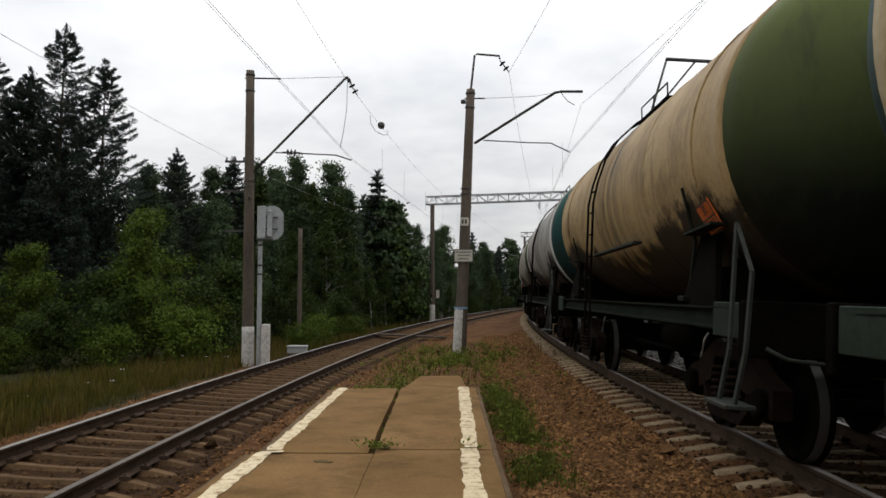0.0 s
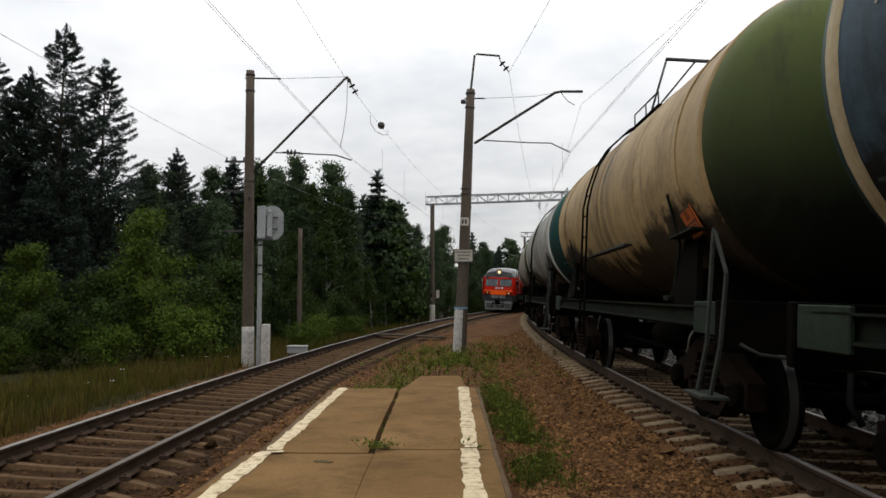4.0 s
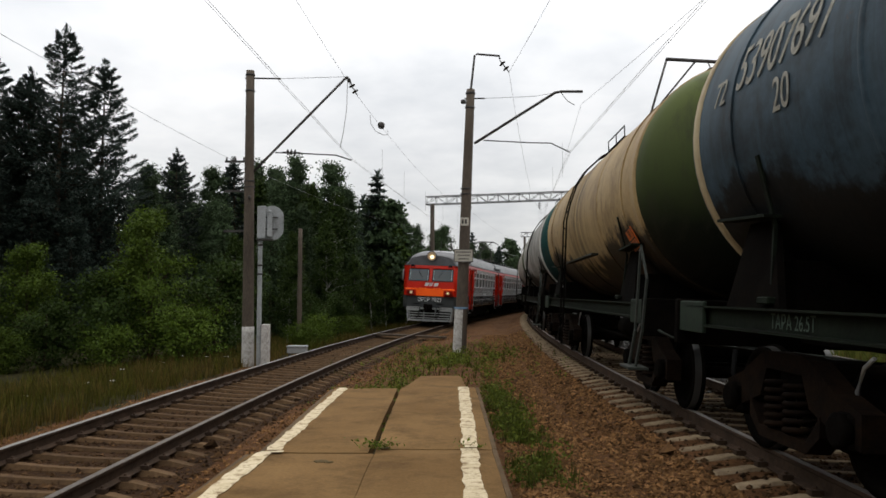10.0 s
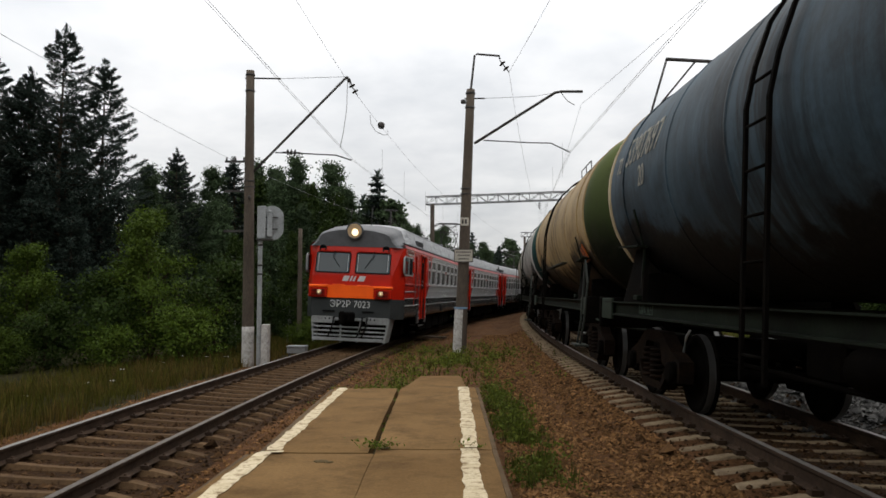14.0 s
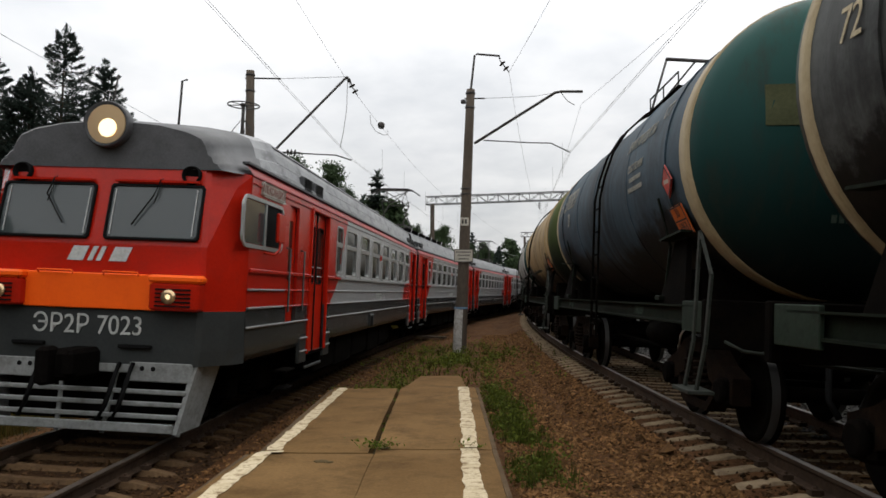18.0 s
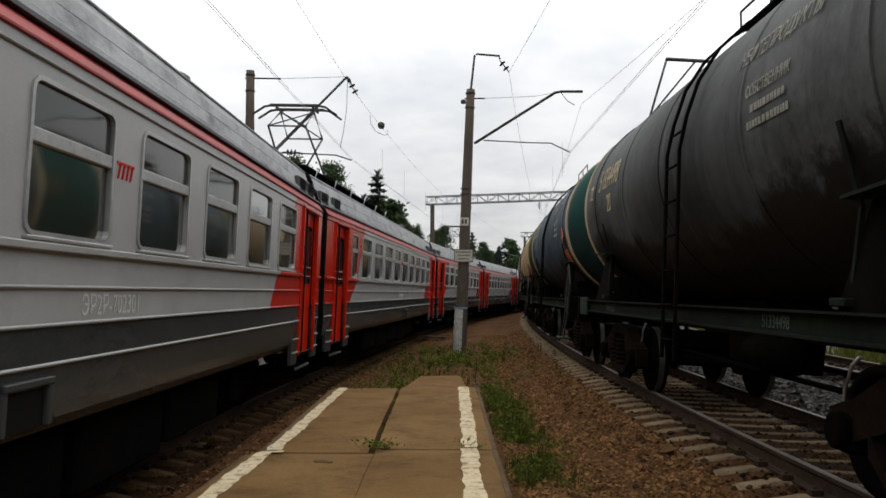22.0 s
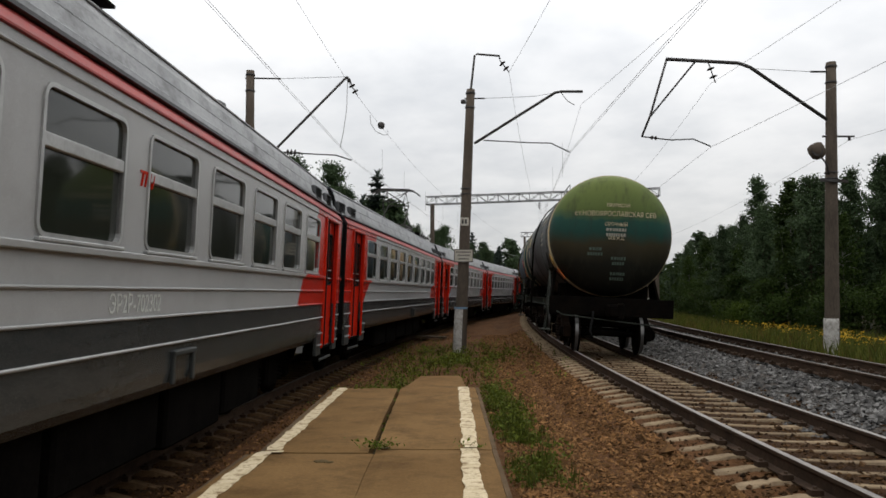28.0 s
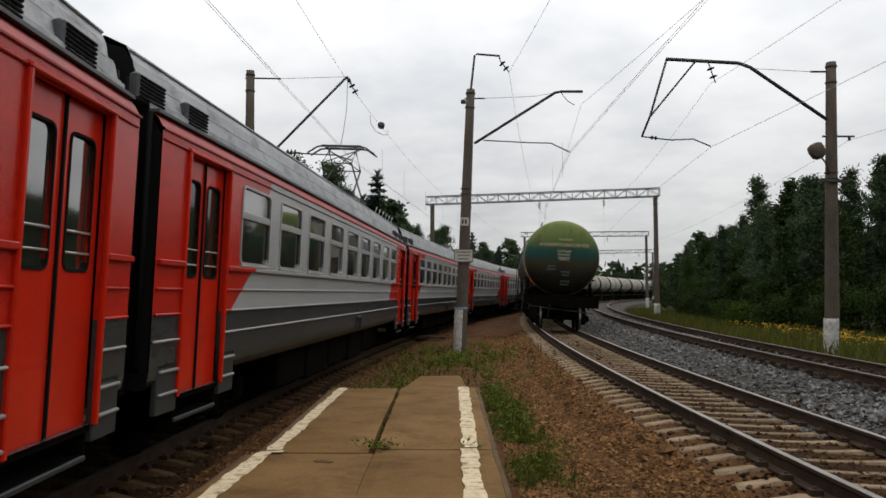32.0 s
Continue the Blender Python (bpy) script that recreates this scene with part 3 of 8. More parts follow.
put(pl, "registration_arm", M_STEEL, "bent registration arm", lambda bm: rod(bm, [(-5.9, 26.0, 6.42), (-5.15, 26.0, 6.40), (-3.75, 26.0, 6.33), (-3.22, 26.0, 6.15)], 0.024, 6))
put(pl, "arm_insulator", M_INSUL, "dark porcelain insulator", lambda bm: insulator(bm, (-5.65, 26.0, 6.44), (-5.0, 26.0, 6.42), 3, 0.11))
put(pl, "jumper", M_WIRE, "hanging jumper cable", lambda bm: rod(bm, [tipL + Vector((0.02, 0, -0.1)), (-3.4, 26.0, 8.0), (-3.5, 26.0, 7.2), (-3.62, 26.0, 6.6)], 0.012, 5))
put(pl, "cross_arm", M_STEEL, "dark cross arms with pins", lambda bm: beam(bm, (-7.65, 26.0, 6.1), (-6.6, 26.0, 6.1), 0.07, 0.07))
for z in (5.05, 3.65):
    put(pl, "cross_arm", M_STEEL, "", lambda bm: beam(bm, (-7.65, 26.0, z), (-6.6, 26.0, z), 0.07, 0.07))
for k in range(3):
    put(pl, "pin", M_STEEL, "", lambda bm: rod(bm, [(-7.6 + 0.3 * k, 26.0, 6.12), (-7.6 + 0.3 * k, 26.0, 6.26)], 0.03, 6))
put(pl, "lantern", M_STEEL, "", lambda bm: disc(bm, (-6.72, 25.76, 4.75), (0, 0, 1), ((0, 0.03), (0.06, 0.06), (0.14, 0.03)), 10))

# pole between the tracks
PC = (0.51, 24.0, -0.45)
pc = concrete_pole("leaning weathered concrete pole with a whitewashed foot between the tracks", PC, (0.90, 24.0, 8.12), 0.205, 0.135, 1.5, True)
put(pc, "top_bracket", M_STEEL, "bent steel pipe on the pole top", lambda bm: rod(bm, [(0.86, 24.0, 7.7), (1.03, 24.0, 9.25), (1.10, 24.0, 9.3), (1.84, 24.0, 9.24), (1.85, 24.0, 9.14)], 0.035, 8))
put(pc, "feeder_insulator", M_INSUL, "dark porcelain insulator string", lambda bm: insulator(bm, (1.85, 24.0, 9.1), (2.15, 24.0, 8.7), 2, 0.12))
put(pc, "cantilever", M_STEEL, "bent steel cantilever tube", lambda bm: rod(bm, [(1.02, 24.0, 6.35), (3.65, 24.0, 8.02), (3.85, 24.0, 8.06), (4.55, 24.0, 8.06)], 0.045, 8))
put(pc, "stay_rod", M_STEEL, "", lambda bm: (rod(bm, [(0.7, 24.0, 7.83), (1.36, 24.0, 7.83)], 0.025, 6), rod(bm, [(1.36, 24.0, 7.83), (3.0, 24.0, 7.9), (3.8, 24.0, 8.04)], 0.007, 5)))
put(pc, "registration_arm", M_STEEL, "bent registration arm", lambda bm: rod(bm, [(1.3, 24.0, 6.45), (2.9, 24.0, 6.37), (3.5, 24.0, 6.36), (4.12, 24.0, 6.06)], 0.02, 6))
put(pc, "drop_rod", M_WIRE, "", lambda bm: rod(bm, [(3.85, 24.0, 8.02), (4.05, 24.0, 7.75), (4.28, 24.0, 7.62)], 0.014, 6))
put(pc, "terminal_box", M_STEEL, "", lambda bm: soft_box(bm, 0.66, 24.0, 7.66, 0.16, 0.16, 0.12, 0.02))
put(pc, "number_plate", M_SIGN, "small white plate with an unreadable number", lambda bm: soft_box(bm, 0.69, 23.80, 3.65, 0.27, 0.02, 0.26, 0.004))
put(pc, "number_bars", M_INK, "", lambda bm: [box(bm, 0.63 + 0.1 * k, 23.786, 3.71, 0.06, 0.006, 0.14) for k in range(2)])


sign = thing("notice_sign", "weathered white three-line notice board fixed to the concrete pole", "sign", m=Matrix.Translation((0.655, 23.765, 2.49)))
bm = bmesh.new()
soft_box(bm, 0, 0, 0, 0.60, 0.025, 0.40, 0.006)
board = part("board", bm, M_SIGN, sign)
bm = bmesh.new()
for w, d, z in ((0.60, 0.03, -0.012), (0.60, 0.03, 0.385)):
    box(bm, 0, -0.003, z, w, d, 0.022)
for x in (-0.295, 0.295):
    box(bm, x, -0.003, 0, 0.02, 0.031, 0.40)
part("rim", bm, M_INK, sign, "thin dark rim")
bm = bmesh.new()
for w, z in ((0.48, 0.28), (0.40, 0.18), (0.34, 0.07)):
    k = int(w / 0.055)
    for i in range(k):
        box(bm, -w / 2 + (i + 0.5) * w / k, -0.016, z, w / k * 0.62, 0.006, 0.05)
tagged(part("lettering", bm, M_INK, sign, "three faded rows of lettering"), kind="stuff")

# pole beside the siding
PR = (11.38, 22.0, -0.36)
pr = concrete_pole("tall brown concrete pole with a whitewashed foot beside the siding", PR, (11.62, 22.0, 8.40), 0.215, 0.14, 1.12)
put(pr, "cantilever", M_STEEL, "bent steel cantilever tube", lambda bm: rod(bm, [(11.55, 22.0, 6.60), (9.2, 22.0, 8.25), (8.85, 22.0, 8.38), (6.68, 22.0, 8.50)], 0.055, 8))
put(pr, "stay_rod", M_STEEL, "", lambda bm: (rod(bm, [(11.6, 22.0, 8.12), (11.0, 22.0, 8.12)], 0.03, 6), rod(bm, [(11.0, 22.0, 8.12), (9.2, 22.0, 8.22)], 0.008, 5)))
put(pr, "drop_frame", M_STEEL, "hanging steel frame", lambda bm: (rod(bm, [(6.70, 22.0, 8.5), (6.18, 22.0, 6.78), (5.92, 22.0, 6.15)], 0.035, 6), rod(bm, [(7.55, 22.0, 8.42), (6.15, 22.0, 6.72)], 0.03, 6)))
put(pr, "registration_arm", M_STEEL, "bent registration arm", lambda bm: rod(bm, [(5.95, 22.0, 6.15), (6.8, 22.0, 6.05), (7.45, 22.0, 6.08), (7.97, 22.0, 5.86)], 0.02, 6))
put(pr, "arm_insulator", M_INSUL, "", lambda bm: insulator(bm, (6.15, 22.0, 6.13), (6.42, 22.0, 6.10), 2, 0.06))
put(pr, "hanging_insulator", M_INSUL, "dark porcelain insulator string", lambda bm: insulator(bm, (7.95, 22.0, 8.38), (8.15, 22.0, 7.78), 2, 0.12))
put(pr, "cross_arm", M_STEEL, "", lambda bm: beam(bm, (11.3, 22.0, 6.16), (12.25, 22.0, 6.16), 0.05, 0.05))
put(pr, "cross_arm", M_STEEL, "", lambda bm: beam(bm, (11.1, 21.8, 4.83), (11.9, 21.8, 4.78), 0.09, 0.09))
put(pr, "pin", M_INSUL, "", lambda bm: rod(bm, [(12.1, 22.0, 6.16), (12.1, 22.0, 6.04)], 0.04, 6))
lamp = thing("street_lamp", "grey oval floodlight on a short arm clamped to the pole", "lamp", m=Matrix.Translation((10.98, 21.75, 5.55)))
bm = bmesh.new()
disc(bm, (0, 0, 0.16), (-0.45, 0, 0.9), ((-0.28, 0.09), (-0.2, 0.2), (0.0, 0.235), (0.14, 0.21), (0.2, 0.1)), 16)
part("housing", bm, M_POLE, lamp, "dark grey lamp housing")
bm = bmesh.new()
disc(bm, (-0.02, -0.1, 0.1), (-0.3, -0.9, -0.1), ((0.05, 0.15), (0.09, 0.14)), 16)
part("lens", bm, M_STEEL, lamp, "dark lamp glass")
bm = bmesh.new()
rod(bm, [(0.1, 0, 0.0), (0.3, 0, -0.28), (0.46, 0.2, -0.6)], 0.025, 6)
part("arm", bm, M_STEEL, lamp)


# gantries over all tracks
def gantry(a, b, za, zb, ga, gb, h, bays, label):
    a, b = Vector((*a, 0)), Vector((*b, 0))
    th = thing("gantry", label, "gantry", "overhead line gantries", m=Matrix.Translation((a.x, a.y, 0)))
    o = Vector((a.x, a.y, 0))
    for p, g, z in ((a, ga, za), (b, gb, zb)):
        bm = bmesh.new()
        pole_shaft(bm, p - o + Vector((0, 0, g - 0.5)), p - o + Vector((0, 0, z)), 0.22, 0.16, 12)
        post = part("post", bm, M_POLE, th, "concrete post")
        bm = bmesh.new()
        pole_shaft(bm, p - o + Vector((0, 0, g - 0.1)), p - o + Vector((0, 0, g + 1.3)), 0.228, 0.222, 12)
        part("whitewashed_foot", bm, M_WHITE, post, "whitewashed post foot")
        for z2 in (z - 0.2, z - 0.6, z * 0.55):
            bm = bmesh.new()
            disc(bm, p - o + Vector((0, 0, z2)), (0, 0, 1), ((-0.03, 0.21), (0.03, 0.21)), 10)
            part("clamp_band", bm, M_STEEL, post)
    e0, e1 = a + Vector((0, 0, za)) - (b - a).normalized() * 0.5, b + Vector((0, 0, zb)) + (b - a).normalized() * 0.3
    e0, e1 = e0 - o, e1 - o
    d = (e1 - e0).normalized()
    back = d.cross(Vector((0, 0, 1))).normalized() * 0.35
    for s, zz in ((back, 0), (-back, 0), (back, h), (-back, h)):
        bm = bmesh.new()
        beam(bm, e0 + s + Vector((0, 0, zz)), e1 + s + Vector((0, 0, zz)), 0.07, 0.07)
        part("chord", bm, M_TRUSS, th, "grey steel chord")
    for s in (back, -back):
        bm = bmesh.new()
        for i in range(bays):
            p, q = e0.lerp(e1, i / bays) + s, e0.lerp(e1, (i + 1) / bays) + s
            beam(bm, p, p + Vector((0, 0, h)), 0.035, 0.035)
            beam(bm, p + Vector((0, 0, h if i % 2 else 0)), q + Vector((0, 0, 0 if i % 2 else h)), 0.035, 0.035)
        beam(bm, e1 + s, e1 + s + Vector((0, 0, h)), 0.05, 0.05)
        part("lattice", bm, M_TRUSS, th, "grey steel lattice bars")
    for i in range(bays + 1):
        bm = bmesh.new()
        p = e0.lerp(e1, i / bays)
        beam(bm, p + back, p - back, 0.03, 0.03)
        part("cross_tie", bm, M_TRUSS, th)
    for name in ("left", "middle", "right"):
        ys = TRACKS[name][2]
        s = float(np.interp(a.y, ys, TRACKS[name][0]))
        c = on_track(name, s)
        t = max(0.0, min(1.0, ((c - a) @ (b - a)) / (b - a).length_squared))
        p = (a + Vector((0, 0, za))).lerp(b + Vector((0, 0, zb)), t) - o
        bm = bmesh.new()
        insulator(bm, p, p - Vector((0, 0, 0.75)), 3, 0.12)
        part("hanging_insulator", bm, M_INSUL, th, "dark porcelain insulator string")
    return th


gantry((-0.86, 60.0), (16.45, 57.5), 8.62, 8.98, -0.75, -0.6, 0.62, 22, "long grey steel lattice gantry on two concrete posts over the tracks")
gantry((11.3, 103.0), (27.3, 100.0), 9.25, 9.15, -0.6, -0.45, 0.6, 20, "grey steel lattice gantry on two concrete posts, further along the curve")
gantry((24.6, 150.0), (40.5, 144.0), 9.3, 9.3, -0.6, -0.4, 0.6, 20, "distant grey steel lattice gantry on two concrete posts")

# contact wires, messengers and feeders
def along(name, spans, o, z):
    return [on_track(name, s, oo, 0) + Vector((0, 0, zz)) for s, oo, zz in zip(spans, o, z)]


for k in (0.0, 0.05):
    wire("pair of grooved contact wires over the platform line", [(-4.96 + k, -24.0, 5.8), (-3.51 + k, 10.74, 5.8), (-2.96 + k, 23.94, 5.8)] + along("left", (42, 61, 82, 105, 150), [v + k for v in (0.2, 0.25, 0.0, -0.2, 0)], (6.12, 6.12, 6.12, 6.12, 6.12)), 0.006)
    wire("pair of grooved contact wires over the freight line", along("middle", (-45, -20, 5, 14, 24, 40, 59, 80, 103, 150), [v + k for v in (0, 0.1, 0.2, 0.05, -0.3, 0.0, 0.25, 0.0, -0.2, 0)], (6.1, 6.1, 6.1, 6.05, 6.05, 6.05, 6.05, 6.05, 6.05, 6.05)), 0.006)
wire("contact wire over the siding", [(9.5, -20.0, 5.85), (8.26, 13.9, 5.82), (7.97, 22.0, 5.84)] + along("right", (40, 57, 100, 150), (0.1, 0, 0, 0), (5.6, 5.6, 5.6, 5.6)), 0.007)
wire("messenger wire over the platform line", [(-4.25, -24.0, 8.45), (-3.02, 26.0, 8.43)] + along("left", (61, 105, 150), (0.1, 0, 0), (8.3, 8.5, 8.5)), 0.0065, sag=0.72)
wire("messenger wire over the freight line", along("middle", (-26, 24, 59, 103, 150), (0.2, 0.1, 0.1, 0, 0), (7.7, 7.62, 8.0, 8.4, 8.4)), 0.0065, sag=0.7)
wire("messenger wire over the siding", along("right", (-20, 22, 57.5, 100, 150), (0.3, 0.15, 0, 0, 0), (7.6, 7.5, 8.1, 8.3, 8.3)), 0.0065, sag=0.6)
wire("feeder wire hung from the pole between the tracks", [(4.6, -20.0, 9.2), (2.15, 24.0, 8.7), (7.3, 58.8, 8.6), (18.5, 101.5, 9.2)], 0.007, sag=0.7)
wire("cable from the pole beside the platform line", [(-7.6, 26.0, 6.25), (-8.2, -12.0, 6.6)], 0.007, sag=0.35)
wire("cable from the pole beside the platform line", [(-7.6, 26.0, 6.25), (-0.9, 60.0, 6.6)], 0.006, sag=0.5)
wire("cable along the siding poles", [(12.1, 22.0, 6.05), (14.0, -20.0, 6.3)], 0.007, sag=0.4)
wire("cable along the siding poles", [(12.1, 22.0, 6.05), (16.5, 57.5, 5.6)], 0.007, sag=0.3)
for name, spans, o, z0, z1 in (("left", (30, 35, 41, 47, 53), 0.2, 6.36, 7.6), ("middle", (29, 34, 40, 46, 52), 0.0, 6.06, 7.3)):
    bm = bmesh.new()
    for s in spans:
        p = on_track(name, s, o)
        rod(bm, [p + Vector((0, 0, z0)), p + Vector((0, 0, z1 - 0.2 + abs(s - 42) * 0.02))], 0.006, 5)
    tagged(part("droppers", bm, M_WIRE), "thin dropper wires of the overhead line", "wire", "overhead wires", kind="stuff")
ball = thing("line_weight", "dark round line fitting on the messenger wire", "fitting", m=Matrix.Translation((-2.28, 27.2, 7.66)))
bm = bmesh.new()
disc(bm, (0, 0, 0), (0.3, 1, -0.3), ((-0.13, 0.03), (-0.1, 0.1), (0, 0.135), (0.1, 0.1), (0.13, 0.03)), 14)
part("body", bm, M_STEEL, ball)
bm = bmesh.new()
rod(bm, [(-0.4, -0.1, 0.36), (-0.38, 0, 0.05), (-0.2, 0, -0.22), (0.05, 0.1, -0.33), (0.25, 0.2, -0.3), (0.2, 0.2, -0.12)], 0.012, 5)
part("jumper_loop", bm, M_WIRE, ball)

# signal mast and cabinets beside the left pole
sig = thing("signal_mast", "grey signal mast seen from behind, with an oval backboard", "signal", m=Matrix.Translation((-6.28, 25.6, -0.76)))
bm = bmesh.new()
pole_shaft(bm, (0, 0, -0.6), (0, 0, 5.2), 0.085, 0.075, 12)
part("mast", bm, M_GREYBOX, sig, "grey steel mast")
bm = bmesh.new()
rings = []
for y in (0.05, 0.075):
    rings.append([(0.38 + 0.40 * math.cos(a), y, 4.66 + (0.2 if math.sin(a) > 0 else -0.2) + 0.40 * math.sin(a)) for a in [2 * math.pi * (k + 0.5) / 28 for k in range(28)]])
loft(bm, rings, caps=True)
part("backboard", bm, M_GREYBOX, sig, "oval grey backboard")
bm = bmesh.new()
soft_box(bm, 0.05, -0.02, 4.12, 0.30, 0.16, 1.12, 0.02)
part("signal_head", bm, M_GREYBOX, sig, "grey signal housing")
bm = bmesh.new()
soft_box(bm, 0.33, -0.05, 4.15, 0.17, 0.16, 0.86, 0.04)
disc(bm, (0.33, -0.05, 5.0), (0, 0, 1), ((0, 0.09), (0.07, 0.07), (0.1, 0.02)), 12)
part("lamp_case", bm, M_GREYBOX, sig, "grey lamp case")
for z in (4.45, 4.85):
    bm = bmesh.new()
    beam(bm, (0.05, -0.06, z), (0.6, -0.0, z), 0.03, 0.04)
    part("bracket", bm, M_STEEL, sig)
bm = bmesh.new()
soft_box(bm, 0.17, -0.06, 4.05, 0.55, 0.2, 0.05, 0.01)
part("shelf_bracket", bm, M_STEEL, sig)
for z in (3.9, 3.2, 2.9):
    bm = bmesh.new()
    disc(bm, (0, 0, z), (0, 0, 1), ((-0.03, 0.1), (0.03, 0.1)), 12)
    part("clamp_band", bm, M_STEEL, sig)
cab = thing("relay_cabinet", "narrow whitewashed relay cabinet at the foot of the mast", "cabinet", m=Matrix.Translation((-6.08, 25.72, -1.0)))
bm = bmesh.new()
soft_box(bm, 0, 0, 0, 0.24, 0.4, 1.42, 0.02)
part("body", bm, M_WHITE, cab)
bm = bmesh.new()
soft_box(bm, 0, -0.21, 0.2, 0.18, 0.02, 1.1, 0.005)
part("door", bm, M_WHITE, cab)
tb = thing("track_box", "low grey metal track equipment box beside the rails", "equipment box", m=Matrix.Translation((-5.7, 29.4, -0.92)))
bm = bmesh.new()
soft_box(bm, 0, 0, 0.05, 0.75, 0.4, 0.26, 0.04)
part("body", bm, M_GREYBOX, tb)
bm = bmesh.new()
soft_box(bm, 0, 0, 0.30, 0.8, 0.44, 0.06, 0.02)
part("lid", bm, M_GREYBOX, tb)
for x in (-0.3, 0.3):
    bm = bmesh.new()
    box(bm, x, 0, -0.1, 0.06, 0.3, 0.16)
    part("foot", bm, M_STEEL, tb)
post = thing("kilometre_post", "slim grey concrete post at the edge of the wood", "post", m=Matrix.Translation((-6.9, 36.0, -1.2)))
bm = bmesh.new()
pole_shaft(bm, (0, 0, -0.2), (0, 0, 5.8), 0.12, 0.10, 10)
part("shaft", bm, M_POLE, post)
plate = thing("track_plate", "small white plate on a rod beside the track", "sign", m=Matrix.Translation((-0.42, 59.6, 0.2)))
bm = bmesh.new()
soft_box(bm, 0, 0, 0.9, 0.26, 0.02, 0.62, 0.004)
part("plate", bm, M_SIGN, plate)
bm = bmesh.new()
rod(bm, [(0, 0.02, -1.0), (0, 0.02, 1.7)], 0.02, 6)
part("rod", bm, M_STEEL, plate)
# wooden crossing boards in the platform line
cross = thing("crossing_boards", "dark timber boards laid across the platform line", "crossing", m=Matrix.Translation(on_track("left", 33.5, 0, 0)))
for o, w in ((0.0, 1.42), (1.7, 1.35)):
    for k in range(3):
        bm = bmesh.new()
        a, b = on_track("left", 33.2 + 0.27 * k, o - w / 2, -0.03), on_track("left", 33.2 + 0.27 * k, o + w / 2, -0.03)
        c = cross.matrix_basis.translation
        beam(bm, a - c, b - c, 0.25, 0.07)
        part("board", bm, M_BARK, cross)


# ---- plants ----
RNG = np.random.default_rng(7)


def leaf_soup(name, pts, size, mat, aim=None, long=1.0, jitter=0.35, wide=0.5, out=None):
    """One small leaf (a quad) at every point; aim gives the way of its length, out the way that it faces."""
    n = len(pts)
    pts = np.asarray(pts, float)
    a = RNG.normal(size=(n, 3)) if aim is None else np.asarray(aim, float) + RNG.normal(size=(n, 3)) * jitter
    a /= np.linalg.norm(a, axis=1, keepdims=True) + 1e-9
    b = np.cross(a, RNG.normal(size=(n, 3)) if out is None else np.asarray(out, float) + RNG.normal(size=(n, 3)) * 0.35)
    b /= np.linalg.norm(b, axis=1, keepdims=True) + 1e-9
    s = size * RNG.uniform(0.6, 1.3, (n, 1))
    L, w = a * s * long, b * s * wide
    v = np.stack([pts - L * 0.5, pts + w, pts + L * 0.5, pts - w], 1).reshape(-1, 3)
    me = bpy.data.meshes.new(name)
    me.vertices.add(4 * n)
    me.vertices.foreach_set("co", v.ravel())
    me.loops.add(4 * n)
    me.loops.foreach_set("vertex_index", np.arange(4 * n, dtype=np.int32))
    me.polygons.add(n)
    me.polygons.foreach_set("loop_start", np.arange(0, 4 * n, 4, dtype=np.int32))
    me.update(calc_edges=True)
    me.materials.append(mat)
    return me


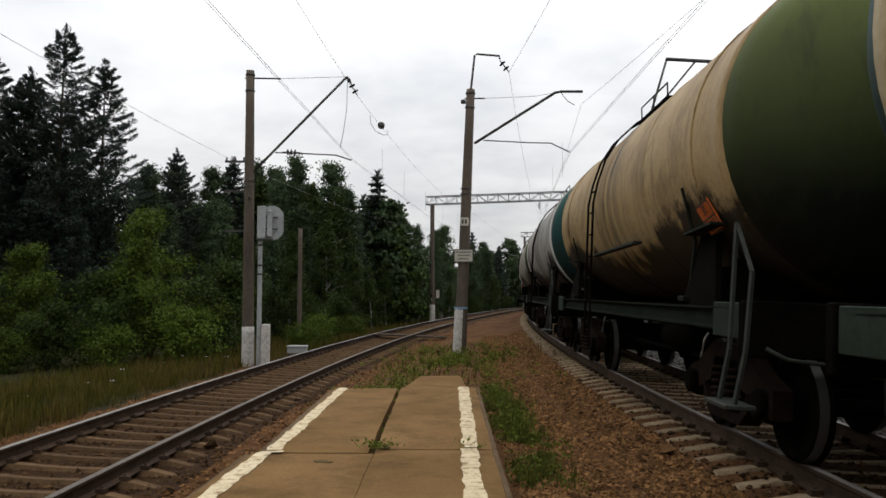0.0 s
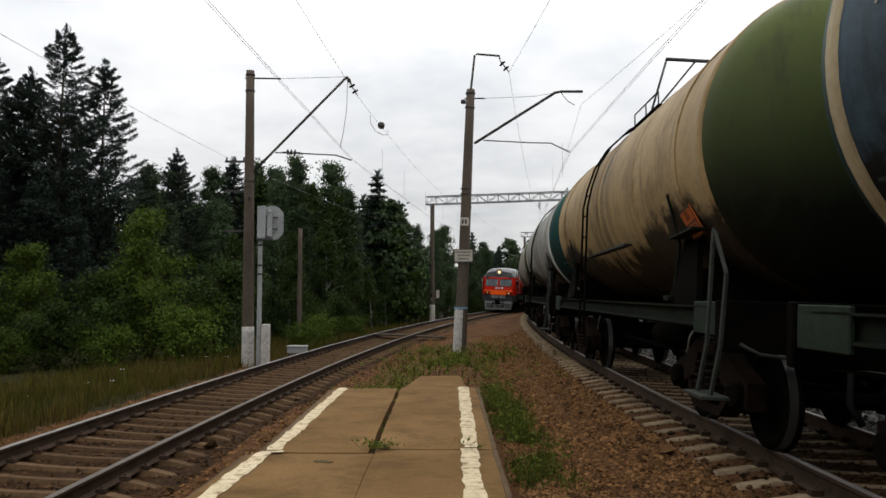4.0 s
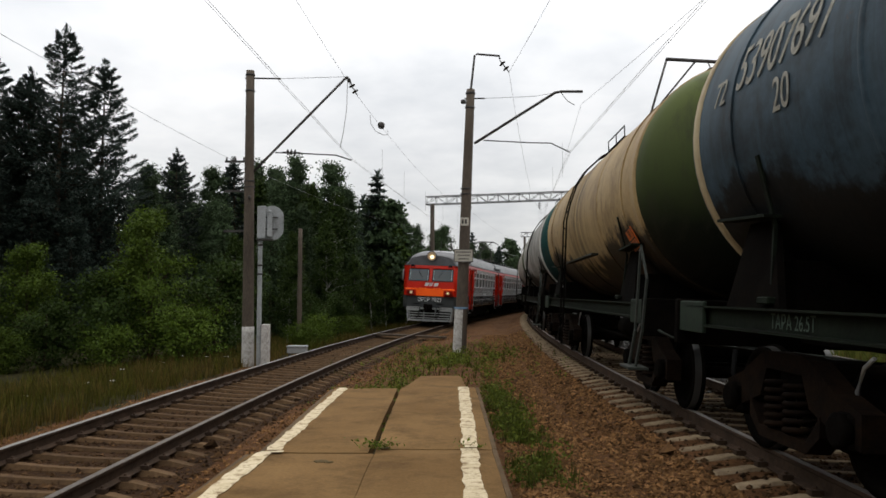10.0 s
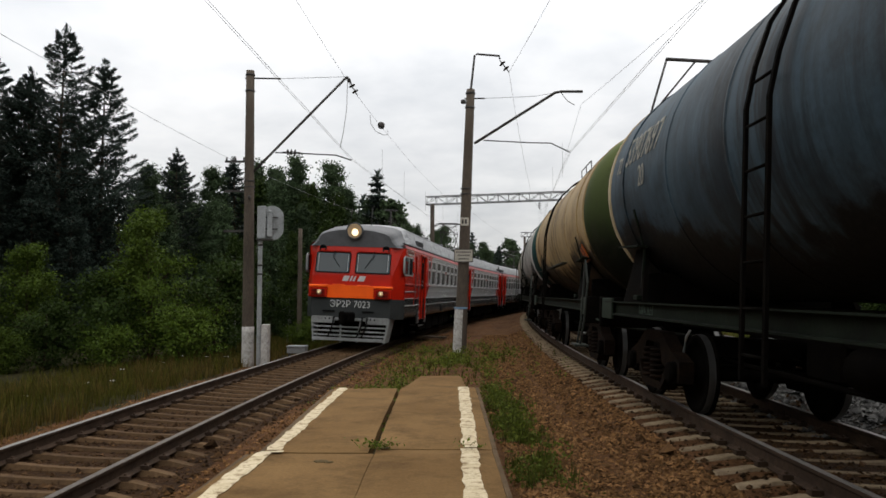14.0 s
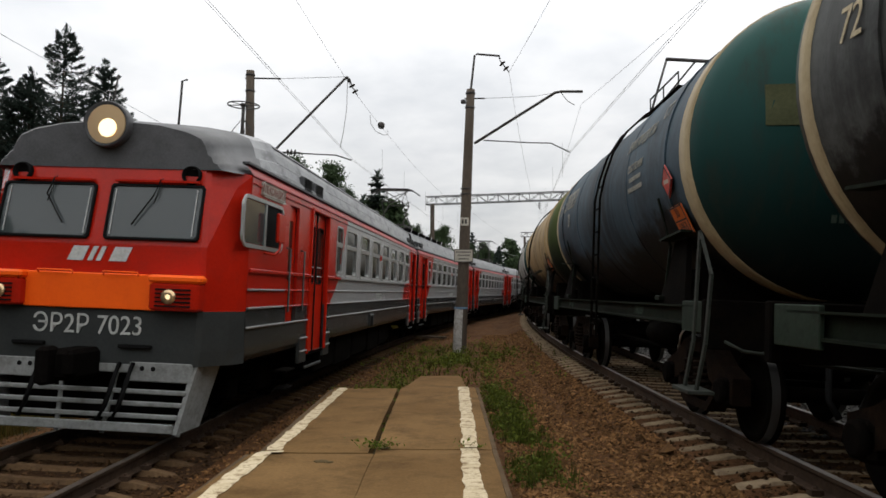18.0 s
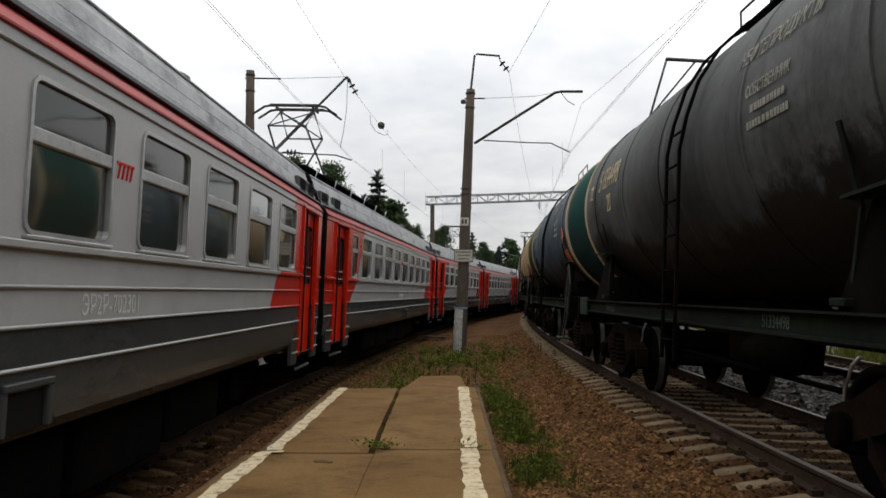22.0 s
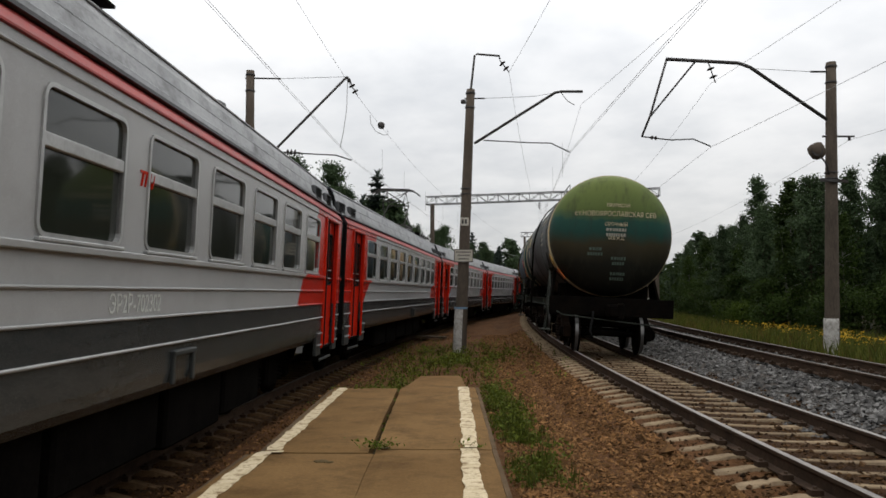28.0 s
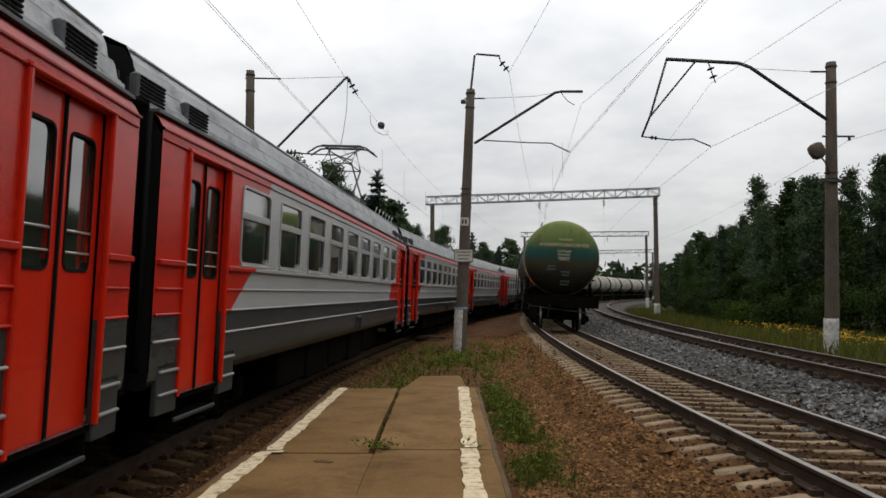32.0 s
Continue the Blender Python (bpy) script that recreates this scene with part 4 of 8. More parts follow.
def broadleaf(label, h, width, leaves, size, mat, bark, low=0.15, shape=1.0, droop=0.0, seed=0, cone=0.0):
    """A tapered trunk, limbs that fork, and leaves in clumps along them, with gaps between."""
    global RNG
    RNG = np.random.default_rng(seed)
    random.seed(seed)
    th = thing("tree", label, "tree", "trees at the edge of the wood", m=Matrix.Translation((0, -200, 0)))
    bm = bmesh.new()
    lean = Vector((random.uniform(-0.05, 0.05), random.uniform(-0.05, 0.05), 0))
    axis = [Vector((0, 0, -0.3)) + (Vector((0, 0, h * 0.95)) + lean * h) * (i / 8) + Vector((random.uniform(-1, 1), random.uniform(-1, 1), 0)) * 0.012 * h * (i / 8) for i in range(9)]
    rod(bm, axis, 0.010 * h + 0.03, 8, r_end=0.012)
    cl, wt, tight = [], [], []
    nl = int(18 + h * 3.2)
    for k in range(nl):
        f = low + (0.97 - low) * (k + random.random()) / nl
        p0 = axis[0].lerp(axis[-1], f)
        g = (f - low) / (1 - low)
        reach = width * 0.5 * (math.sin(math.pi * min(1, 0.18 + g * 0.82)) ** 0.8 * (1 - 0.25 * g)) ** shape * random.uniform(0.65, 1.12)
        if cone:
            reach = width * 0.5 * ((1.03 - g) ** cone) * min(1.0, 0.55 + 2.2 * g) * random.uniform(0.6, 1.15) + 0.06
        an = random.uniform(0, 2 * math.pi)
        rise = random.uniform(0.35, 1.0 if cone else 0.75) * reach - droop * reach
        p2 = p0 + Vector((math.cos(an) * reach, math.sin(an) * reach, rise))
        p1 = p0.lerp(p2, 0.5) + Vector((0, 0, 0.15 * reach))
        rod(bm, [p0, p1, p2], 0.004 * h * (1 - 0.6 * f) + 0.012, 5, r_end=0.006)
        for j in range(6):
            t = 0.25 + 0.8 * j / 5
            q = p0.lerp(p1, min(1, t * 2)) if t < 0.5 else p1.lerp(p2, min(1.1, (t - 0.5) * 2))
            cl.append(q + Vector((random.gauss(0, 0.12), random.gauss(0, 0.12), random.gauss(0, 0.1) - droop * 0.3 * t)) * (0.5 + reach * 0.5))
            wt.append(random.uniform(0.5, 1.3))
            tight.append(0.75 + 0.5 * (1 - g))
    part("trunk", bm, bark, th, "slim trunk with thin limbs")
    cl, wt = np.array([tuple(c) for c in cl]), np.array(wt)
    pick = RNG.choice(len(cl), leaves, p=wt / wt.sum())
    sp = 0.15 + 0.035 * width
    pts = cl[pick] + np.clip(RNG.normal(size=(leaves, 3)), -1.7, 1.7) * np.array([sp, sp, sp * 0.75]) * np.array(tight)[pick][:, None] * RNG.uniform(0.3, 1.3, (leaves, 1))
    pts[:, 2] = np.maximum(pts[:, 2], 0.05)
    away = pts - cl[pick]
    away /= np.linalg.norm(away, axis=1, keepdims=True) + 1e-6
    rim = pts * np.array([1, 1, 0]) / (0.5 * width)
    part("crown", leaf_soup("crown", pts, size, mat, long=1.5, out=away * 0.45 + rim * 0.8 + np.array([0, 0, 0.5])), None, th, "crown of small leaves with gaps")
    return th


def conifer(label, h, width, mat, bare=0.1, droop=0.25, whorls=26, seed=0, open_=1.0, dense=1.0, needle=0.17):
    """A straight trunk with whorls of needled branches, uneven in length."""
    global RNG
    RNG = np.random.default_rng(seed)
    random.seed(seed)
    th = thing("tree", label, "tree", "trees at the edge of the wood", m=Matrix.Translation((0, -200, 0)))
    bm = bmesh.new()
    rod(bm, [(0, 0, -0.3), (0.02 * h * random.uniform(-1, 1), 0, h * 0.5), (0, 0, h)], 0.012 * h + 0.03, 8, r_end=0.015)
    pts, aim = [], []
    for k in range(whorls):
        f = bare + (1 - bare) * ((k + random.uniform(0, 0.6)) / whorls) ** 0.9
        nb = random.randint(4, 6)
        a0 = random.uniform(0, 6.3)
        for b in range(nb):
            reach = width * 0.5 * (1.02 - f) ** 0.7 * random.choice((random.uniform(0.5, 0.9), random.uniform(0.8, 1.2))) + 0.15
            an = a0 + 2 * math.pi * b / nb + random.uniform(-0.3, 0.3)
            d = Vector((math.cos(an), math.sin(an), 0))
            p0 = Vector((0, 0, f * h))
            p1 = p0 + d * reach * 0.55 + Vector((0, 0, -droop * reach * 0.35))
            p2 = p0 + d * reach + Vector((0, 0, -droop * reach * 0.35 + 0.12 * reach * open_))
            rod(bm, [p0, p1, p2], 0.02 + 0.0012 * h * (1 - f), 4, r_end=0.006)
            m = int((9 + reach * 16) * dense)
            t = RNG.uniform(0.12, 1.0, m) ** 0.55
            side = np.array((-d.y, d.x, 0.0))
            for ti in t:
                q = p0.lerp(p1, ti * 2) if ti < 0.5 else p1.lerp(p2, ti * 2 - 1)
                sd = random.uniform(-1, 1)
                sw = sd * reach * 0.24 * (1.1 - abs(ti - 0.55))
                pts.append((q.x + side[0] * sw, q.y + side[1] * sw, q.z + random.gauss(0, 0.05) - 0.12 * abs(sw)))
                aim.append((d.x * 0.8 + side[0] * sd, d.y * 0.8 + side[1] * sd, 0.15 - 0.5 * droop))
    for k in range(int(60 * dense)):
        z = h * random.uniform(0.9, 1.03)
        pts.append((random.gauss(0, 0.08), random.gauss(0, 0.08), z))
        aim.append((random.gauss(0, 0.4), random.gauss(0, 0.4), 1))
    part("trunk", bm, M_BARK, th, "straight brown trunk with thin branches")
    part("crown", leaf_soup("crown", pts, needle, mat, aim, 2.5, 0.45, 0.32, np.array([0, 0, 1.0]) + np.array(pts) * np.array([0.12, 0.12, 0])), None, th, "crown of dark needled twigs")
    return th


PROTO = {
    "pine": conifer("tall dark pine with tiered upswept branches", 17, 9.5, M_NEEDLE, 0.06, 0.10, 38, 3, 2.6, 4.6, 0.10),
    "pine2": conifer("tall dark spruce with uneven tiers of branches", 15, 8.5, M_NEEDLE, 0.05, 0.2, 36, 5, 2.2, 4.6, 0.10),
    "spruce": conifer("dark narrow spruce with drooping branches", 11, 5.0, M_NEEDLE, 0.04, 0.5, 36, 8, 0.9, 3.0, 0.10),
    "aspen": broadleaf("tall dark green deciduous tree at the wood's edge", 12, 5.2, 16000, 0.105, M_LEAF_DARK, M_BARK, 0.08, 1.0, 0.1, 11, 0.85),
    "aspen2": broadleaf("tall dark green deciduous tree with a ragged top", 11, 4.4, 14000, 0.10, M_LEAF_DARK, M_BARK, 0.06, 0.9, 0.15, 12, 0.95),
    "birch": broadleaf("slender young birch with drooping twigs", 9, 3.4, 9000, 0.11, M_LEAF_MID, M_BIRCH, 0.12, 0.9, 0.4, 14, 0.8),
    "birch2": broadleaf("slender birch with a pale trunk and thin crown", 7, 2.7, 6500, 0.10, M_LEAF_MID, M_BIRCH, 0.15, 0.9, 0.3, 15, 0.85),
    "young": broadleaf("rounded young tree with bright green leaves", 6.6, 4.4, 17000, 0.075, M_LEAF_BRIGHT, M_BARK, 0.05, 0.7, 0.0, 17, 0.7),
    "far_aspen": broadleaf("dark green deciduous tree along the curve", 12, 6.4, 4200, 0.30, M_LEAF_DARK, M_BARK, 0.1, 0.9, 0.1, 41, 0.75),
    "far_birch": broadleaf("green birch along the curve", 9.5, 4.4, 3000, 0.26, M_LEAF_MID, M_BIRCH, 0.1, 0.9, 0.3, 42, 0.85),
    "far_spruce": conifer("dark spruce along the curve", 12, 4.6, M_NEEDLE, 0.05, 0.4, 24, 43, 1.0, 0.9, 0.3),
    "bush": broadleaf("dense leafy bush at the edge of the wood", 3.2, 3.4, 7500, 0.075, M_LEAF_MID, M_BARK, 0.04, 0.55, 0.0, 19, 0.55),
    "bush2": broadleaf("low bright green bush among the grass", 2.0, 2.6, 5500, 0.065, M_LEAF_BRIGHT, M_BARK, 0.04, 0.5, 0.0, 21, 0.55),
}
used_proto = set()


def plant(kind, x, y, k=1.0, turn=None, sink=0.05, wide=1.0):
    ob = PROTO[kind]
    z = float(ground_height(np.array([x]), np.array([y]))[0]) - sink
    m = Matrix.Translation((x, y, z)) @ Matrix.Rotation(random.uniform(0, 6.28) if turn is None else turn, 4, "Z") @ Matrix.Diagonal((k * wide, k * wide, k, 1))
    if kind in used_proto:
        c = copy_thing(ob, Matrix.Identity(4))
        c.matrix_basis = m
    else:
        used_proto.add(kind)
        ob.matrix_basis = m


def woods():
    random.seed(42)
    # wood on the left, from the tall conifers along the curve
    for kind, x, y, k in (("pine2", -22.7, 40.5, 0.99), ("pine2", -24.6, 43, 1.0), ("pine2", -22.3, 43, 0.7), ("pine2", -19.0, 38, 0.52), ("spruce", -20.5, 37, 0.75), ("pine2", -25.0, 36, 0.62), ("spruce", -23.6, 34, 0.8), ("pine2", -27.5, 44, 0.8), ("pine2", -30.5, 47, 1.1), ("pine", -20.6, 40, 1.0), ("pine", -23.5, 38.5, 0.88), ("pine2", -19.3, 42, 1.05), ("pine", -26.5, 41, 1.05), ("pine2", -29, 38, 1.0), ("pine2", -16.9, 47, 0.78),
                          ("pine", -32, 44, 1.1), ("pine2", -24, 47, 1.0), ("spruce", -17.5, 40, 0.75), ("spruce", -22, 36, 0.8), ("aspen2", -14.2, 46, 0.85), ("aspen", -18.0, 45, 0.9), ("aspen", -16.0, 43, 0.72), ("aspen2", -12.8, 44, 0.8), ("aspen", -10.6, 46, 0.75), ("aspen2", -9.0, 48, 0.85),
                          ("young", -11.7, 30, 1.0), ("young", -16.7, 30, 0.78), ("bush", -13.1, 29.0, 1.2), ("bush", -14.6, 27.5, 0.85), ("bush", -18.3, 28.5, 1.2),
                          ("bush", -9.9, 32.5, 1.4), ("bush2", -9.7, 28.6, 1.15), ("bush2", -12.0, 27.2, 0.85), ("bush2", -15.4, 26.2, 0.8), ("bush", -20.4, 28.0, 1.2),
                          ("birch2", -9.9, 36, 0.62), ("young", -21.5, 33, 0.75),
                          ("aspen", -15.6, 50, 1.02), ("aspen2", -13.2, 52, 1.20), ("spruce", -14.4, 51, 1.08), ("aspen2", -11.4, 50, 1.04), ("aspen2", -9.9, 51, 1.22), ("birch", -8.9, 51, 1.25), ("aspen", -8.0, 54, 1.12), ("aspen2", -6.7, 53, 1.02), ("birch", -7.3, 52, 1.18), ("birch", -12.3, 51, 1.3),
                          ("aspen", -18.6, 52, 1.05), ("aspen", -21.5, 54, 1.1), ("aspen2", -10.0, 56, 1.02), ("aspen", -12.2, 55, 1.1), ("aspen", -5.6, 60, 0.95), ("birch", -5.0, 60, 1.0), ("aspen2", -4.2, 63, 1.02),
                          ("birch", -5.7, 47, 0.62), ("birch2", -4.7, 50, 0.7), ("bush", -7.4, 42, 0.9), ("birch", -8.9, 44, 0.78), ("birch", -7.0, 46, 0.88), ("bush", -6.2, 45, 0.85), ("bush2", -6.3, 38, 0.8), ("bush2", -5.0, 42, 0.7),
                          ("bush2", -6.5, 35, 0.65), ("birch2", -4.2, 56, 0.75), ("bush", -3.6, 58, 0.7), ("birch", -11.8, 42, 0.75), ("birch2", -8.0, 38.5, 0.75), ("birch2", -9.8, 38, 0.8)):
        plant(kind, x, y, k)
    # along the outside of the curve
    for i in range(46):
        s = 66 + i * 4.2 + random.uniform(-1.5, 1.5)
        p = on_track("left", s, -random.uniform(6.0, 9.5))
        plant(random.choice(["aspen", "aspen2", "birch"]) if s < 88 else random.choice(["far_aspen", "far_birch", "far_aspen", "far_spruce"]), p.x, p.y, random.uniform(0.62, 0.86) if s < 110 else random.uniform(0.75, 1.0))
        if i % 2 == 0:
            p = on_track("left", s, -random.uniform(3.6, 5.2))
            plant(random.choice(["bush", "bush2", "birch2"]), p.x, p.y, random.uniform(0.5, 0.85))
        p = on_track("left", s, -random.uniform(12, 20))
        plant(random.choice(["far_aspen", "far_aspen", "far_spruce", "far_birch"]), p.x, p.y, random.uniform(0.7, 0.95))
    for i in range(12):
        p = on_track("left", 62 + i * 3.6, -random.uniform(5.5, 8.5))
        plant(random.choice(["aspen", "aspen2", "birch"]), p.x, p.y, random.uniform(0.72, 0.95))
    # behind the first rows on the left
    for i in range(26):
        plant(random.choice(["far_aspen", "far_aspen", "far_birch", "far_spruce"]), random.uniform(-42, -7), random.uniform(56, 75), random.uniform(0.85, 1.1))
    for i in range(16):
        plant(random.choice(["far_aspen", "far_birch", "far_spruce"]), -20 + i * 1.15 + random.uniform(-0.5, 0.5), random.uniform(56, 62), random.uniform(0.85, 1.02))
    # wood on the right of the siding
    for i in range(18):
        y = 38 + i * 2.2
        plant(random.choice(["far_aspen", "far_aspen", "far_birch"]), 21.5 + 0.10 * (y - 38) + random.uniform(0, 4), y, random.uniform(0.62, 0.74))
    for kind, x, y, k in (("aspen", 21.5, 36, 0.80), ("aspen2", 19.6, 36, 0.80), ("aspen", 18.2, 37, 0.72), ("aspen2", 17.9, 42, 0.86), ("aspen2", 16.9, 39.5, 0.66), ("aspen", 24, 38, 0.85), ("birch", 20.6, 33.5, 0.75),
                          ("birch", 18.4, 34, 0.7), ("birch", 19.0, 40, 1.0), ("birch", 20.4, 43, 1.05), ("aspen2", 16.9, 45, 0.6), ("birch", 18.9, 53, 0.72), ("aspen2", 23.0, 36, 0.95), ("birch2", 16.7, 36, 0.8), ("aspen2", 18.6, 46, 0.68), ("aspen", 19.4, 50, 0.6), ("aspen2", 19.9, 55, 0.62), ("aspen2", 19.8, 60, 0.58), ("birch", 19.0, 58, 0.6),
                          ("aspen", 21.3, 64, 0.58), ("birch", 17.4, 44, 0.6), ("birch2", 17.8, 49, 0.7), ("bush", 16.4, 41, 1.0), ("bush", 17.2, 46, 1.0), ("bush", 18.2, 52, 1.0), ("bush", 15.9, 36, 0.9),
                          ("bush", 17.0, 33, 0.9), ("bush", 19.0, 31.5, 1.0), ("bush", 18.7, 57, 0.9), ("aspen", 22.4, 44, 0.8), ("aspen2", 22, 50, 0.75), ("aspen", 26, 44, 0.85), ("bush", 21.0, 30.5, 1.0), ("aspen", 22.5, 32.5, 0.75),
                          ("bush2", 15.4, 38.5, 0.8), ("bush2", 16.3, 43.5, 0.8)):
        plant(kind, x, y, k)
    for i in range(30):
        s = 68 + i * 6 + random.uniform(-2, 2)
        p = on_track("right", s, random.uniform(6.5, 10))
        plant(random.choice(["far_aspen", "far_birch"]), p.x, p.y, random.uniform(0.5, 0.62))
        p = on_track("right", s, random.uniform(13, 24))
        plant("far_aspen", p.x, p.y, random.uniform(0.55, 0.75))


woods()


def far_wood():
    """A distant wood all round: many small crowns, too far to tell apart."""
    rng = np.random.default_rng(5)
    pts = []
    # behind the viewer the ring is unseen, carried round to shut out horizon light
    for a in np.linspace(-180, 180, 700):
        r = 330 + rng.uniform(-20, 20)
        x, y = r * math.sin(radians(a)), r * math.cos(radians(a))
        h = rng.uniform(11, 16)
        for k in range(44):
            z = rng.uniform(0, 1)
            w = 3.6 * (1 - z) ** 0.6 + 0.4
            pts.append((x + rng.normal() * w, y + rng.normal() * w, -1 + z * h))
    ob = part("far_wood", leaf_soup("far_wood", pts, 2.0, M_LEAF_DARK, long=1.2), None)
    tagged(ob, "distant dark wood closing the view", "wood", kind="stuff")


far_wood()


def near_wood():
    """Unseen wood beside and behind the viewer, added on both sides to block light."""
    rng = np.random.default_rng(9)
    pts = []
    for i in range(150):
        left = i % 2 == 0
        y = -78 + i * 0.62
        for x0, x1, h0, h1 in (((-18, -13, 8.5, 12), (-32, -21, 12, 16)) if left else ((15.0, 19, 6, 9), (21, 32, 9, 12))):
            x, h = rng.uniform(x0, x1), rng.uniform(h0, h1)
            z = rng.uniform(0, 1, 260)
            w = (1.5 * (1 - z) ** 0.6 + 0.25)
            pts.append(np.stack([x + rng.normal(size=260) * w, y + rng.normal(size=260) * w, -1 + z * h], 1))
    ob = part("near_wood", leaf_soup("near_wood", np.concatenate(pts), 0.55, M_LEAF_DARK, long=1.3), None)
    tagged(ob, "unseen dense dark green wood added to block light on both sides", "wood", kind="stuff")


near_wood()


def blades(name, label, spots, height, mat, per=6, spread=0.10, category="grass", width=0.012):
    """Tufts of narrow bent blades."""
    rng = np.random.default_rng(len(spots))
    v, f = [], []
    for x, y, z, k in spots:
        for _ in range(per):
            a, r = rng.uniform(0, 6.28), rng.uniform(0, spread)
            h = height * k * rng.uniform(0.45, 1.15)
            bx, by = x + math.cos(a) * r, y + math.sin(a) * r
            t = rng.uniform(0, 6.28)
            dx, dy = math.cos(t) * width * (0.6 + 0.5 * k), math.sin(t) * width * (0.6 + 0.5 * k)
            lx, ly = rng.normal() * 0.22 * h, rng.normal() * 0.22 * h
            i = len(v)
            v += [(bx - dx, by - dy, z - 0.03), (bx + dx, by + dy, z - 0.03), (bx + dx * 0.7 + lx * 0.4, by + dy * 0.7 + ly * 0.4, z + h * 0.6), (bx - dx * 0.7 + lx * 0.4, by - dy * 0.7 + ly * 0.4, z + h * 0.6), (bx + lx, by + ly, z + h)]
            f += [(i, i + 1, i + 2, i + 3), (i + 3, i + 2, i + 4)]
    ob = part(name, soup(name, v, f, mat), None)
    return tagged(ob, label, category, kind="stuff")


def spots(n, draw, seed, keep=None):
    rng = np.random.default_rng(seed)
    out = []
    while len(out) < n:
        x, y, k = draw(rng)
        if keep is None or keep(x, y):
            out.append((x, y, k))
    z = on_ground(np.array([p[0] for p in out]), np.array([p[1] for p in out]))
    return [(x, y, float(zz), k) for (x, y, k), zz in zip(out, z)]


def beside(track, o0, o1, y0, y1, k0=0.6, k1=1.2):
    def draw(rng):
        s = y0 + (y1 - y0) * rng.uniform() ** 1.5
        p = on_track(track, s, rng.uniform(o0, o1))
        return p.x, p.y, rng.uniform(k0, k1)
    return draw


def patches(x, y):
    return noise.noise(Vector((x * 0.7, y * 0.7, 4))) > -0.1


blades("tall_grass", "tall mixed green grass on the bank below the track", spots(5600, beside("left", -9.8, -3.7, 6, 62, 0.3, 1.2), 1), 0.46, M_GRASS, 7, 0.18, width=0.010)
blades("dry_grass", "dry straw-coloured grass stalks on the bank", spots(4200, beside("left", -8.5, -3.4, 6, 62, 0.3, 1.2), 2, patches), 0.48, M_DRYGRASS, 5, 0.16, width=0.010)
blades("verge_grass", "tall green grass on the verge of the siding", spots(4200, beside("right", 2.6, 9.5, 16, 75), 3), 0.55, M_VERGE, 6, 0.16, width=0.014)
blades("verge_dry_grass", "dry grass stalks on the verge of the siding", spots(1500, beside("right", 2.5, 8.0, 16, 75), 4, patches), 0.5, M_DRYGRASS, 5, 0.14)


def cushion(cx, cy, rx, ry, k0=0.4, k1=1.1):
    return lambda rng: (cx + rng.normal() * rx, cy + rng.normal() * ry, rng.uniform(k0, k1))



def weeds(name, label, sp, height, size, per=9):
    """Low leafy weeds: sparse small leaves on short stalks."""
    pts = []
    for x, y, z, k in sp:
        for _ in range(per):
            h = random.random() ** 0.8
            pts.append((x + random.gauss(0, 0.05 + 0.05 * h), y + random.gauss(0, 0.05 + 0.05 * h), z + 0.01 + height * k * h))
    ob = part(name, leaf_soup(name, pts, size, M_WEED, aim=[(random.gauss(0, 1), random.gauss(0, 1), 0.7) for _ in pts], long=1.9), None)
    return tagged(ob, label, "weeds", kind="stuff")


def ragged(x, y):
    return noise.noise(Vector((x * 1.6, y * 1.1, 8))) > -0.05


weeds("weeds_by_pole", "green weeds round the foot of the pole between the tracks", spots(420, cushion(0.3, 21.2, 1.0, 3.2), 5, ragged), 0.28, 0.036, 9)
weeds("weeds_by_slab", "green weeds growing beyond the end of the platform slabs", spots(120, cushion(-1.0, 15.0, 0.3, 1.6), 6, lambda x, y: y > 13.1 and (y > 15.3 or x < -0.8)), 0.22, 0.034, 10)
weeds("weeds_by_kerb", "green weeds along the foot of the platform kerb", spots(260, cushion(1.02, 11.6, 0.17, 2.3), 7, lambda x, y: x > 0.68 and 8.0 < y < 17 and ragged(x, y)), 0.17, 0.030, 10)
weeds("weeds_by_kerb", "sparse weeds on the ballast beside the kerb", spots(170, cushion(0.98, 8.2, 0.20, 1.2), 8, lambda x, y: x > 0.68 and ragged(x, y)), 0.09, 0.022, 8)
blades("weed_grass", "thin grass among the weeds", spots(420, cushion(1.0, 10.4, 0.17, 2.4), 9, lambda x, y: x > 0.70 and ragged(x, y)), 0.20, M_VERGE, 5, 0.08, "grass", 0.006)
blades("weed_grass", "thin grass round the pole between the tracks", spots(300, cushion(0.2, 21.8, 1.0, 3.2), 10, ragged), 0.26, M_GRASS, 5, 0.12, "grass", 0.010)


def slab_tufts():
    out = [(-0.68 + random.gauss(0, 0.06), 7.9 + random.gauss(0, 0.05), TOP, random.uniform(0.5, 1)) for _ in range(12)]
    out += [(0.29 + random.gauss(0, 0.05), 7.85 + random.gauss(0, 0.04), TOP, random.uniform(0.5, 1)) for _ in range(3)]
    out += [(-0.74 + random.gauss(0, 0.02), random.uniform(8.2, 12.8), TOP - 0.06, random.uniform(0.2, 0.5)) for _ in range(7)]
    out += [(random.uniform(-1.8, -0.8), 12.92 + random.gauss(0, 0.03), TOP - 0.05, random.uniform(0.3, 0.9)) for _ in range(22)]
    weeds("joint_weeds", "small weeds sprouting from the slab joints", out, 0.09, 0.022, 11)


slab_tufts()


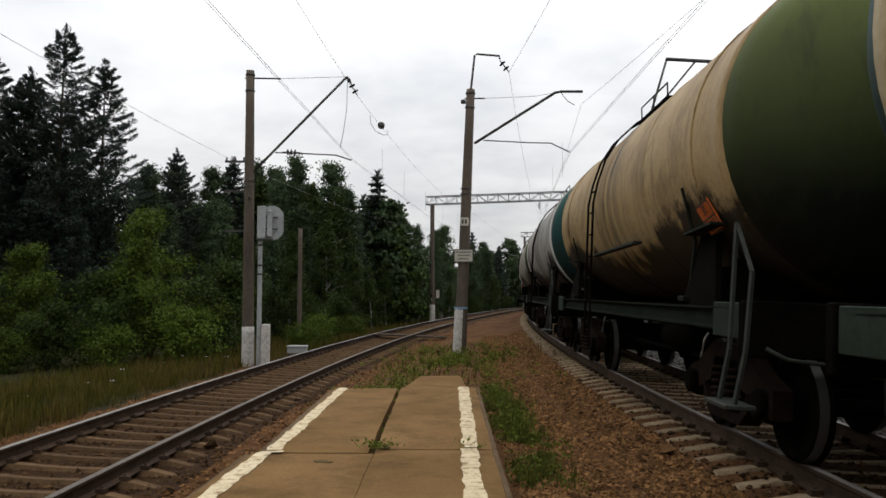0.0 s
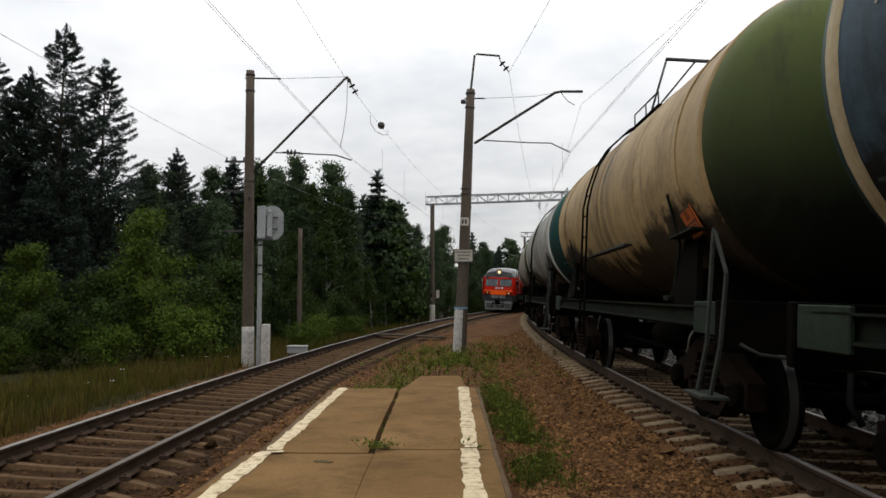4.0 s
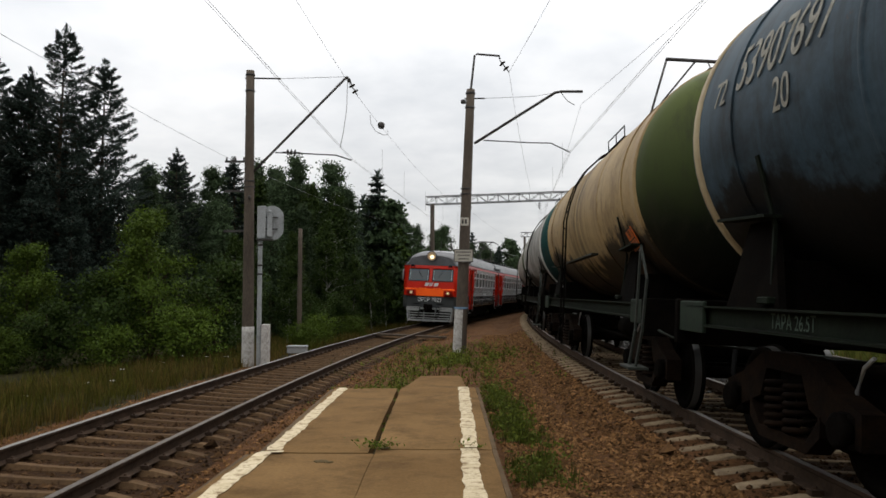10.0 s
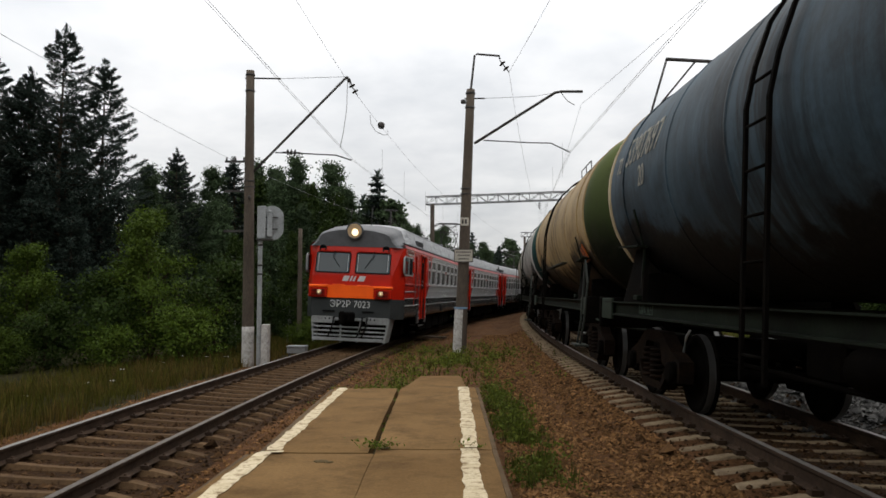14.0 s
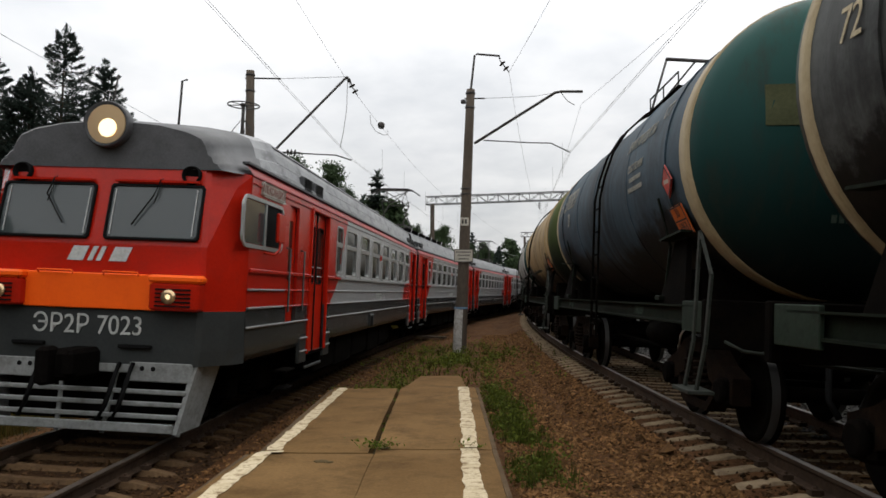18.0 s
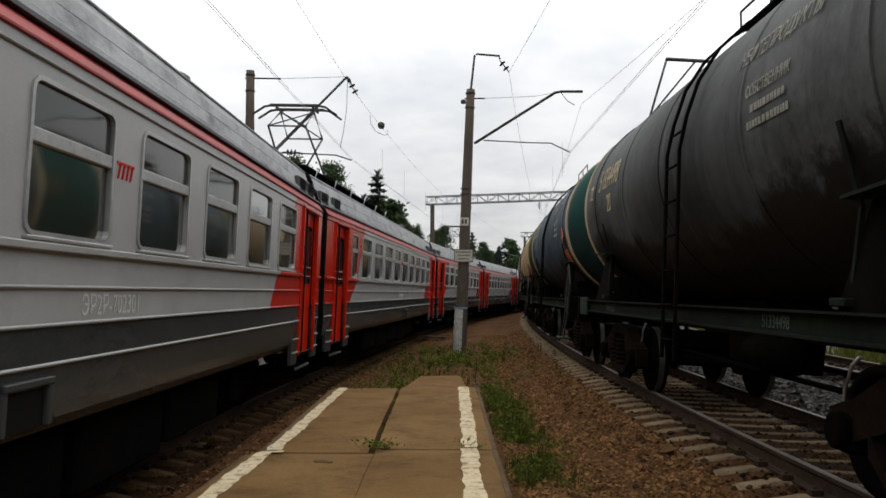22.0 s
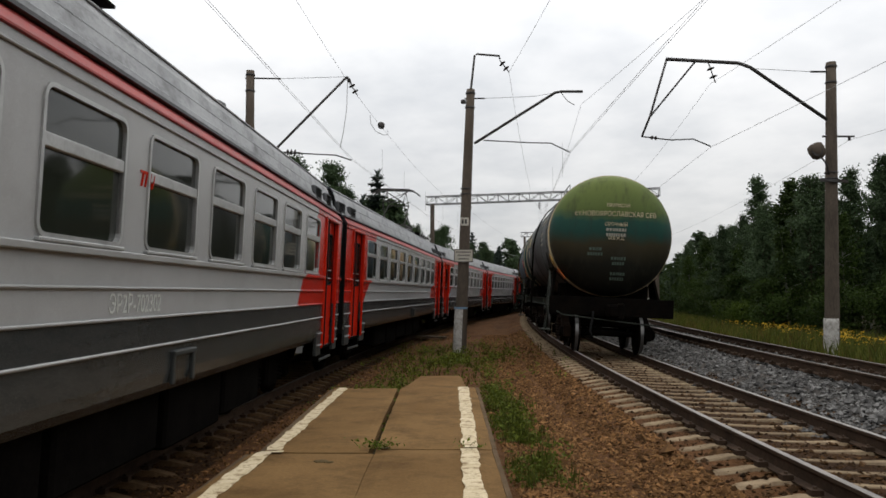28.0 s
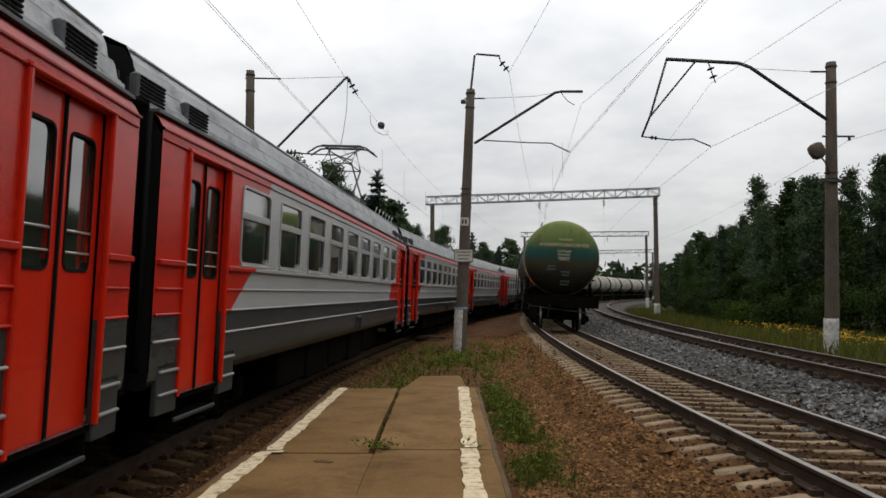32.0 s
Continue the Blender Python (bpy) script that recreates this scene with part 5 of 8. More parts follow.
def moss():
    """Dark moss cushions on the worn slab."""
    bm = bmesh.new()
    for x, y, r in ((-1.18, 7.32, 0.10), (-1.10, 7.28, 0.07), (-1.86, 7.35, 0.09), (-0.62, 7.95, 0.08)):
        disc(bm, (x, y, TOP - 0.004), (0, 0, 1), ((0, r * 0.8), (0.006, r * 0.5), (0.009, r * 0.1)), 7)
    tagged(part("moss", bm, M_CONCRETE_DARK), "dark moss on the worn slab", "moss", kind="stuff")


moss()


def blossoms(label, track, o0, o1, y0, y1, n, mat, h, seed, size=0.05):
    sp = spots(n, beside(track, o0, o1, y0, y1), seed, patches)
    pts = [(x + random.gauss(0, 0.05), y, z + h * k) for x, y, z, k in sp for _ in range(3)]
    tagged(part("wild_flowers", leaf_soup("wild_flowers", pts, size, mat, long=1.1), None), label, "flowers", kind="stuff")


blossoms("yellow wild flowers in the verge grass", "right", 4.6, 7.4, 24, 40, 420, M_YELLOW, 0.50, 31, 0.055)
blossoms("small white wild flowers in the bank grass", "left", -6.5, -4.2, 14, 45, 16, M_WHITEFLOWER, 0.5, 32, 0.04)


# ---- loose stones ----
def stones(name, label, n, draw, size, mat, seed):
    rng = np.random.default_rng(seed)
    P = np.array([draw(rng) for _ in range(n)])
    z = on_ground(P[:, 0], P[:, 1])
    base = np.array([(1, 0, 0), (-1, 0, 0), (0, 1, 0), (0, -1, 0), (0, 0, 1), (0, 0, -1)], float)
    tri = np.array([(0, 2, 4), (2, 1, 4), (1, 3, 4), (3, 0, 4), (2, 0, 5), (1, 2, 5), (3, 1, 5), (0, 3, 5)])
    s = size * rng.lognormal(0, 0.38, n)
    v = base[None] * (s[:, None, None] * rng.uniform(0.55, 1.25, (n, 6, 1)))
    v = v + rng.normal(size=(n, 6, 3)) * s[:, None, None] * 0.22
    a = rng.uniform(0, 6.28, n)
    c, q = np.cos(a), np.sin(a)
    x = v[..., 0] * c[:, None] - v[..., 1] * q[:, None] + P[:, 0:1]
    y = v[..., 0] * q[:, None] + v[..., 1] * c[:, None] + P[:, 1:2]
    zz = v[..., 2] * 0.7 + (z + s * 0.25)[:, None]
    V = np.stack([x, y, zz], 2).reshape(-1, 3)
    F = (tri[None] + 6 * np.arange(n)[:, None, None]).reshape(-1, 3)
    ob = part(name, soup(name, V.tolist(), F.tolist(), mat), None)
    tagged(ob, label, "stones", kind="stuff")


def strip(track, o0, o1, s0, s1, power=2.0):
    def draw(rng):
        s = s0 + (s1 - s0) * rng.uniform() ** power
        p = on_track(track, s, rng.uniform(o0, o1))
        return p.x, p.y
    return draw


stones("ballast_stones", "loose brown ballast stones beside the freight line", 52000, strip("middle", -3.2, -1.38, 4.5, 34, 1.7), 0.018, M_STONE, 51)
stones("ballast_stones", "dark ballast stones between the rails of the freight line", 9000, strip("middle", -1.4, 1.4, 4.5, 34), 0.020, M_STONE_DARK, 52)
stones("ballast_stones", "dark ballast stones of the platform line", 11000, strip("left", -1.5, 1.5, 4.5, 38), 0.022, M_STONE_DARK, 53)
stones("ballast_stones", "brown ballast stones on the shoulders of the platform line", 6000, strip("left", 1.5, 2.5, 4.5, 38), 0.020, M_STONE, 55)
stones("ballast_stones", "brown ballast stones on the shoulder below the platform line", 6000, strip("left", -3.7, -1.5, 4.5, 38), 0.020, M_STONE, 56)
stones("grey_ballast_stones", "coarse grey ballast stones along the siding", 24000, strip("right", -2.6, 1.9, 9, 52, 1.5), 0.030, M_STONE_GREY, 54)
bm = bmesh.new()
disc(bm, (1.32, 6.55, -0.36), (0, 0, 1), ((0, 0.05), (0.03, 0.07), (0.06, 0.03)), 7)
tagged(part("stone", bm, M_STONE_GREY), "pale stone lying on the ballast", "stone")


# ---- the electric multiple unit ----
def lettering(text, size, mat, depth=0.003, squeeze=1.0):
    """A mesh of built-in letters, centred on its middle, in the xy plane."""
    cu = bpy.data.curves.new("letters", "FONT")
    cu.body, cu.size, cu.align_x, cu.align_y, cu.extrude = text, size, "CENTER", "CENTER", depth
    ob = bpy.data.objects.new("letters", cu)
    scene.collection.objects.link(ob)
    me = bpy.data.meshes.new_from_object(ob.evaluated_get(bpy.context.evaluated_depsgraph_get()))
    bpy.data.objects.remove(ob)
    for v in me.vertices:
        v.co.x *= squeeze
    me.materials.clear()
    me.materials.append(mat)
    return me


def livery(name, front_edge, rear_edge, rib=False):
    """Silver-grey side paint with a dark lower band; red ends whose edge leans back, all as one painted skin."""
    m = surface(name, *(((0.25, 0.25, 0.245), (0.34, 0.34, 0.33)) if rib else ((0.31, 0.31, 0.305), (0.36, 0.36, 0.355))), 0.27, 0.0, spec=0.28, grain=240, patch=1.2, bump=0.10, bump_scale=1.6, dirt=(0.23, 0.22, 0.205), dirt_amount=0.3)
    nt = m.node_tree
    bs = nt.nodes["Principled BSDF"]
    silver = bs.inputs["Base Color"].links[0].from_socket
    co = nt.nodes.new("ShaderNodeTexCoord").outputs["Object"]
    sep = nt.nodes.new("ShaderNodeSeparateXYZ")
    nt.links.new(co, sep.inputs[0])
    y, z = sep.outputs["Y"], sep.outputs["Z"]
    low = math_node(nt, "LESS_THAN", z, -9.0 if rib else 1.69)
    stain = noise_tex(nt, co, 5.0, 8.0, (1, 0.6, 2.0))
    grime = ramp(nt, stain, (0.026, 0.029, 0.029), (0.040, 0.043, 0.043))
    redc = ramp(nt, stain, (0.36, 0.013, 0.006), (0.46, 0.019, 0.008))
    col = mixc(nt, low, silver, grime)
    dz = math_node(nt, "SUBTRACT", z, 2.2)

    def leaned(up, down):
        a = math_node(nt, "MULTIPLY", math_node(nt, "MAXIMUM", dz, 0.0), up)
        b = math_node(nt, "MULTIPLY", math_node(nt, "MINIMUM", dz, 0.0), down)
        return math_node(nt, "SUBTRACT", y, math_node(nt, "ADD", a, b))
    red = math_node(nt, "MAXIMUM", math_node(nt, "LESS_THAN", leaned(0.5, 1.5), front_edge), math_node(nt, "GREATER_THAN", leaned(0.85, 0.75), rear_edge))
    red = math_node(nt, "MULTIPLY", red, math_node(nt, "GREATER_THAN", z, 1.66 if rib else 1.69))
    col = mixc(nt, red, col, redc)
    nt.links.new(col, bs.inputs["Base Color"])
    return m


M_SIDE_HEAD = livery("silver_red_side_paint", -3.85, 6.35)
M_SIDE = livery("silver_red_car_paint", -6.85, 6.2)
M_RIB_HEAD = livery("silver_red_head_ribs", -3.85, 6.35, True)
M_RIB_CAR = livery("silver_red_car_ribs", -6.85, 6.2, True)
M_RED = surface("glossy_red_paint", (0.37, 0.012, 0.004), (0.47, 0.017, 0.006), 0.24, spec=0.22, grain=30, patch=1.5, bump=0.10, bump_scale=1.8, dirt=(0.25, 0.02, 0.012), dirt_amount=0.5)
M_DOORRED = surface("bright_red_door_paint", (0.43, 0.014, 0.004), (0.53, 0.02, 0.006), 0.24, spec=0.22, grain=30, patch=1.5, bump=0.10, bump_scale=1.8, dirt=(0.28, 0.02, 0.012), dirt_amount=0.4)
M_BAND = surface("dull_red_cornice", (0.24, 0.022, 0.020), (0.36, 0.035, 0.028), 0.5, patch=2, bump=0.1, dirt=(0.08, 0.03, 0.025), stretch=(1, 0.4, 1))
M_ROOF = surface("dirty_silver_roof", (0.245, 0.25, 0.255), (0.39, 0.395, 0.40), 0.5, 0.1, grain=25, patch=1.5, bump=0.1, dirt=(0.05, 0.05, 0.05), dirt_amount=0.8, stretch=(1, 0.5, 1))
M_ROOF_DARK = surface("dark_grey_cab_roof", (0.055, 0.056, 0.058), (0.095, 0.096, 0.10), 0.5, patch=2, bump=0.1, dirt=(0.04, 0.04, 0.04))
M_DARKGREY = surface("dark_grey_body_paint", (0.028, 0.031, 0.031), (0.042, 0.046, 0.045), 0.42, spec=0.14, patch=2, bump=0.06, dirt=(0.04, 0.04, 0.038), dirt_amount=0.7)
M_RIB = surface("light_rib_paint", (0.17, 0.17, 0.165), (0.24, 0.24, 0.235), 0.4, patch=3, bump=0.05, dirt=(0.2, 0.19, 0.18))
# black below soot's own tone: the shade under the train is in the colour
M_UNDER = surface("sooty_shaded_underframe", (0.0025, 0.0022, 0.002), (0.008, 0.007, 0.006), 0.9, patch=2, bump=0.3, spec=0.01)
M_ORANGE = surface("fluorescent_orange_panel", (0.92, 0.105, 0.002), (1.0, 0.13, 0.003), 0.5, patch=2, bump=0.03, dirt=(0.8, 0.085, 0.004), dirt_amount=0.3)
M_PILOT = surface("grimy_white_pilot", (0.17, 0.175, 0.17), (0.29, 0.3, 0.29), 0.6, patch=3, bump=0.15, dirt=(0.10, 0.095, 0.085), dirt_amount=0.8)
M_ALU = surface("dull_aluminium_trim", (0.34, 0.34, 0.33), (0.46, 0.46, 0.45), 0.4, 0.6, patch=3, bump=0.05, dirt=(0.2, 0.2, 0.19))
M_RUBBER = plain("black_rubber", (0.008, 0.008, 0.008), 0.8, spec=0.05)
M_LAMP = plain("lit_headlamp", (1.0, 0.78, 0.48), 0.3, 0.0, 1.6)
M_CHROME = plain("lamp_reflector", (0.75, 0.52, 0.30), 0.3, 0.85)
M_LETTER = surface("pale_grey_lettering", (0.42, 0.43, 0.41), (0.55, 0.56, 0.53), 0.6, patch=6, bump=0.0, dirt=(0.15, 0.15, 0.14), dirt_amount=0.6)
M_PLATE = surface("grey_destination_plate", (0.36, 0.34, 0.30), (0.46, 0.44, 0.39), 0.5, patch=4, bump=0.05)
M_PLATEINK = plain("faded_red_ink", (0.18, 0.05, 0.035), 0.7)
# cream darkened in its colour, so the lining looks as dim as an unlit car
M_INSIDE = surface("dimmed_cream_panel", (0.045, 0.042, 0.032), (0.075, 0.07, 0.052), 0.7, patch=2, bump=0.05)
M_SEAT = surface("brown_seat", (0.05, 0.035, 0.02), (0.09, 0.065, 0.04), 0.7, patch=3, bump=0.1)


def glass(name, tint, through_=0.65, rough=0.03):
    m = bpy.data.materials.new(name)
    m.use_nodes = True
    nt = m.node_tree
    bs = nt.nodes["Principled BSDF"]
    bs.inputs["Base Color"].default_value = (*tint, 1)
    bs.inputs["Roughness"].default_value = rough
    bs.inputs["Transmission Weight"].default_value = through_
    bs.inputs["IOR"].default_value = 1.5
    co = nt.nodes.new("ShaderNodeTexCoord").outputs["Object"]
    bp = nt.nodes.new("ShaderNodeBump")
    bp.inputs["Strength"].default_value, bp.inputs["Distance"].default_value = 0.06, 0.02
    nt.links.new(noise_tex(nt, co, 1.6, 2.0), bp.inputs["Height"])
    nt.links.new(bp.outputs[0], bs.inputs["Normal"])
    return m


# near-opaque dark tint: the dimness inside the car is in the glass colour
M_GLASS = glass("dusty_dimmed_window_glass", (0.022, 0.025, 0.019), 0.22, 0.05)
M_CABGLASS = glass("grey_cab_glass", (0.055, 0.068, 0.070), 0.2, 0.04)

SECTION_UP = ((1.74, 3.36), (1.735, 3.44))
ROOF_PROFILE = ((1.60, 3.62), (1.585, 3.74), (1.53, 3.76), (1.49, 3.92), (1.44, 3.94), (1.40, 4.10), (1.33, 4.24), (1.12, 4.33), (0.7, 4.39), (0.0, 4.42))
HW = 1.74


def wall_grid(bm, ys, zs, holes, x, depth=0.05):
    """A wall in the plane x with rectangular holes; their edges return inwards."""
    s = 1 if x > 0 else -1
    inside = lambda y, z: any(a < y < b and c < z < d for a, b, c, d in holes)
    for y0, y1 in zip(ys[:-1], ys[1:]):
        for z0, z1 in zip(zs[:-1], zs[1:]):
            if not inside((y0 + y1) / 2, (z0 + z1) / 2):
                bm.faces.new([bm.verts.new((x, a, b)) for a, b in ((y0, z0), (y1, z0), (y1, z1), (y0, z1))])
    for a, b, c, d in holes:
        for (p, q), (r, t) in (((a, c), (b, c)), ((b, c), (b, d)), ((b, d), (a, d)), ((a, d), (a, c))):
            bm.faces.new([bm.verts.new(v) for v in ((x, p, q), (x, r, t), (x - s * depth, r, t), (x - s * depth, p, q))])


def window_ring(bm, y0, y1, z0, z1, x, w=0.035, d=0.02, r=0.07):
    """A frame with rounded corners, standing proud of the wall."""
    s = 1 if x > 0 else -1

    def ring(k, off):
        out = []
        for cy, cz, a0 in ((y1 - r, z1 - r, 0), (y0 + r, z1 - r, 90), (y0 + r, z0 + r, 180), (y1 - r, z0 + r, 270)):
            for j in range(4):
                a = radians(a0 + 30 * j)
                out.append((x + s * off, cy + math.cos(a) * (r + k), cz + math.sin(a) * (r + k)))
        return out
    loft(bm, [ring(w, 0.0), ring(w, d), ring(0, d), ring(0, -0.03)], smooth=False)


def pane(bm, y0, y1, z0, z1, x):
    bm.faces.new([bm.verts.new((x, a, b)) for a, b in ((y0, z0), (y1, z0), (y1, z1), (y0, z1))])
    bm.faces.new([bm.verts.new((x - 0.006, a, b)) for a, b in ((y0, z1), (y1, z1), (y1, z0), (y0, z0))])


def car_window(car, side, y0, y1, split=True, z0=2.29, z1=3.22, louvre=False):
    x = HW * side
    bm = bmesh.new()
    window_ring(bm, y0, y1, z0, z1, x, 0.032, 0.016)
    win = part("window", bm, M_ALU, car, "rounded aluminium window frame")
    bm = bmesh.new()
    if split:
        zm = z0 + (z1 - z0) * 0.615
        soft_box(bm, x - side * 0.012, (y0 + y1) / 2, zm - 0.03, 0.045, y1 - y0, 0.095, 0.008)
        part("transom", bm, M_ALU, win, "light window transom")
        for a, b in ((z0, zm - 0.02), (zm + 0.05, z1)):
            bm = bmesh.new()
            pane(bm, y0, y1, a, b, x - side * (0.028 if a == z0 else 0.018))
            part("pane", bm, M_GLASS, win, "dusty reflecting glass with the dim inside in its tint")
    else:
        pane(bm, y0, y1, z0, z1, x - side * 0.025)
        part("pane", bm, M_GLASS, win)
    bm = bmesh.new()
    soft_box(bm, x + side * 0.018, (y0 + y1) / 2, z0 - 0.06, 0.05, y1 - y0 + 0.05, 0.028, 0.006)
    part("sill", bm, M_ALU, win)
    return win


def door_leaf(car, side, y0, y1, hand):
    x = (HW - 0.07) * side
    z0, z1 = 0.86, 3.33
    g0, g1 = y0 + (y1 - y0) * 0.20, y1 - (y1 - y0) * 0.20
    h0, h1 = 2.08, 3.08
    bm = bmesh.new()
    wall_grid(bm, [y0, g0, g1, y1], [z0, 1.45, h0, h1, z1], [(g0, g1, h0, h1)], x, 0.04)
    box(bm, x - side * 0.02, (y0 + y1) / 2, 1.40, 0.05, (y1 - y0) * 0.96, 0.03)
    leaf = part("door_leaf", bm, M_DOORRED, car, "red sliding door leaf")
    bm = bmesh.new()
    pane(bm, g0, g1, h0, h1, x - side * 0.02)
    part("pane", bm, M_GLASS, leaf)
    for z in (2.20, 2.36):
        bm = bmesh.new()
        rod(bm, [(x + side * 0.004, g0, z), (x + side * 0.004, g1, z)], 0.010, 5)
        part("guard_bar", bm, M_ALU, leaf, "thin bar across the door window")
    bm = bmesh.new()
    window_ring(bm, g0, g1, h0, h1, x, 0.022, 0.010, 0.06)
    part("seal", bm, M_RUBBER, leaf, "black rubber window seal")
    bm = bmesh.new()
    box(bm, x + side * 0.001, y1 - 0.006 if hand > 0 else y0 + 0.006, z0, 0.044, 0.012, z1 - z0)
    part("edge_rubber", bm, M_RUBBER, leaf, "dark rubber door edge")
    return leaf


def door_well(car, side, y0, y1):
    """The step well below a doorway and the flanking panels that reach down."""
    x = HW * side
    for a, b in ((y0 - 0.46, y0), (y1, y1 + 0.46)):
        bm = bmesh.new()
        soft_box(bm, x - side * 0.03, (a + b) / 2, 0.73, 0.06, b - a, 0.49, 0.01)
        panel = part("step_panel", bm, M_DARKGREY, car, "dark grey panel beside the steps")
        for z in (0.91, 1.13):
            bm = bmesh.new()
            soft_box(bm, x + side * 0.012, (a + b) / 2, z, 0.035, b - a - 0.04, 0.03, 0.008)
            part("rib", bm, M_RIB, panel, "light rib")
    bm = bmesh.new()
    box(bm, x - side * 0.16, (y0 + y1) / 2, 0.82, 0.28, y1 - y0, 0.04)
    box(bm, x - side * 0.18, (y0 + y1) / 2, 0.60, 0.28, y1 - y0 - 0.08, 0.035)
    box(bm, x - side * 0.33, (y0 + y1) / 2, 0.60, 0.03, y1 - y0, 0.26)
    for a in (y0 + 0.03, y1 - 0.03):
        box(bm, x - side * 0.18, a, 0.60, 0.28, 0.025, 0.24)
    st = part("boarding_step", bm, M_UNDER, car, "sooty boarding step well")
    bm = bmesh.new()
    soft_box(bm, x - side * 0.035, (y0 + y1) / 2, 0.595, 0.03, y1 - y0 - 0.06, 0.045, 0.008)
    part("step_edge", bm, M_DARKGREY, st, "worn step edge")
    bm = bmesh.new()
    soft_box(bm, x + side * 0.012, (y0 + y1) / 2, 3.335, 0.06, y1 - y0 + 0.1, 0.05, 0.012)
    top = part("door_surround", bm, M_DOORRED, car, "raised red door surround")
    for a in (y0 - 0.015, y1 + 0.015):
        bm = bmesh.new()
        soft_box(bm, x + side * 0.01, a, 0.86, 0.05, 0.05, 2.5, 0.012)
        part("jamb", bm, M_DOORRED, top, "raised red door jamb")


def bogie(car, y, name="bogie"):
    bm = bmesh.new()
    for sx in (-1, 1):
        soft_box(bm, sx * 1.02, y, 0.52, 0.14, 2.9, 0.24, 0.03)
        for dy in (-1.3, 1.3):
            soft_box(bm, sx * 1.03, y + dy, 0.30, 0.22, 0.34, 0.34, 0.04)
        soft_box(bm, sx * 1.05, y, 0.28, 0.3, 0.7, 0.5, 0.05)
    soft_box(bm, 0, y, 0.45, 2.0, 0.6, 0.3, 0.04)
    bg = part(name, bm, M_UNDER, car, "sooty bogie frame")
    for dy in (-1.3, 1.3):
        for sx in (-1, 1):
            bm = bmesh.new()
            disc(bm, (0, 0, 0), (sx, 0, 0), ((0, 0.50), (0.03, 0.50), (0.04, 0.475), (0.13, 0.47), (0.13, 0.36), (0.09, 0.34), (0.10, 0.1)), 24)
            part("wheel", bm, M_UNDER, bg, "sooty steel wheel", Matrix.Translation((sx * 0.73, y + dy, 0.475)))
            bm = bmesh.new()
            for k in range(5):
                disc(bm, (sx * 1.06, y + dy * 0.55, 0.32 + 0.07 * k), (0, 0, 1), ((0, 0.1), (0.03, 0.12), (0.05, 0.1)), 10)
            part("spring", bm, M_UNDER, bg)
    return bg


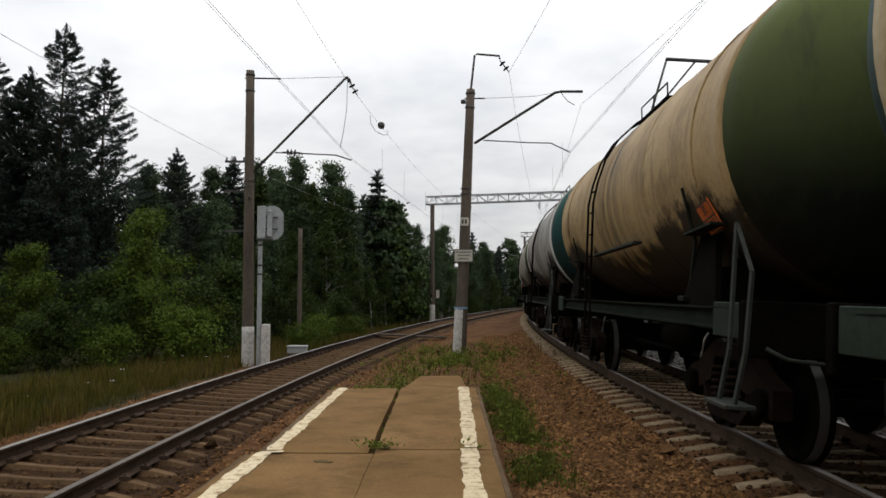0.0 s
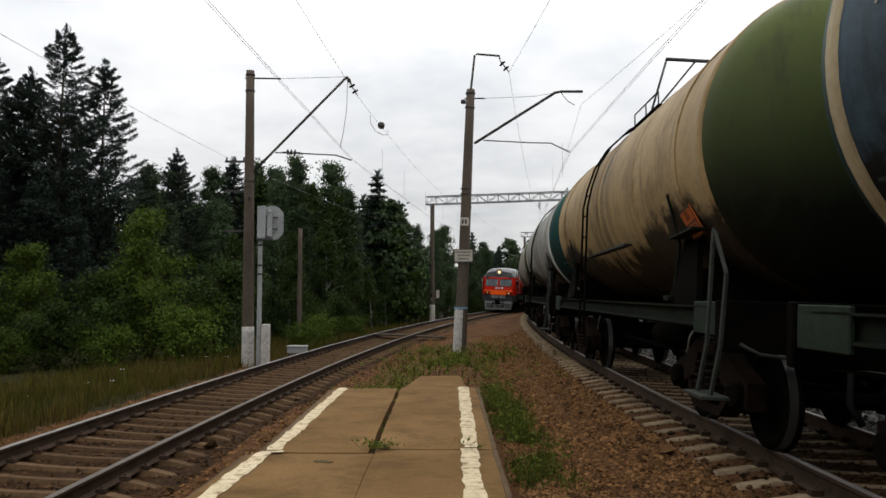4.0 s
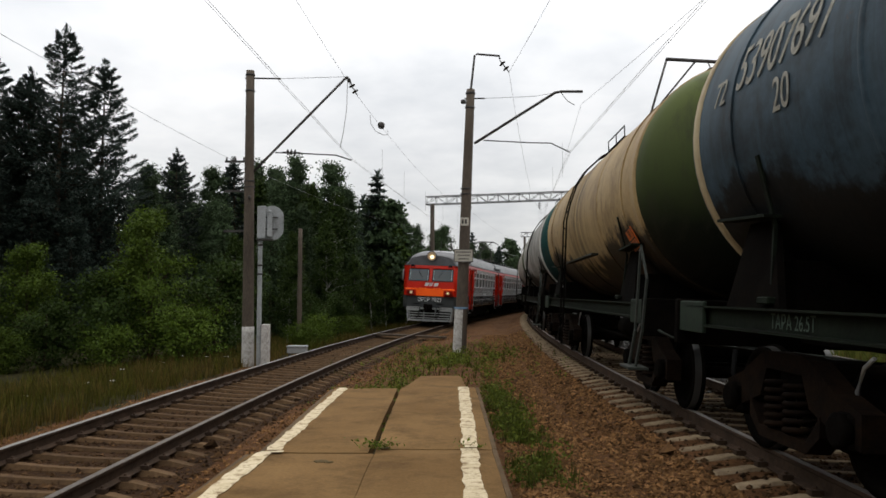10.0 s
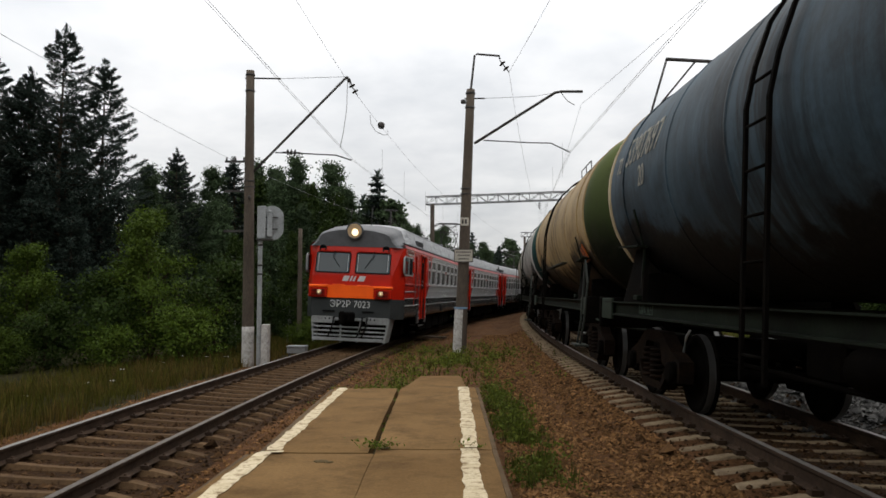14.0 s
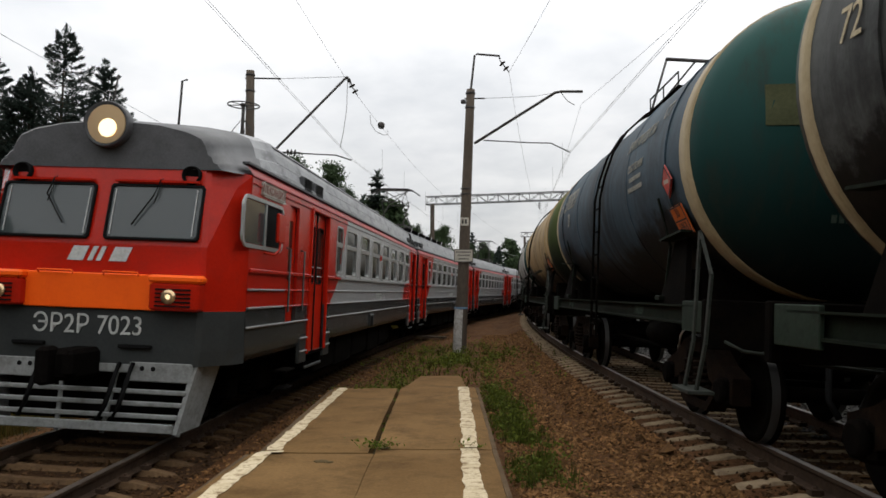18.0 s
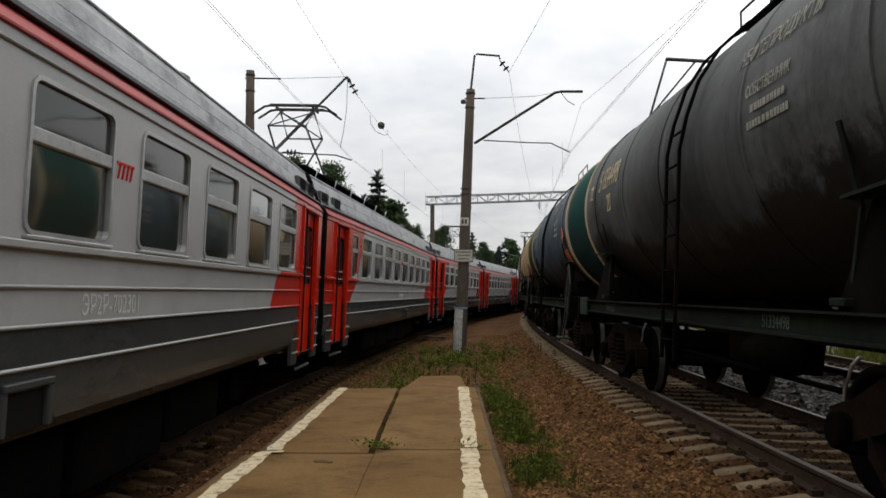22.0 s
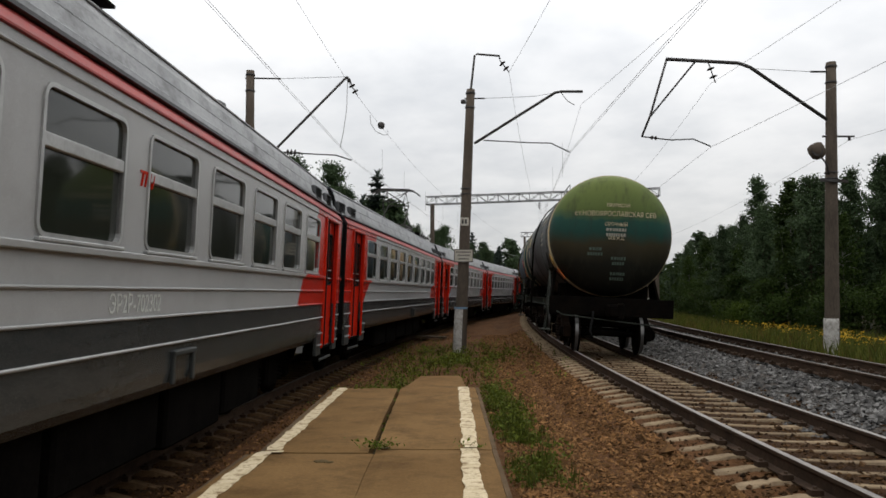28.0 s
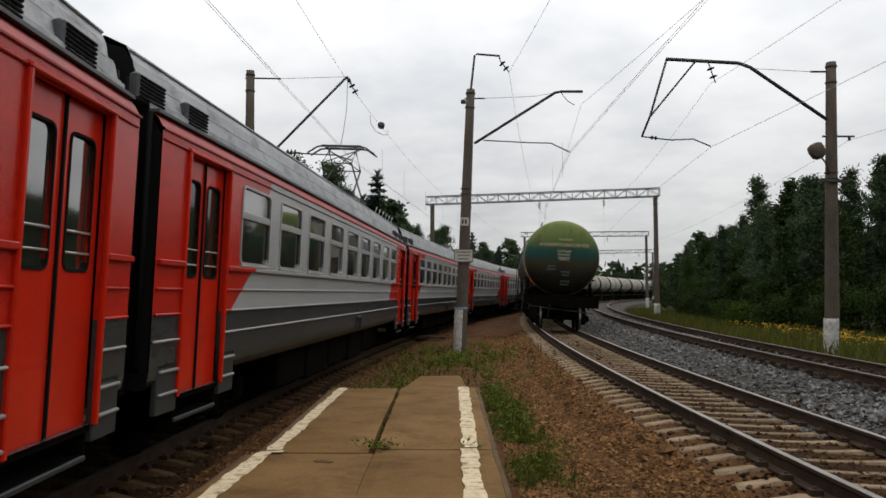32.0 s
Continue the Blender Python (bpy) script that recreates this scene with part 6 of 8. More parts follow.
def emu_car(head=False, motor=False, label=""):
    car = thing("railcar", label, "train car", "cars of the electric train", m=pose(-400, 0, 0))
    y0, y1 = (-9.35, 9.68) if head else ((-9.86, 9.84) if motor else (-9.66, 9.78))
    if head:
        doors = [(-6.20, -4.98), (7.97, 9.20)]
        wins = [(-4.20, -3.70)] + [(-3.28 + 1.60 * k, -2.22 + 1.60 * k) for k in range(7)]
    else:
        doors = [(-9.15, -8.03), (8.02, 9.28)] if motor else [(-9.02, -7.86), (8.02, 9.28)]
        if motor:
            wins = [(-7.52, -6.95)] + [(-6.44 + 1.588 * k, -5.33 + 1.588 * k) for k in range(9)]
        else:
            wins = [(-7.36 + 1.66 * k, -6.24 + 1.66 * k) for k in range(9)]
    paint = M_SIDE_HEAD if head else M_SIDE
    for side in (-1, 1):
        holes = [(a, b, 2.29, 3.22) for a, b in wins] + [(a, b, 0.88, 3.33) for a, b in doors]
        if head:
            holes.append((-7.55, -7.0, 1.45, 3.28))
        ys = sorted({y0, y1, *[v for h in holes for v in h[:2]]})
        bm = bmesh.new()
        wall_grid(bm, ys, [1.18, 1.45, 1.69, 2.29, 3.22, 3.28, 3.33, 3.44], holes, HW * side)
        # turned-in foot of the wall
        segs, cur = [], y0
        for a, b in sorted(doors):
            segs.append((cur, a))
            cur = b
        segs.append((cur, y1))
        for a, b in segs:
            loft(bm, [[(HW * side, yy, 1.18), ((HW - 0.015) * side, yy, 1.08), ((HW - 0.09) * side, yy, 0.99), ((HW - 0.3) * side, yy, 0.95)] for yy in (a, b)], closed=False)
        wall = part("side_wall", bm, paint, car, "silver-grey side with red ends and a dark lower band")
        bm = bmesh.new()
        loft(bm, [[(HW * side, yy, 3.44), ((HW + 0.022) * side, yy, 3.446), ((HW + 0.022) * side, yy, 3.462), ((HW - 0.004) * side, yy, 3.475), ((HW - 0.05) * side, yy, 3.55), ((HW - 0.12) * side, yy, 3.62)] for yy in (y0, y1)], closed=False)
        part("cornice", bm, M_BAND, car, "dull red band under the roof")
        bm = bmesh.new()
        box(bm, (HW - 0.10) * side, (y0 + y1) / 2, 3.61, 0.10, y1 - y0, 0.03)
        part("gutter", bm, M_ROOF_DARK, car, "dark grey rain gutter")
        for z, d, h in ((2.17, 0.05, 0.055), (1.93, 0.03, 0.026), (1.685, 0.03, 0.026), (1.43, 0.03, 0.026), (3.345, 0.026, 0.026)):
            bm = bmesh.new()
            for a, b in segs:
                if b - a > 0.3:
                    soft_box(bm, (HW + d / 2 - 0.004) * side, (a + b) / 2, z, d, b - a - 0.06, h, 0.009)
            part("rib", bm, M_RIB_HEAD if head else M_RIB_CAR, car, "long raised rib")
        for k, (a, b) in enumerate(wins):
            car_window(car, side, a, b)
        for a, b in doors:
            m = (a + b) / 2
            door_leaf(car, side, a, m, 1)
            door_leaf(car, side, m, b, -1)
            door_well(car, side, a, b)
        for yv in (((-9.55, -8.5, 7.9, 9.0) if motor else (-9.6, -8.5, 7.9, 9.0)) if not head else (-6.0, -5.2, 8.5, 9.2)):
            bm = bmesh.new()
            soft_box(bm, 1.535 * side, yv, 3.68, 0.10, 0.56, 0.25, 0.02)
            vent = part("roof_vent", bm, M_ROOF_DARK, car, "dark louvred roof vent")
            bm = bmesh.new()
            for k in range(6):
                box(bm, 1.59 * side, yv, 3.70 + 0.037 * k, 0.025, 0.5, 0.016)
            part("louvres", bm, M_RUBBER, vent)
    # roof
    bm = bmesh.new()
    prof = [(x, z) for x, z in ROOF_PROFILE] + [(-x, z) for x, z in ROOF_PROFILE[-2::-1]]
    yr = [(-7.45 if head else y0)] + [y0 + (y1 - y0) * k / 8 for k in range(2, 8)] + [y1]
    loft(bm, [[(x, yy, z) for x, z in prof] for yy in yr], closed=False)
    part("roof", bm, M_ROOF, car, "dirty silver ribbed roof")
    bm = bmesh.new()
    for side in (-1, 1):
        for x, z in ((1.545, 3.755), (1.465, 3.935), (1.36, 4.2)):
            soft_box(bm, x * side, (yr[0] + y1) / 2, z - 0.012, 0.03, y1 - yr[0], 0.024, 0.006)
    part("roof_ribs", bm, M_ROOF, car, "long roof ribs")
    # floor, ends, interior
    bm = bmesh.new()
    box(bm, 0, (y0 + y1) / 2, 1.16, 3.3, y1 - y0, 0.1)
    part("floor", bm, M_UNDER, car)
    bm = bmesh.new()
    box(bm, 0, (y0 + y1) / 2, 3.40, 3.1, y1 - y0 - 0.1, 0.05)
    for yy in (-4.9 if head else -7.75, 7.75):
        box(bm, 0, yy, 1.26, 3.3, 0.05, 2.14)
    part("interior_lining", bm, M_INSIDE, car, "cream interior lining dimmed in its colour")
    bm = bmesh.new()
    for k in range(7):
        for sx in (-1, 1):
            soft_box(bm, sx * 1.05, -2.3 + 1.55 * k, 1.26, 0.95, 0.5, 1.05, 0.06)
    part("seats", bm, M_SEAT, car, "brown bench seats")
    for yy in ([y1] if head else [y0, y1]):
        s = 1 if yy > 0 else -1
        bm = bmesh.new()
        pts = [(1.72, 1.0), (1.72, 3.40), (1.58, 3.62), (1.40, 4.08), (1.30, 4.22), (0.7, 4.36), (0, 4.39)]
        ring = pts + [(-x, z) for x, z in pts[-2::-1]]
        vs = [bm.verts.new((x, yy - s * 0.01, z)) for x, z in ring]
        bm.faces.new(vs)
        part("end_wall", bm, M_RUBBER, car, "black end wall")
        bm = bmesh.new()
        loft(bm, [[(1.52 * a, yy + s * d, 0.95 + (3.1 * (b + 1) / 2)) for a, b in ((-1, -1), (1, -1), (1, 0.55), (0.75, 1), (-0.75, 1), (-1, 0.55))] for d in (0.0, 0.23)], caps=True)
        part("gangway_bellows", bm, M_RUBBER, car, "dark ribbed gangway bellows")
        bm = bmesh.new()
        rod(bm, [(1.62, yy + s * 0.03, 1.2), (1.62, yy + s * 0.03, 3.6)], 0.03, 6)
        part("end_cable", bm, M_RUBBER, car)
        bm = bmesh.new()
        rod(bm, [(1.45, yy + s * 0.12, 3.9), (1.5, yy + s * 0.16, 3.0), (1.45, yy + s * 0.14, 1.0)], 0.03, 6)
        part("end_cable", bm, M_RUBBER, car)
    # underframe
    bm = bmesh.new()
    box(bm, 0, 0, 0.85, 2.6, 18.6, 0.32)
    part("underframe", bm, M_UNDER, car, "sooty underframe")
    # boxes widened and closed up into a row, added to block light beneath
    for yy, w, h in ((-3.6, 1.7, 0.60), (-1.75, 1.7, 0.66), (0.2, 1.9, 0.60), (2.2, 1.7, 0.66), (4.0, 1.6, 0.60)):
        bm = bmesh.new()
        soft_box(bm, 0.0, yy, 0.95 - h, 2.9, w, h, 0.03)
        part("equipment_box", bm, M_UNDER, car, "sooty equipment box, also there to block light under the floor")
    bogie(car, -6.65)
    bogie(car, 6.65)
    for side in (1,):
        bm = bmesh.new()
        yb = 0.05 if head else 0.9
        soft_box(bm, (HW + 0.02) * side, yb, 1.32, 0.05, 0.56, 0.05, 0.008)
        for a in (-0.25, 0.25):
            soft_box(bm, (HW + 0.015) * side, yb + a, 1.06, 0.04, 0.06, 0.3, 0.008)
        if head:
            part("socket_hood", bm, M_DARKGREY, car, "grey hood of a side socket")
            bm = bmesh.new()
            box(bm, HW * side, yb, 1.06, 0.012, 0.42, 0.24)
            part("socket", bm, M_RUBBER, car)
        else:
            part("side_bracket", bm, M_DARKGREY, car)
    for yy in (-1.0, 4.0) if head else (3.5,):
        bm = bmesh.new()
        disc(bm, (1.0, yy, 4.30), (0, 0, 1), ((0, 0.16), (0.10, 0.16), (0.14, 0.1)), 12)
        part("roof_ventilator", bm, M_ROOF_DARK, car)
    return car


def pantograph(car, y, duct=(-9.5, 0.3)):
    """A folding two-arm collector, raised, on insulators, and the long dark duct behind it."""
    bm = bmesh.new()
    zt = 6.36
    for sx in (-1, 1):
        rod(bm, [(sx * 0.55, y - 0.9, 4.75), (sx * 0.45, y + 0.75, 5.75), (sx * 0.42, y, zt - 0.1)], 0.026, 6)
        rod(bm, [(sx * 0.55, y + 0.9, 4.75), (sx * 0.45, y - 0.75, 5.75), (sx * 0.42, y, zt - 0.1)], 0.026, 6)
        rod(bm, [(sx * 0.45, y + 0.75, 5.75), (-sx * 0.42, y, zt - 0.1)], 0.016, 5)
        rod(bm, [(sx * 0.45, y - 0.75, 5.75), (-sx * 0.42, y, zt - 0.1)], 0.016, 5)
        beam(bm, (sx * 0.6, y - 1.0, 4.75), (sx * 0.6, y + 1.0, 4.75), 0.06, 0.06)
    for dy in (-0.9, 0.9):
        beam(bm, (-0.6, y + dy, 4.75), (0.6, y + dy, 4.75), 0.06, 0.06)
    for dy in (-0.75, 0.75):
        rod(bm, [(-0.47, y + dy, 5.75), (0.47, y + dy, 5.75)], 0.02, 6)
    pan = part("pantograph", bm, M_STEEL, car, "raised dark steel pantograph")
    bm = bmesh.new()
    for dy in (-0.22, 0.22):
        rod(bm, [(-1.05, y + dy, zt - 0.22), (-0.75, y + dy, zt - 0.02), (-0.62, y + dy, zt), (0.62, y + dy, zt), (0.75, y + dy, zt - 0.02), (1.05, y + dy, zt - 0.22)], 0.028, 6)
        beam(bm, (-0.62, y + dy, zt + 0.03), (0.62, y + dy, zt + 0.03), 0.05, 0.03)
    for sx in (-0.45, 0.45):
        beam(bm, (sx, y - 0.25, zt - 0.05), (sx, y + 0.25, zt - 0.05), 0.04, 0.05)
    part("collector_head", bm, M_STEEL, pan, "collector shoes with bent horns")
    for sx in (-0.6, 0.6):
        for dy in (-0.8, 0.8):
            bm = bmesh.new()
            insulator(bm, (sx, y + dy, 4.38), (sx, y + dy, 4.74), 3, 0.1)
            part("insulator", bm, M_INSUL, pan)
    bm = bmesh.new()
    mid, span = (duct[0] + duct[1]) / 2, duct[1] - duct[0]
    soft_box(bm, 0.80, mid, 4.36, 0.2, span - 0.2, 0.09, 0.02)
    box(bm, 0.92, mid, 4.45, 0.5, span, 0.03)
    part("roof_duct", bm, M_UNDER, car, "long dark roof walkway")
    bm = bmesh.new()
    for k in range(6):
        y2 = duct[0] + span * (k + 0.3) / 6
        rod(bm, [(1.2, y2, 4.26), (1.26, y2, 4.48)], 0.018, 5)
    part("walkway_posts", bm, M_ALU, car)


def cab(car):
    """The driver's end: a raked front with two windows, orange band, lamps, coupler and slatted pilot."""
    yf = -10.02
    # outline of the front at several heights: half width of the flat face, its y, the corner's half width and y
    rows = ((0.98, 1.40, yf, 1.60, -9.62), (1.18, 1.42, yf, 1.62, -9.62), (1.66, 1.43, yf, 1.63, -9.62), (2.10, 1.43, yf, 1.63, -9.62), (2.45, 1.42, yf + 0.03, 1.62, -9.60), (3.25, 1.36, yf + 0.20, 1.60, -9.54), (3.46, 1.34, yf + 0.24, 1.58, -9.52))

    def skin(name, i0, i1, mat, label):
        bm = bmesh.new()
        loft(bm, [[(-HW, -9.33, z), (-c, cy, z), (-a, fy + 0.04, z), (-a + 0.06, fy, z), (a - 0.06, fy, z), (a, fy + 0.04, z), (c, cy, z), (HW, -9.33, z)] for z, a, fy, c, cy in rows[i0:i1 + 1]], closed=False, smooth=False)
        return part(name, bm, mat, car, label)
    skin("cab_apron", 0, 2, M_DARKGREY, "dark grey lower front")
    skin("cab_front", 2, 6, M_RED, "raked red cab front")
    # the front roof dome
    bm = bmesh.new()
    rings = []
    for yy, k, up in ((-9.80, 0.90, 0.62), (-9.72, 0.94, 0.65), (-9.5, 0.965, 0.70), (-9.2, 0.98, 0.76), (-8.4, 0.995, 0.90), (-7.43, 1.0, 1.008)):
        ring = []
        for x, z in [(1.66, 3.44), *ROOF_PROFILE]:
            arch = 0.10 * (1.0 - up) / 0.26 * (x / 1.6) ** 2
            ring.append((x * (k if z > 3.5 or yy < -9.5 else 1.0) + 0.004, yy, 3.44 + (z - 3.44) * up - arch * min(1.0, (z - 3.44) / 0.4)))
        rings.append(ring + [(-x, y2, z) for x, y2, z in ring[-2::-1]])
    loft(bm, rings[:5], closed=False, smooth=True)
    bm.faces.new([bm.verts.new(p) for p in rings[0]])
    part("cab_fascia", bm, M_ROOF_DARK, car, "dark grey arched fascia over the cab")
    bm = bmesh.new()
    loft(bm, rings[4:], closed=False)
    part("cab_roof", bm, M_ROOF, car, "silver cab roof")
    rake = Matrix.Rotation(-math.atan2(0.17, 0.8), 4, "X")
    for sx in (-1, 1):
        bm = bmesh.new()
        ring = lambda k, off: [(sx * 0.71 + a * (0.585 + k), off, b * (0.335 + k)) for a, b in ((-1, -0.9), (-0.95, -1), (0.95, -1), (1, -0.9), (1, 0.9), (0.95, 1), (-0.95, 1), (-1, 0.9))]
        loft(bm, [ring(0.03, 0.0), ring(0.03, -0.03), ring(0.0, -0.035), ring(0.0, 0.01)])
        m = Matrix.Translation((0, yf + 0.105, 2.87)) @ rake
        win = part("windscreen", bm, M_RUBBER, car, "windscreen in a black rubber frame", m)
        bm = bmesh.new()
        bm.faces.new([bm.verts.new(p) for p in ring(0.0, -0.012)])
        part("pane", bm, M_CABGLASS, win, "grey reflecting windscreen glass")
        bm = bmesh.new()
        for a in (-0.53, 0.53):
            beam(bm, (sx * 0.70 + a, -0.02, -0.3), (sx * 0.70 + a, -0.02, 0.3), 0.012, 0.012)
        part("light_strip", bm, M_ALU, win)
        bm = bmesh.new()
        rod(bm, [(sx * 0.70 + 0.05, -0.06, 0.42), (sx * 0.70 - 0.02, -0.055, 0.2), (sx * 0.70 - 0.25 * sx, -0.05, -0.18)], 0.010, 5)
        rod(bm, [(sx * 0.70 + 0.07, -0.05, 0.44), (sx * 0.70 + 0.0, -0.05, 0.1)], 0.006, 5)
        part("wiper", bm, M_RUBBER, win, "thin windscreen wiper")
        bm = bmesh.new()
        box(bm, sx * 0.70, yf + 0.16, 3.255, 1.1, 0.06, 0.03)
        part("eyebrow", bm, M_RED, car)
        bm = bmesh.new()
        disc(bm, (sx * 1.12, yf + 0.24, 3.36), (0, -1, 0), ((-0.05, 0.12), (0.06, 0.125), (0.11, 0.11), (0.02, 0.09)), 16)
        part("horn", bm, M_RUBBER, car, "black horn opening")
        # lamp boxes at the ends of the orange band
        bm = bmesh.new()
        soft_box(bm, sx * 1.13, yf - 0.07, 1.66, 0.62, 0.22, 0.34, 0.03)
        lb = part("lamp_box", bm, M_RED, car, "red lamp box")
        bm = bmesh.new()
        soft_box(bm, sx * 1.13, yf - 0.07, 1.995, 0.66, 0.25, 0.10, 0.03)
        part("box_lid", bm, M_ORANGE, lb, "orange lid")
        bm = bmesh.new()
        for k in range(5):
            box(bm, sx * 1.13, yf - 0.19, 1.71 + 0.05 * k, 0.44, 0.02, 0.018)
        part("grille", bm, M_RUBBER, lb, "dark lamp grille")
        bm = bmesh.new()
        disc(bm, (sx * 1.08, yf - 0.17, 1.83), (0, -1, 0), ((0, 0.085), (0.035, 0.09), (0.04, 0.05)), 16)
        part("buffer_lamp", bm, M_CHROME, lb, "small round lamp")
        bm = bmesh.new()
        disc(bm, (sx * 1.08, yf - 0.20, 1.83), (0, -1, 0), ((0, 0.04), (0.012, 0.03)), 12)
        part("bulb", bm, plain("warm_bulb", (1.0, 0.75, 0.4), 0.3, 0, 1.0 if sx > 0 else 0.5), lb)
    bm = bmesh.new()
    soft_box(bm, 0, yf - 0.02, 1.65, 1.70, 0.06, 0.44, 0.012)
    part("warning_panel", bm, M_ORANGE, car, "bright fluorescent orange panel")
    for a in (-0.42, 0.42):
        bm = bmesh.new()
        rod(bm, [(a - 0.22, yf - 0.09, 2.07), (a - 0.22, yf - 0.12, 2.11), (a + 0.22, yf - 0.12, 2.11), (a + 0.22, yf - 0.09, 2.07)], 0.012, 6)
        part("step_handle", bm, M_ORANGE, car)
    bm = bmesh.new()
    disc(bm, (0, -9.78, 3.98), (0, -1, 0), ((-0.3, 0.2), (0.0, 0.29), (0.14, 0.30), (0.18, 0.285), (0.12, 0.25)), 24)
    hl = part("headlamp", bm, M_ROOF_DARK, car, "round headlamp in a dark ring")
    bm = bmesh.new()
    disc(bm, (0, -9.90, 3.98), (0, -1, 0), ((0, 0.255), (0.02, 0.25)), 24)
    part("reflector", bm, M_CHROME, hl, "amber mirror reflector")
    bm = bmesh.new()
    disc(bm, (0.02, -9.925, 3.93), (0, -1, 0), ((0, 0.12), (0.012, 0.11)), 20)
    part("bulb", bm, M_LAMP, hl, "glowing lamp")
    # white mark of the railway, as plain strokes
    bm = bmesh.new()
    for a, b, w in ((-0.34, 2.30, 0.20), (-0.08, 2.27, 0.06), (0.03, 2.27, 0.06), (0.20, 2.30, 0.22)):
        base = [(a, 2.24), (a + w, 2.24), (a + w + 0.07, 2.42), (a + 0.07, 2.42)]
        loft(bm, [[(x, yf - off + 0.02 + max(0, z - 2.1) * 0.09, z) for x, z in base] for off in (0.0, 0.035)], caps=True)
    part("railway_mark", bm, M_LETTER, car, "pale angular strokes of a painted mark")
    me = lettering("ЭР2Р 7023", 0.33, M_LETTER, 0.004, 0.91)
    part("unit_number", me, None, car, "pale painted unit number", Matrix.Translation((-0.02, yf - 0.006, 1.44)) @ Matrix.Rotation(radians(90), 4, "X"))
    for a in (-0.75, 0.62):
        bm = bmesh.new()
        soft_box(bm, a, yf - 0.03, 1.18, 0.42, 0.06, 0.05, 0.01)
        part("front_step", bm, M_RUBBER, car)
    # coupler and hoses
    bm = bmesh.new()
    soft_box(bm, 0, yf - 0.25, 0.82, 0.34, 0.7, 0.36, 0.05)
    soft_box(bm, -0.12, yf - 0.62, 0.78, 0.16, 0.3, 0.44, 0.04)
    soft_box(bm, 0.14, yf - 0.58, 0.88, 0.14, 0.22, 0.3, 0.04)
    part("coupler", bm, M_UNDER, car, "black automatic coupler")
    for a in (-0.55, 0.45, 0.62):
        bm = bmesh.new()
        rod(bm, [(a, yf - 0.05, 1.0), (a + 0.02, yf - 0.22, 0.8), (a - 0.05, yf - 0.26, 0.5), (a - 0.16, yf - 0.2, 0.34)], 0.03, 6)
        part("hose", bm, M_RUBBER, car, "hanging black air hose")
    # pilot
    bm = bmesh.new()
    for z, w, dy in ((0.88, 2.70, 0.0), (0.64, 2.62, -0.07), (0.50, 2.56, -0.11), (0.36, 2.50, -0.15), (0.20, 2.44, -0.19)):
        soft_box(bm, 0, yf + 0.02 + dy, z, w, 0.05, 0.055 if 0.2 < z < 0.8 else 0.11, 0.01)
    part("pilot_slats", bm, M_PILOT, car, "grimy white pilot slats")
    bm = bmesh.new()
    for sx in (-1, 1):
        loft(bm, [[(sx * (1.34 - 0.13 * k), yf + 0.03 - 0.2 * k, 0.99 - 0.80 * k), (sx * (1.39 - 0.13 * k), yf + 0.05 - 0.2 * k, 0.99 - 0.80 * k), (sx * (1.42 - 0.13 * k), yf + 0.75 - 0.3 * k, 0.99 - 0.80 * k), (sx * (1.37 - 0.13 * k), yf + 0.75 - 0.3 * k, 0.99 - 0.80 * k)] for k in (0, 1)], caps=True)
        soft_box(bm, sx * 0.95, yf + 0.02, 0.78, 0.80, 0.06, 0.24, 0.012)
        for a in (0.35, 1.3):
            beam(bm, (sx * a, yf + 0.10, 0.9), (sx * (a - 0.06), yf - 0.08, 0.15), 0.03, 0.05)
    part("pilot_frame", bm, M_PILOT, car, "grimy white slanted pilot frame")
    # black discs stand for the darkness of the plate's holes
    bm = bmesh.new()
    for sx in (-1, 1):
        for a in (0.72, 0.86):
            disc(bm, (sx * a, yf - 0.012, 0.94), (0, -1, 0), ((0, 0.03), (0.006, 0.03)), 10)
    part("pilot_holes", bm, M_RUBBER, car)
    # added black box: stands for the dark behind the slats, hides lit ground
    bm = bmesh.new()
    soft_box(bm, 0, yf + 0.62, 0.22, 2.5, 0.5, 0.76, 0.04)
    part("pilot_backing", bm, M_UNDER, car, "black backing box that darkens the gaps of the pilot")
    # side of the cab
    for side in (-1, 1):
        x = HW * side
        bm = bmesh.new()
        window_ring(bm, -9.62, -7.98, 2.55, 3.14, x, 0.05, 0.025, 0.09)
        win = part("cab_side_window", bm, M_ALU, car, "rounded aluminium cab window frame")
        bm = bmesh.new()
        box(bm, x + side * 0.006, -8.75, 2.55, 0.03, 0.05, 0.59)
        part("mullion", bm, M_ALU, win)
        bm = bmesh.new()
        pane(bm, -9.6, -8.76, 2.56, 3.13, x + side * 0.008)
        part("pane", bm, M_CABGLASS, win, "pale reflecting cab glass")
        # black sheet stands for the dark inside behind the open half
        bm = bmesh.new()
        box(bm, x + side * 0.003, -8.37, 2.56, 0.012, 0.72, 0.57)
        part("opening", bm, M_RUBBER, win, "black sheet for the dark of the open half")
        if side > 0:
            bm = bmesh.new()
            soft_box(bm, x + side * 0.14, -8.45, 2.62, 0.05, 0.34, 0.42, 0.02)
            mir = part("mirror", bm, M_RED, car, "red-backed side mirror")
            bm = bmesh.new()
            rod(bm, [(x, -8.75, 2.46), (x + side * 0.14, -8.7, 2.44), (x + side * 0.15, -8.5, 2.52), (x + side * 0.15, -8.45, 2.9)], 0.02, 6)
            part("mirror_arm", bm, M_RED, mir)
        bm = bmesh.new()
        soft_box(bm, x + side * 0.012, -8.45, 3.235, 0.03, 1.06, 0.2, 0.03)
        dest = part("destination_plate", bm, M_PLATE, car, "grey destination plate")
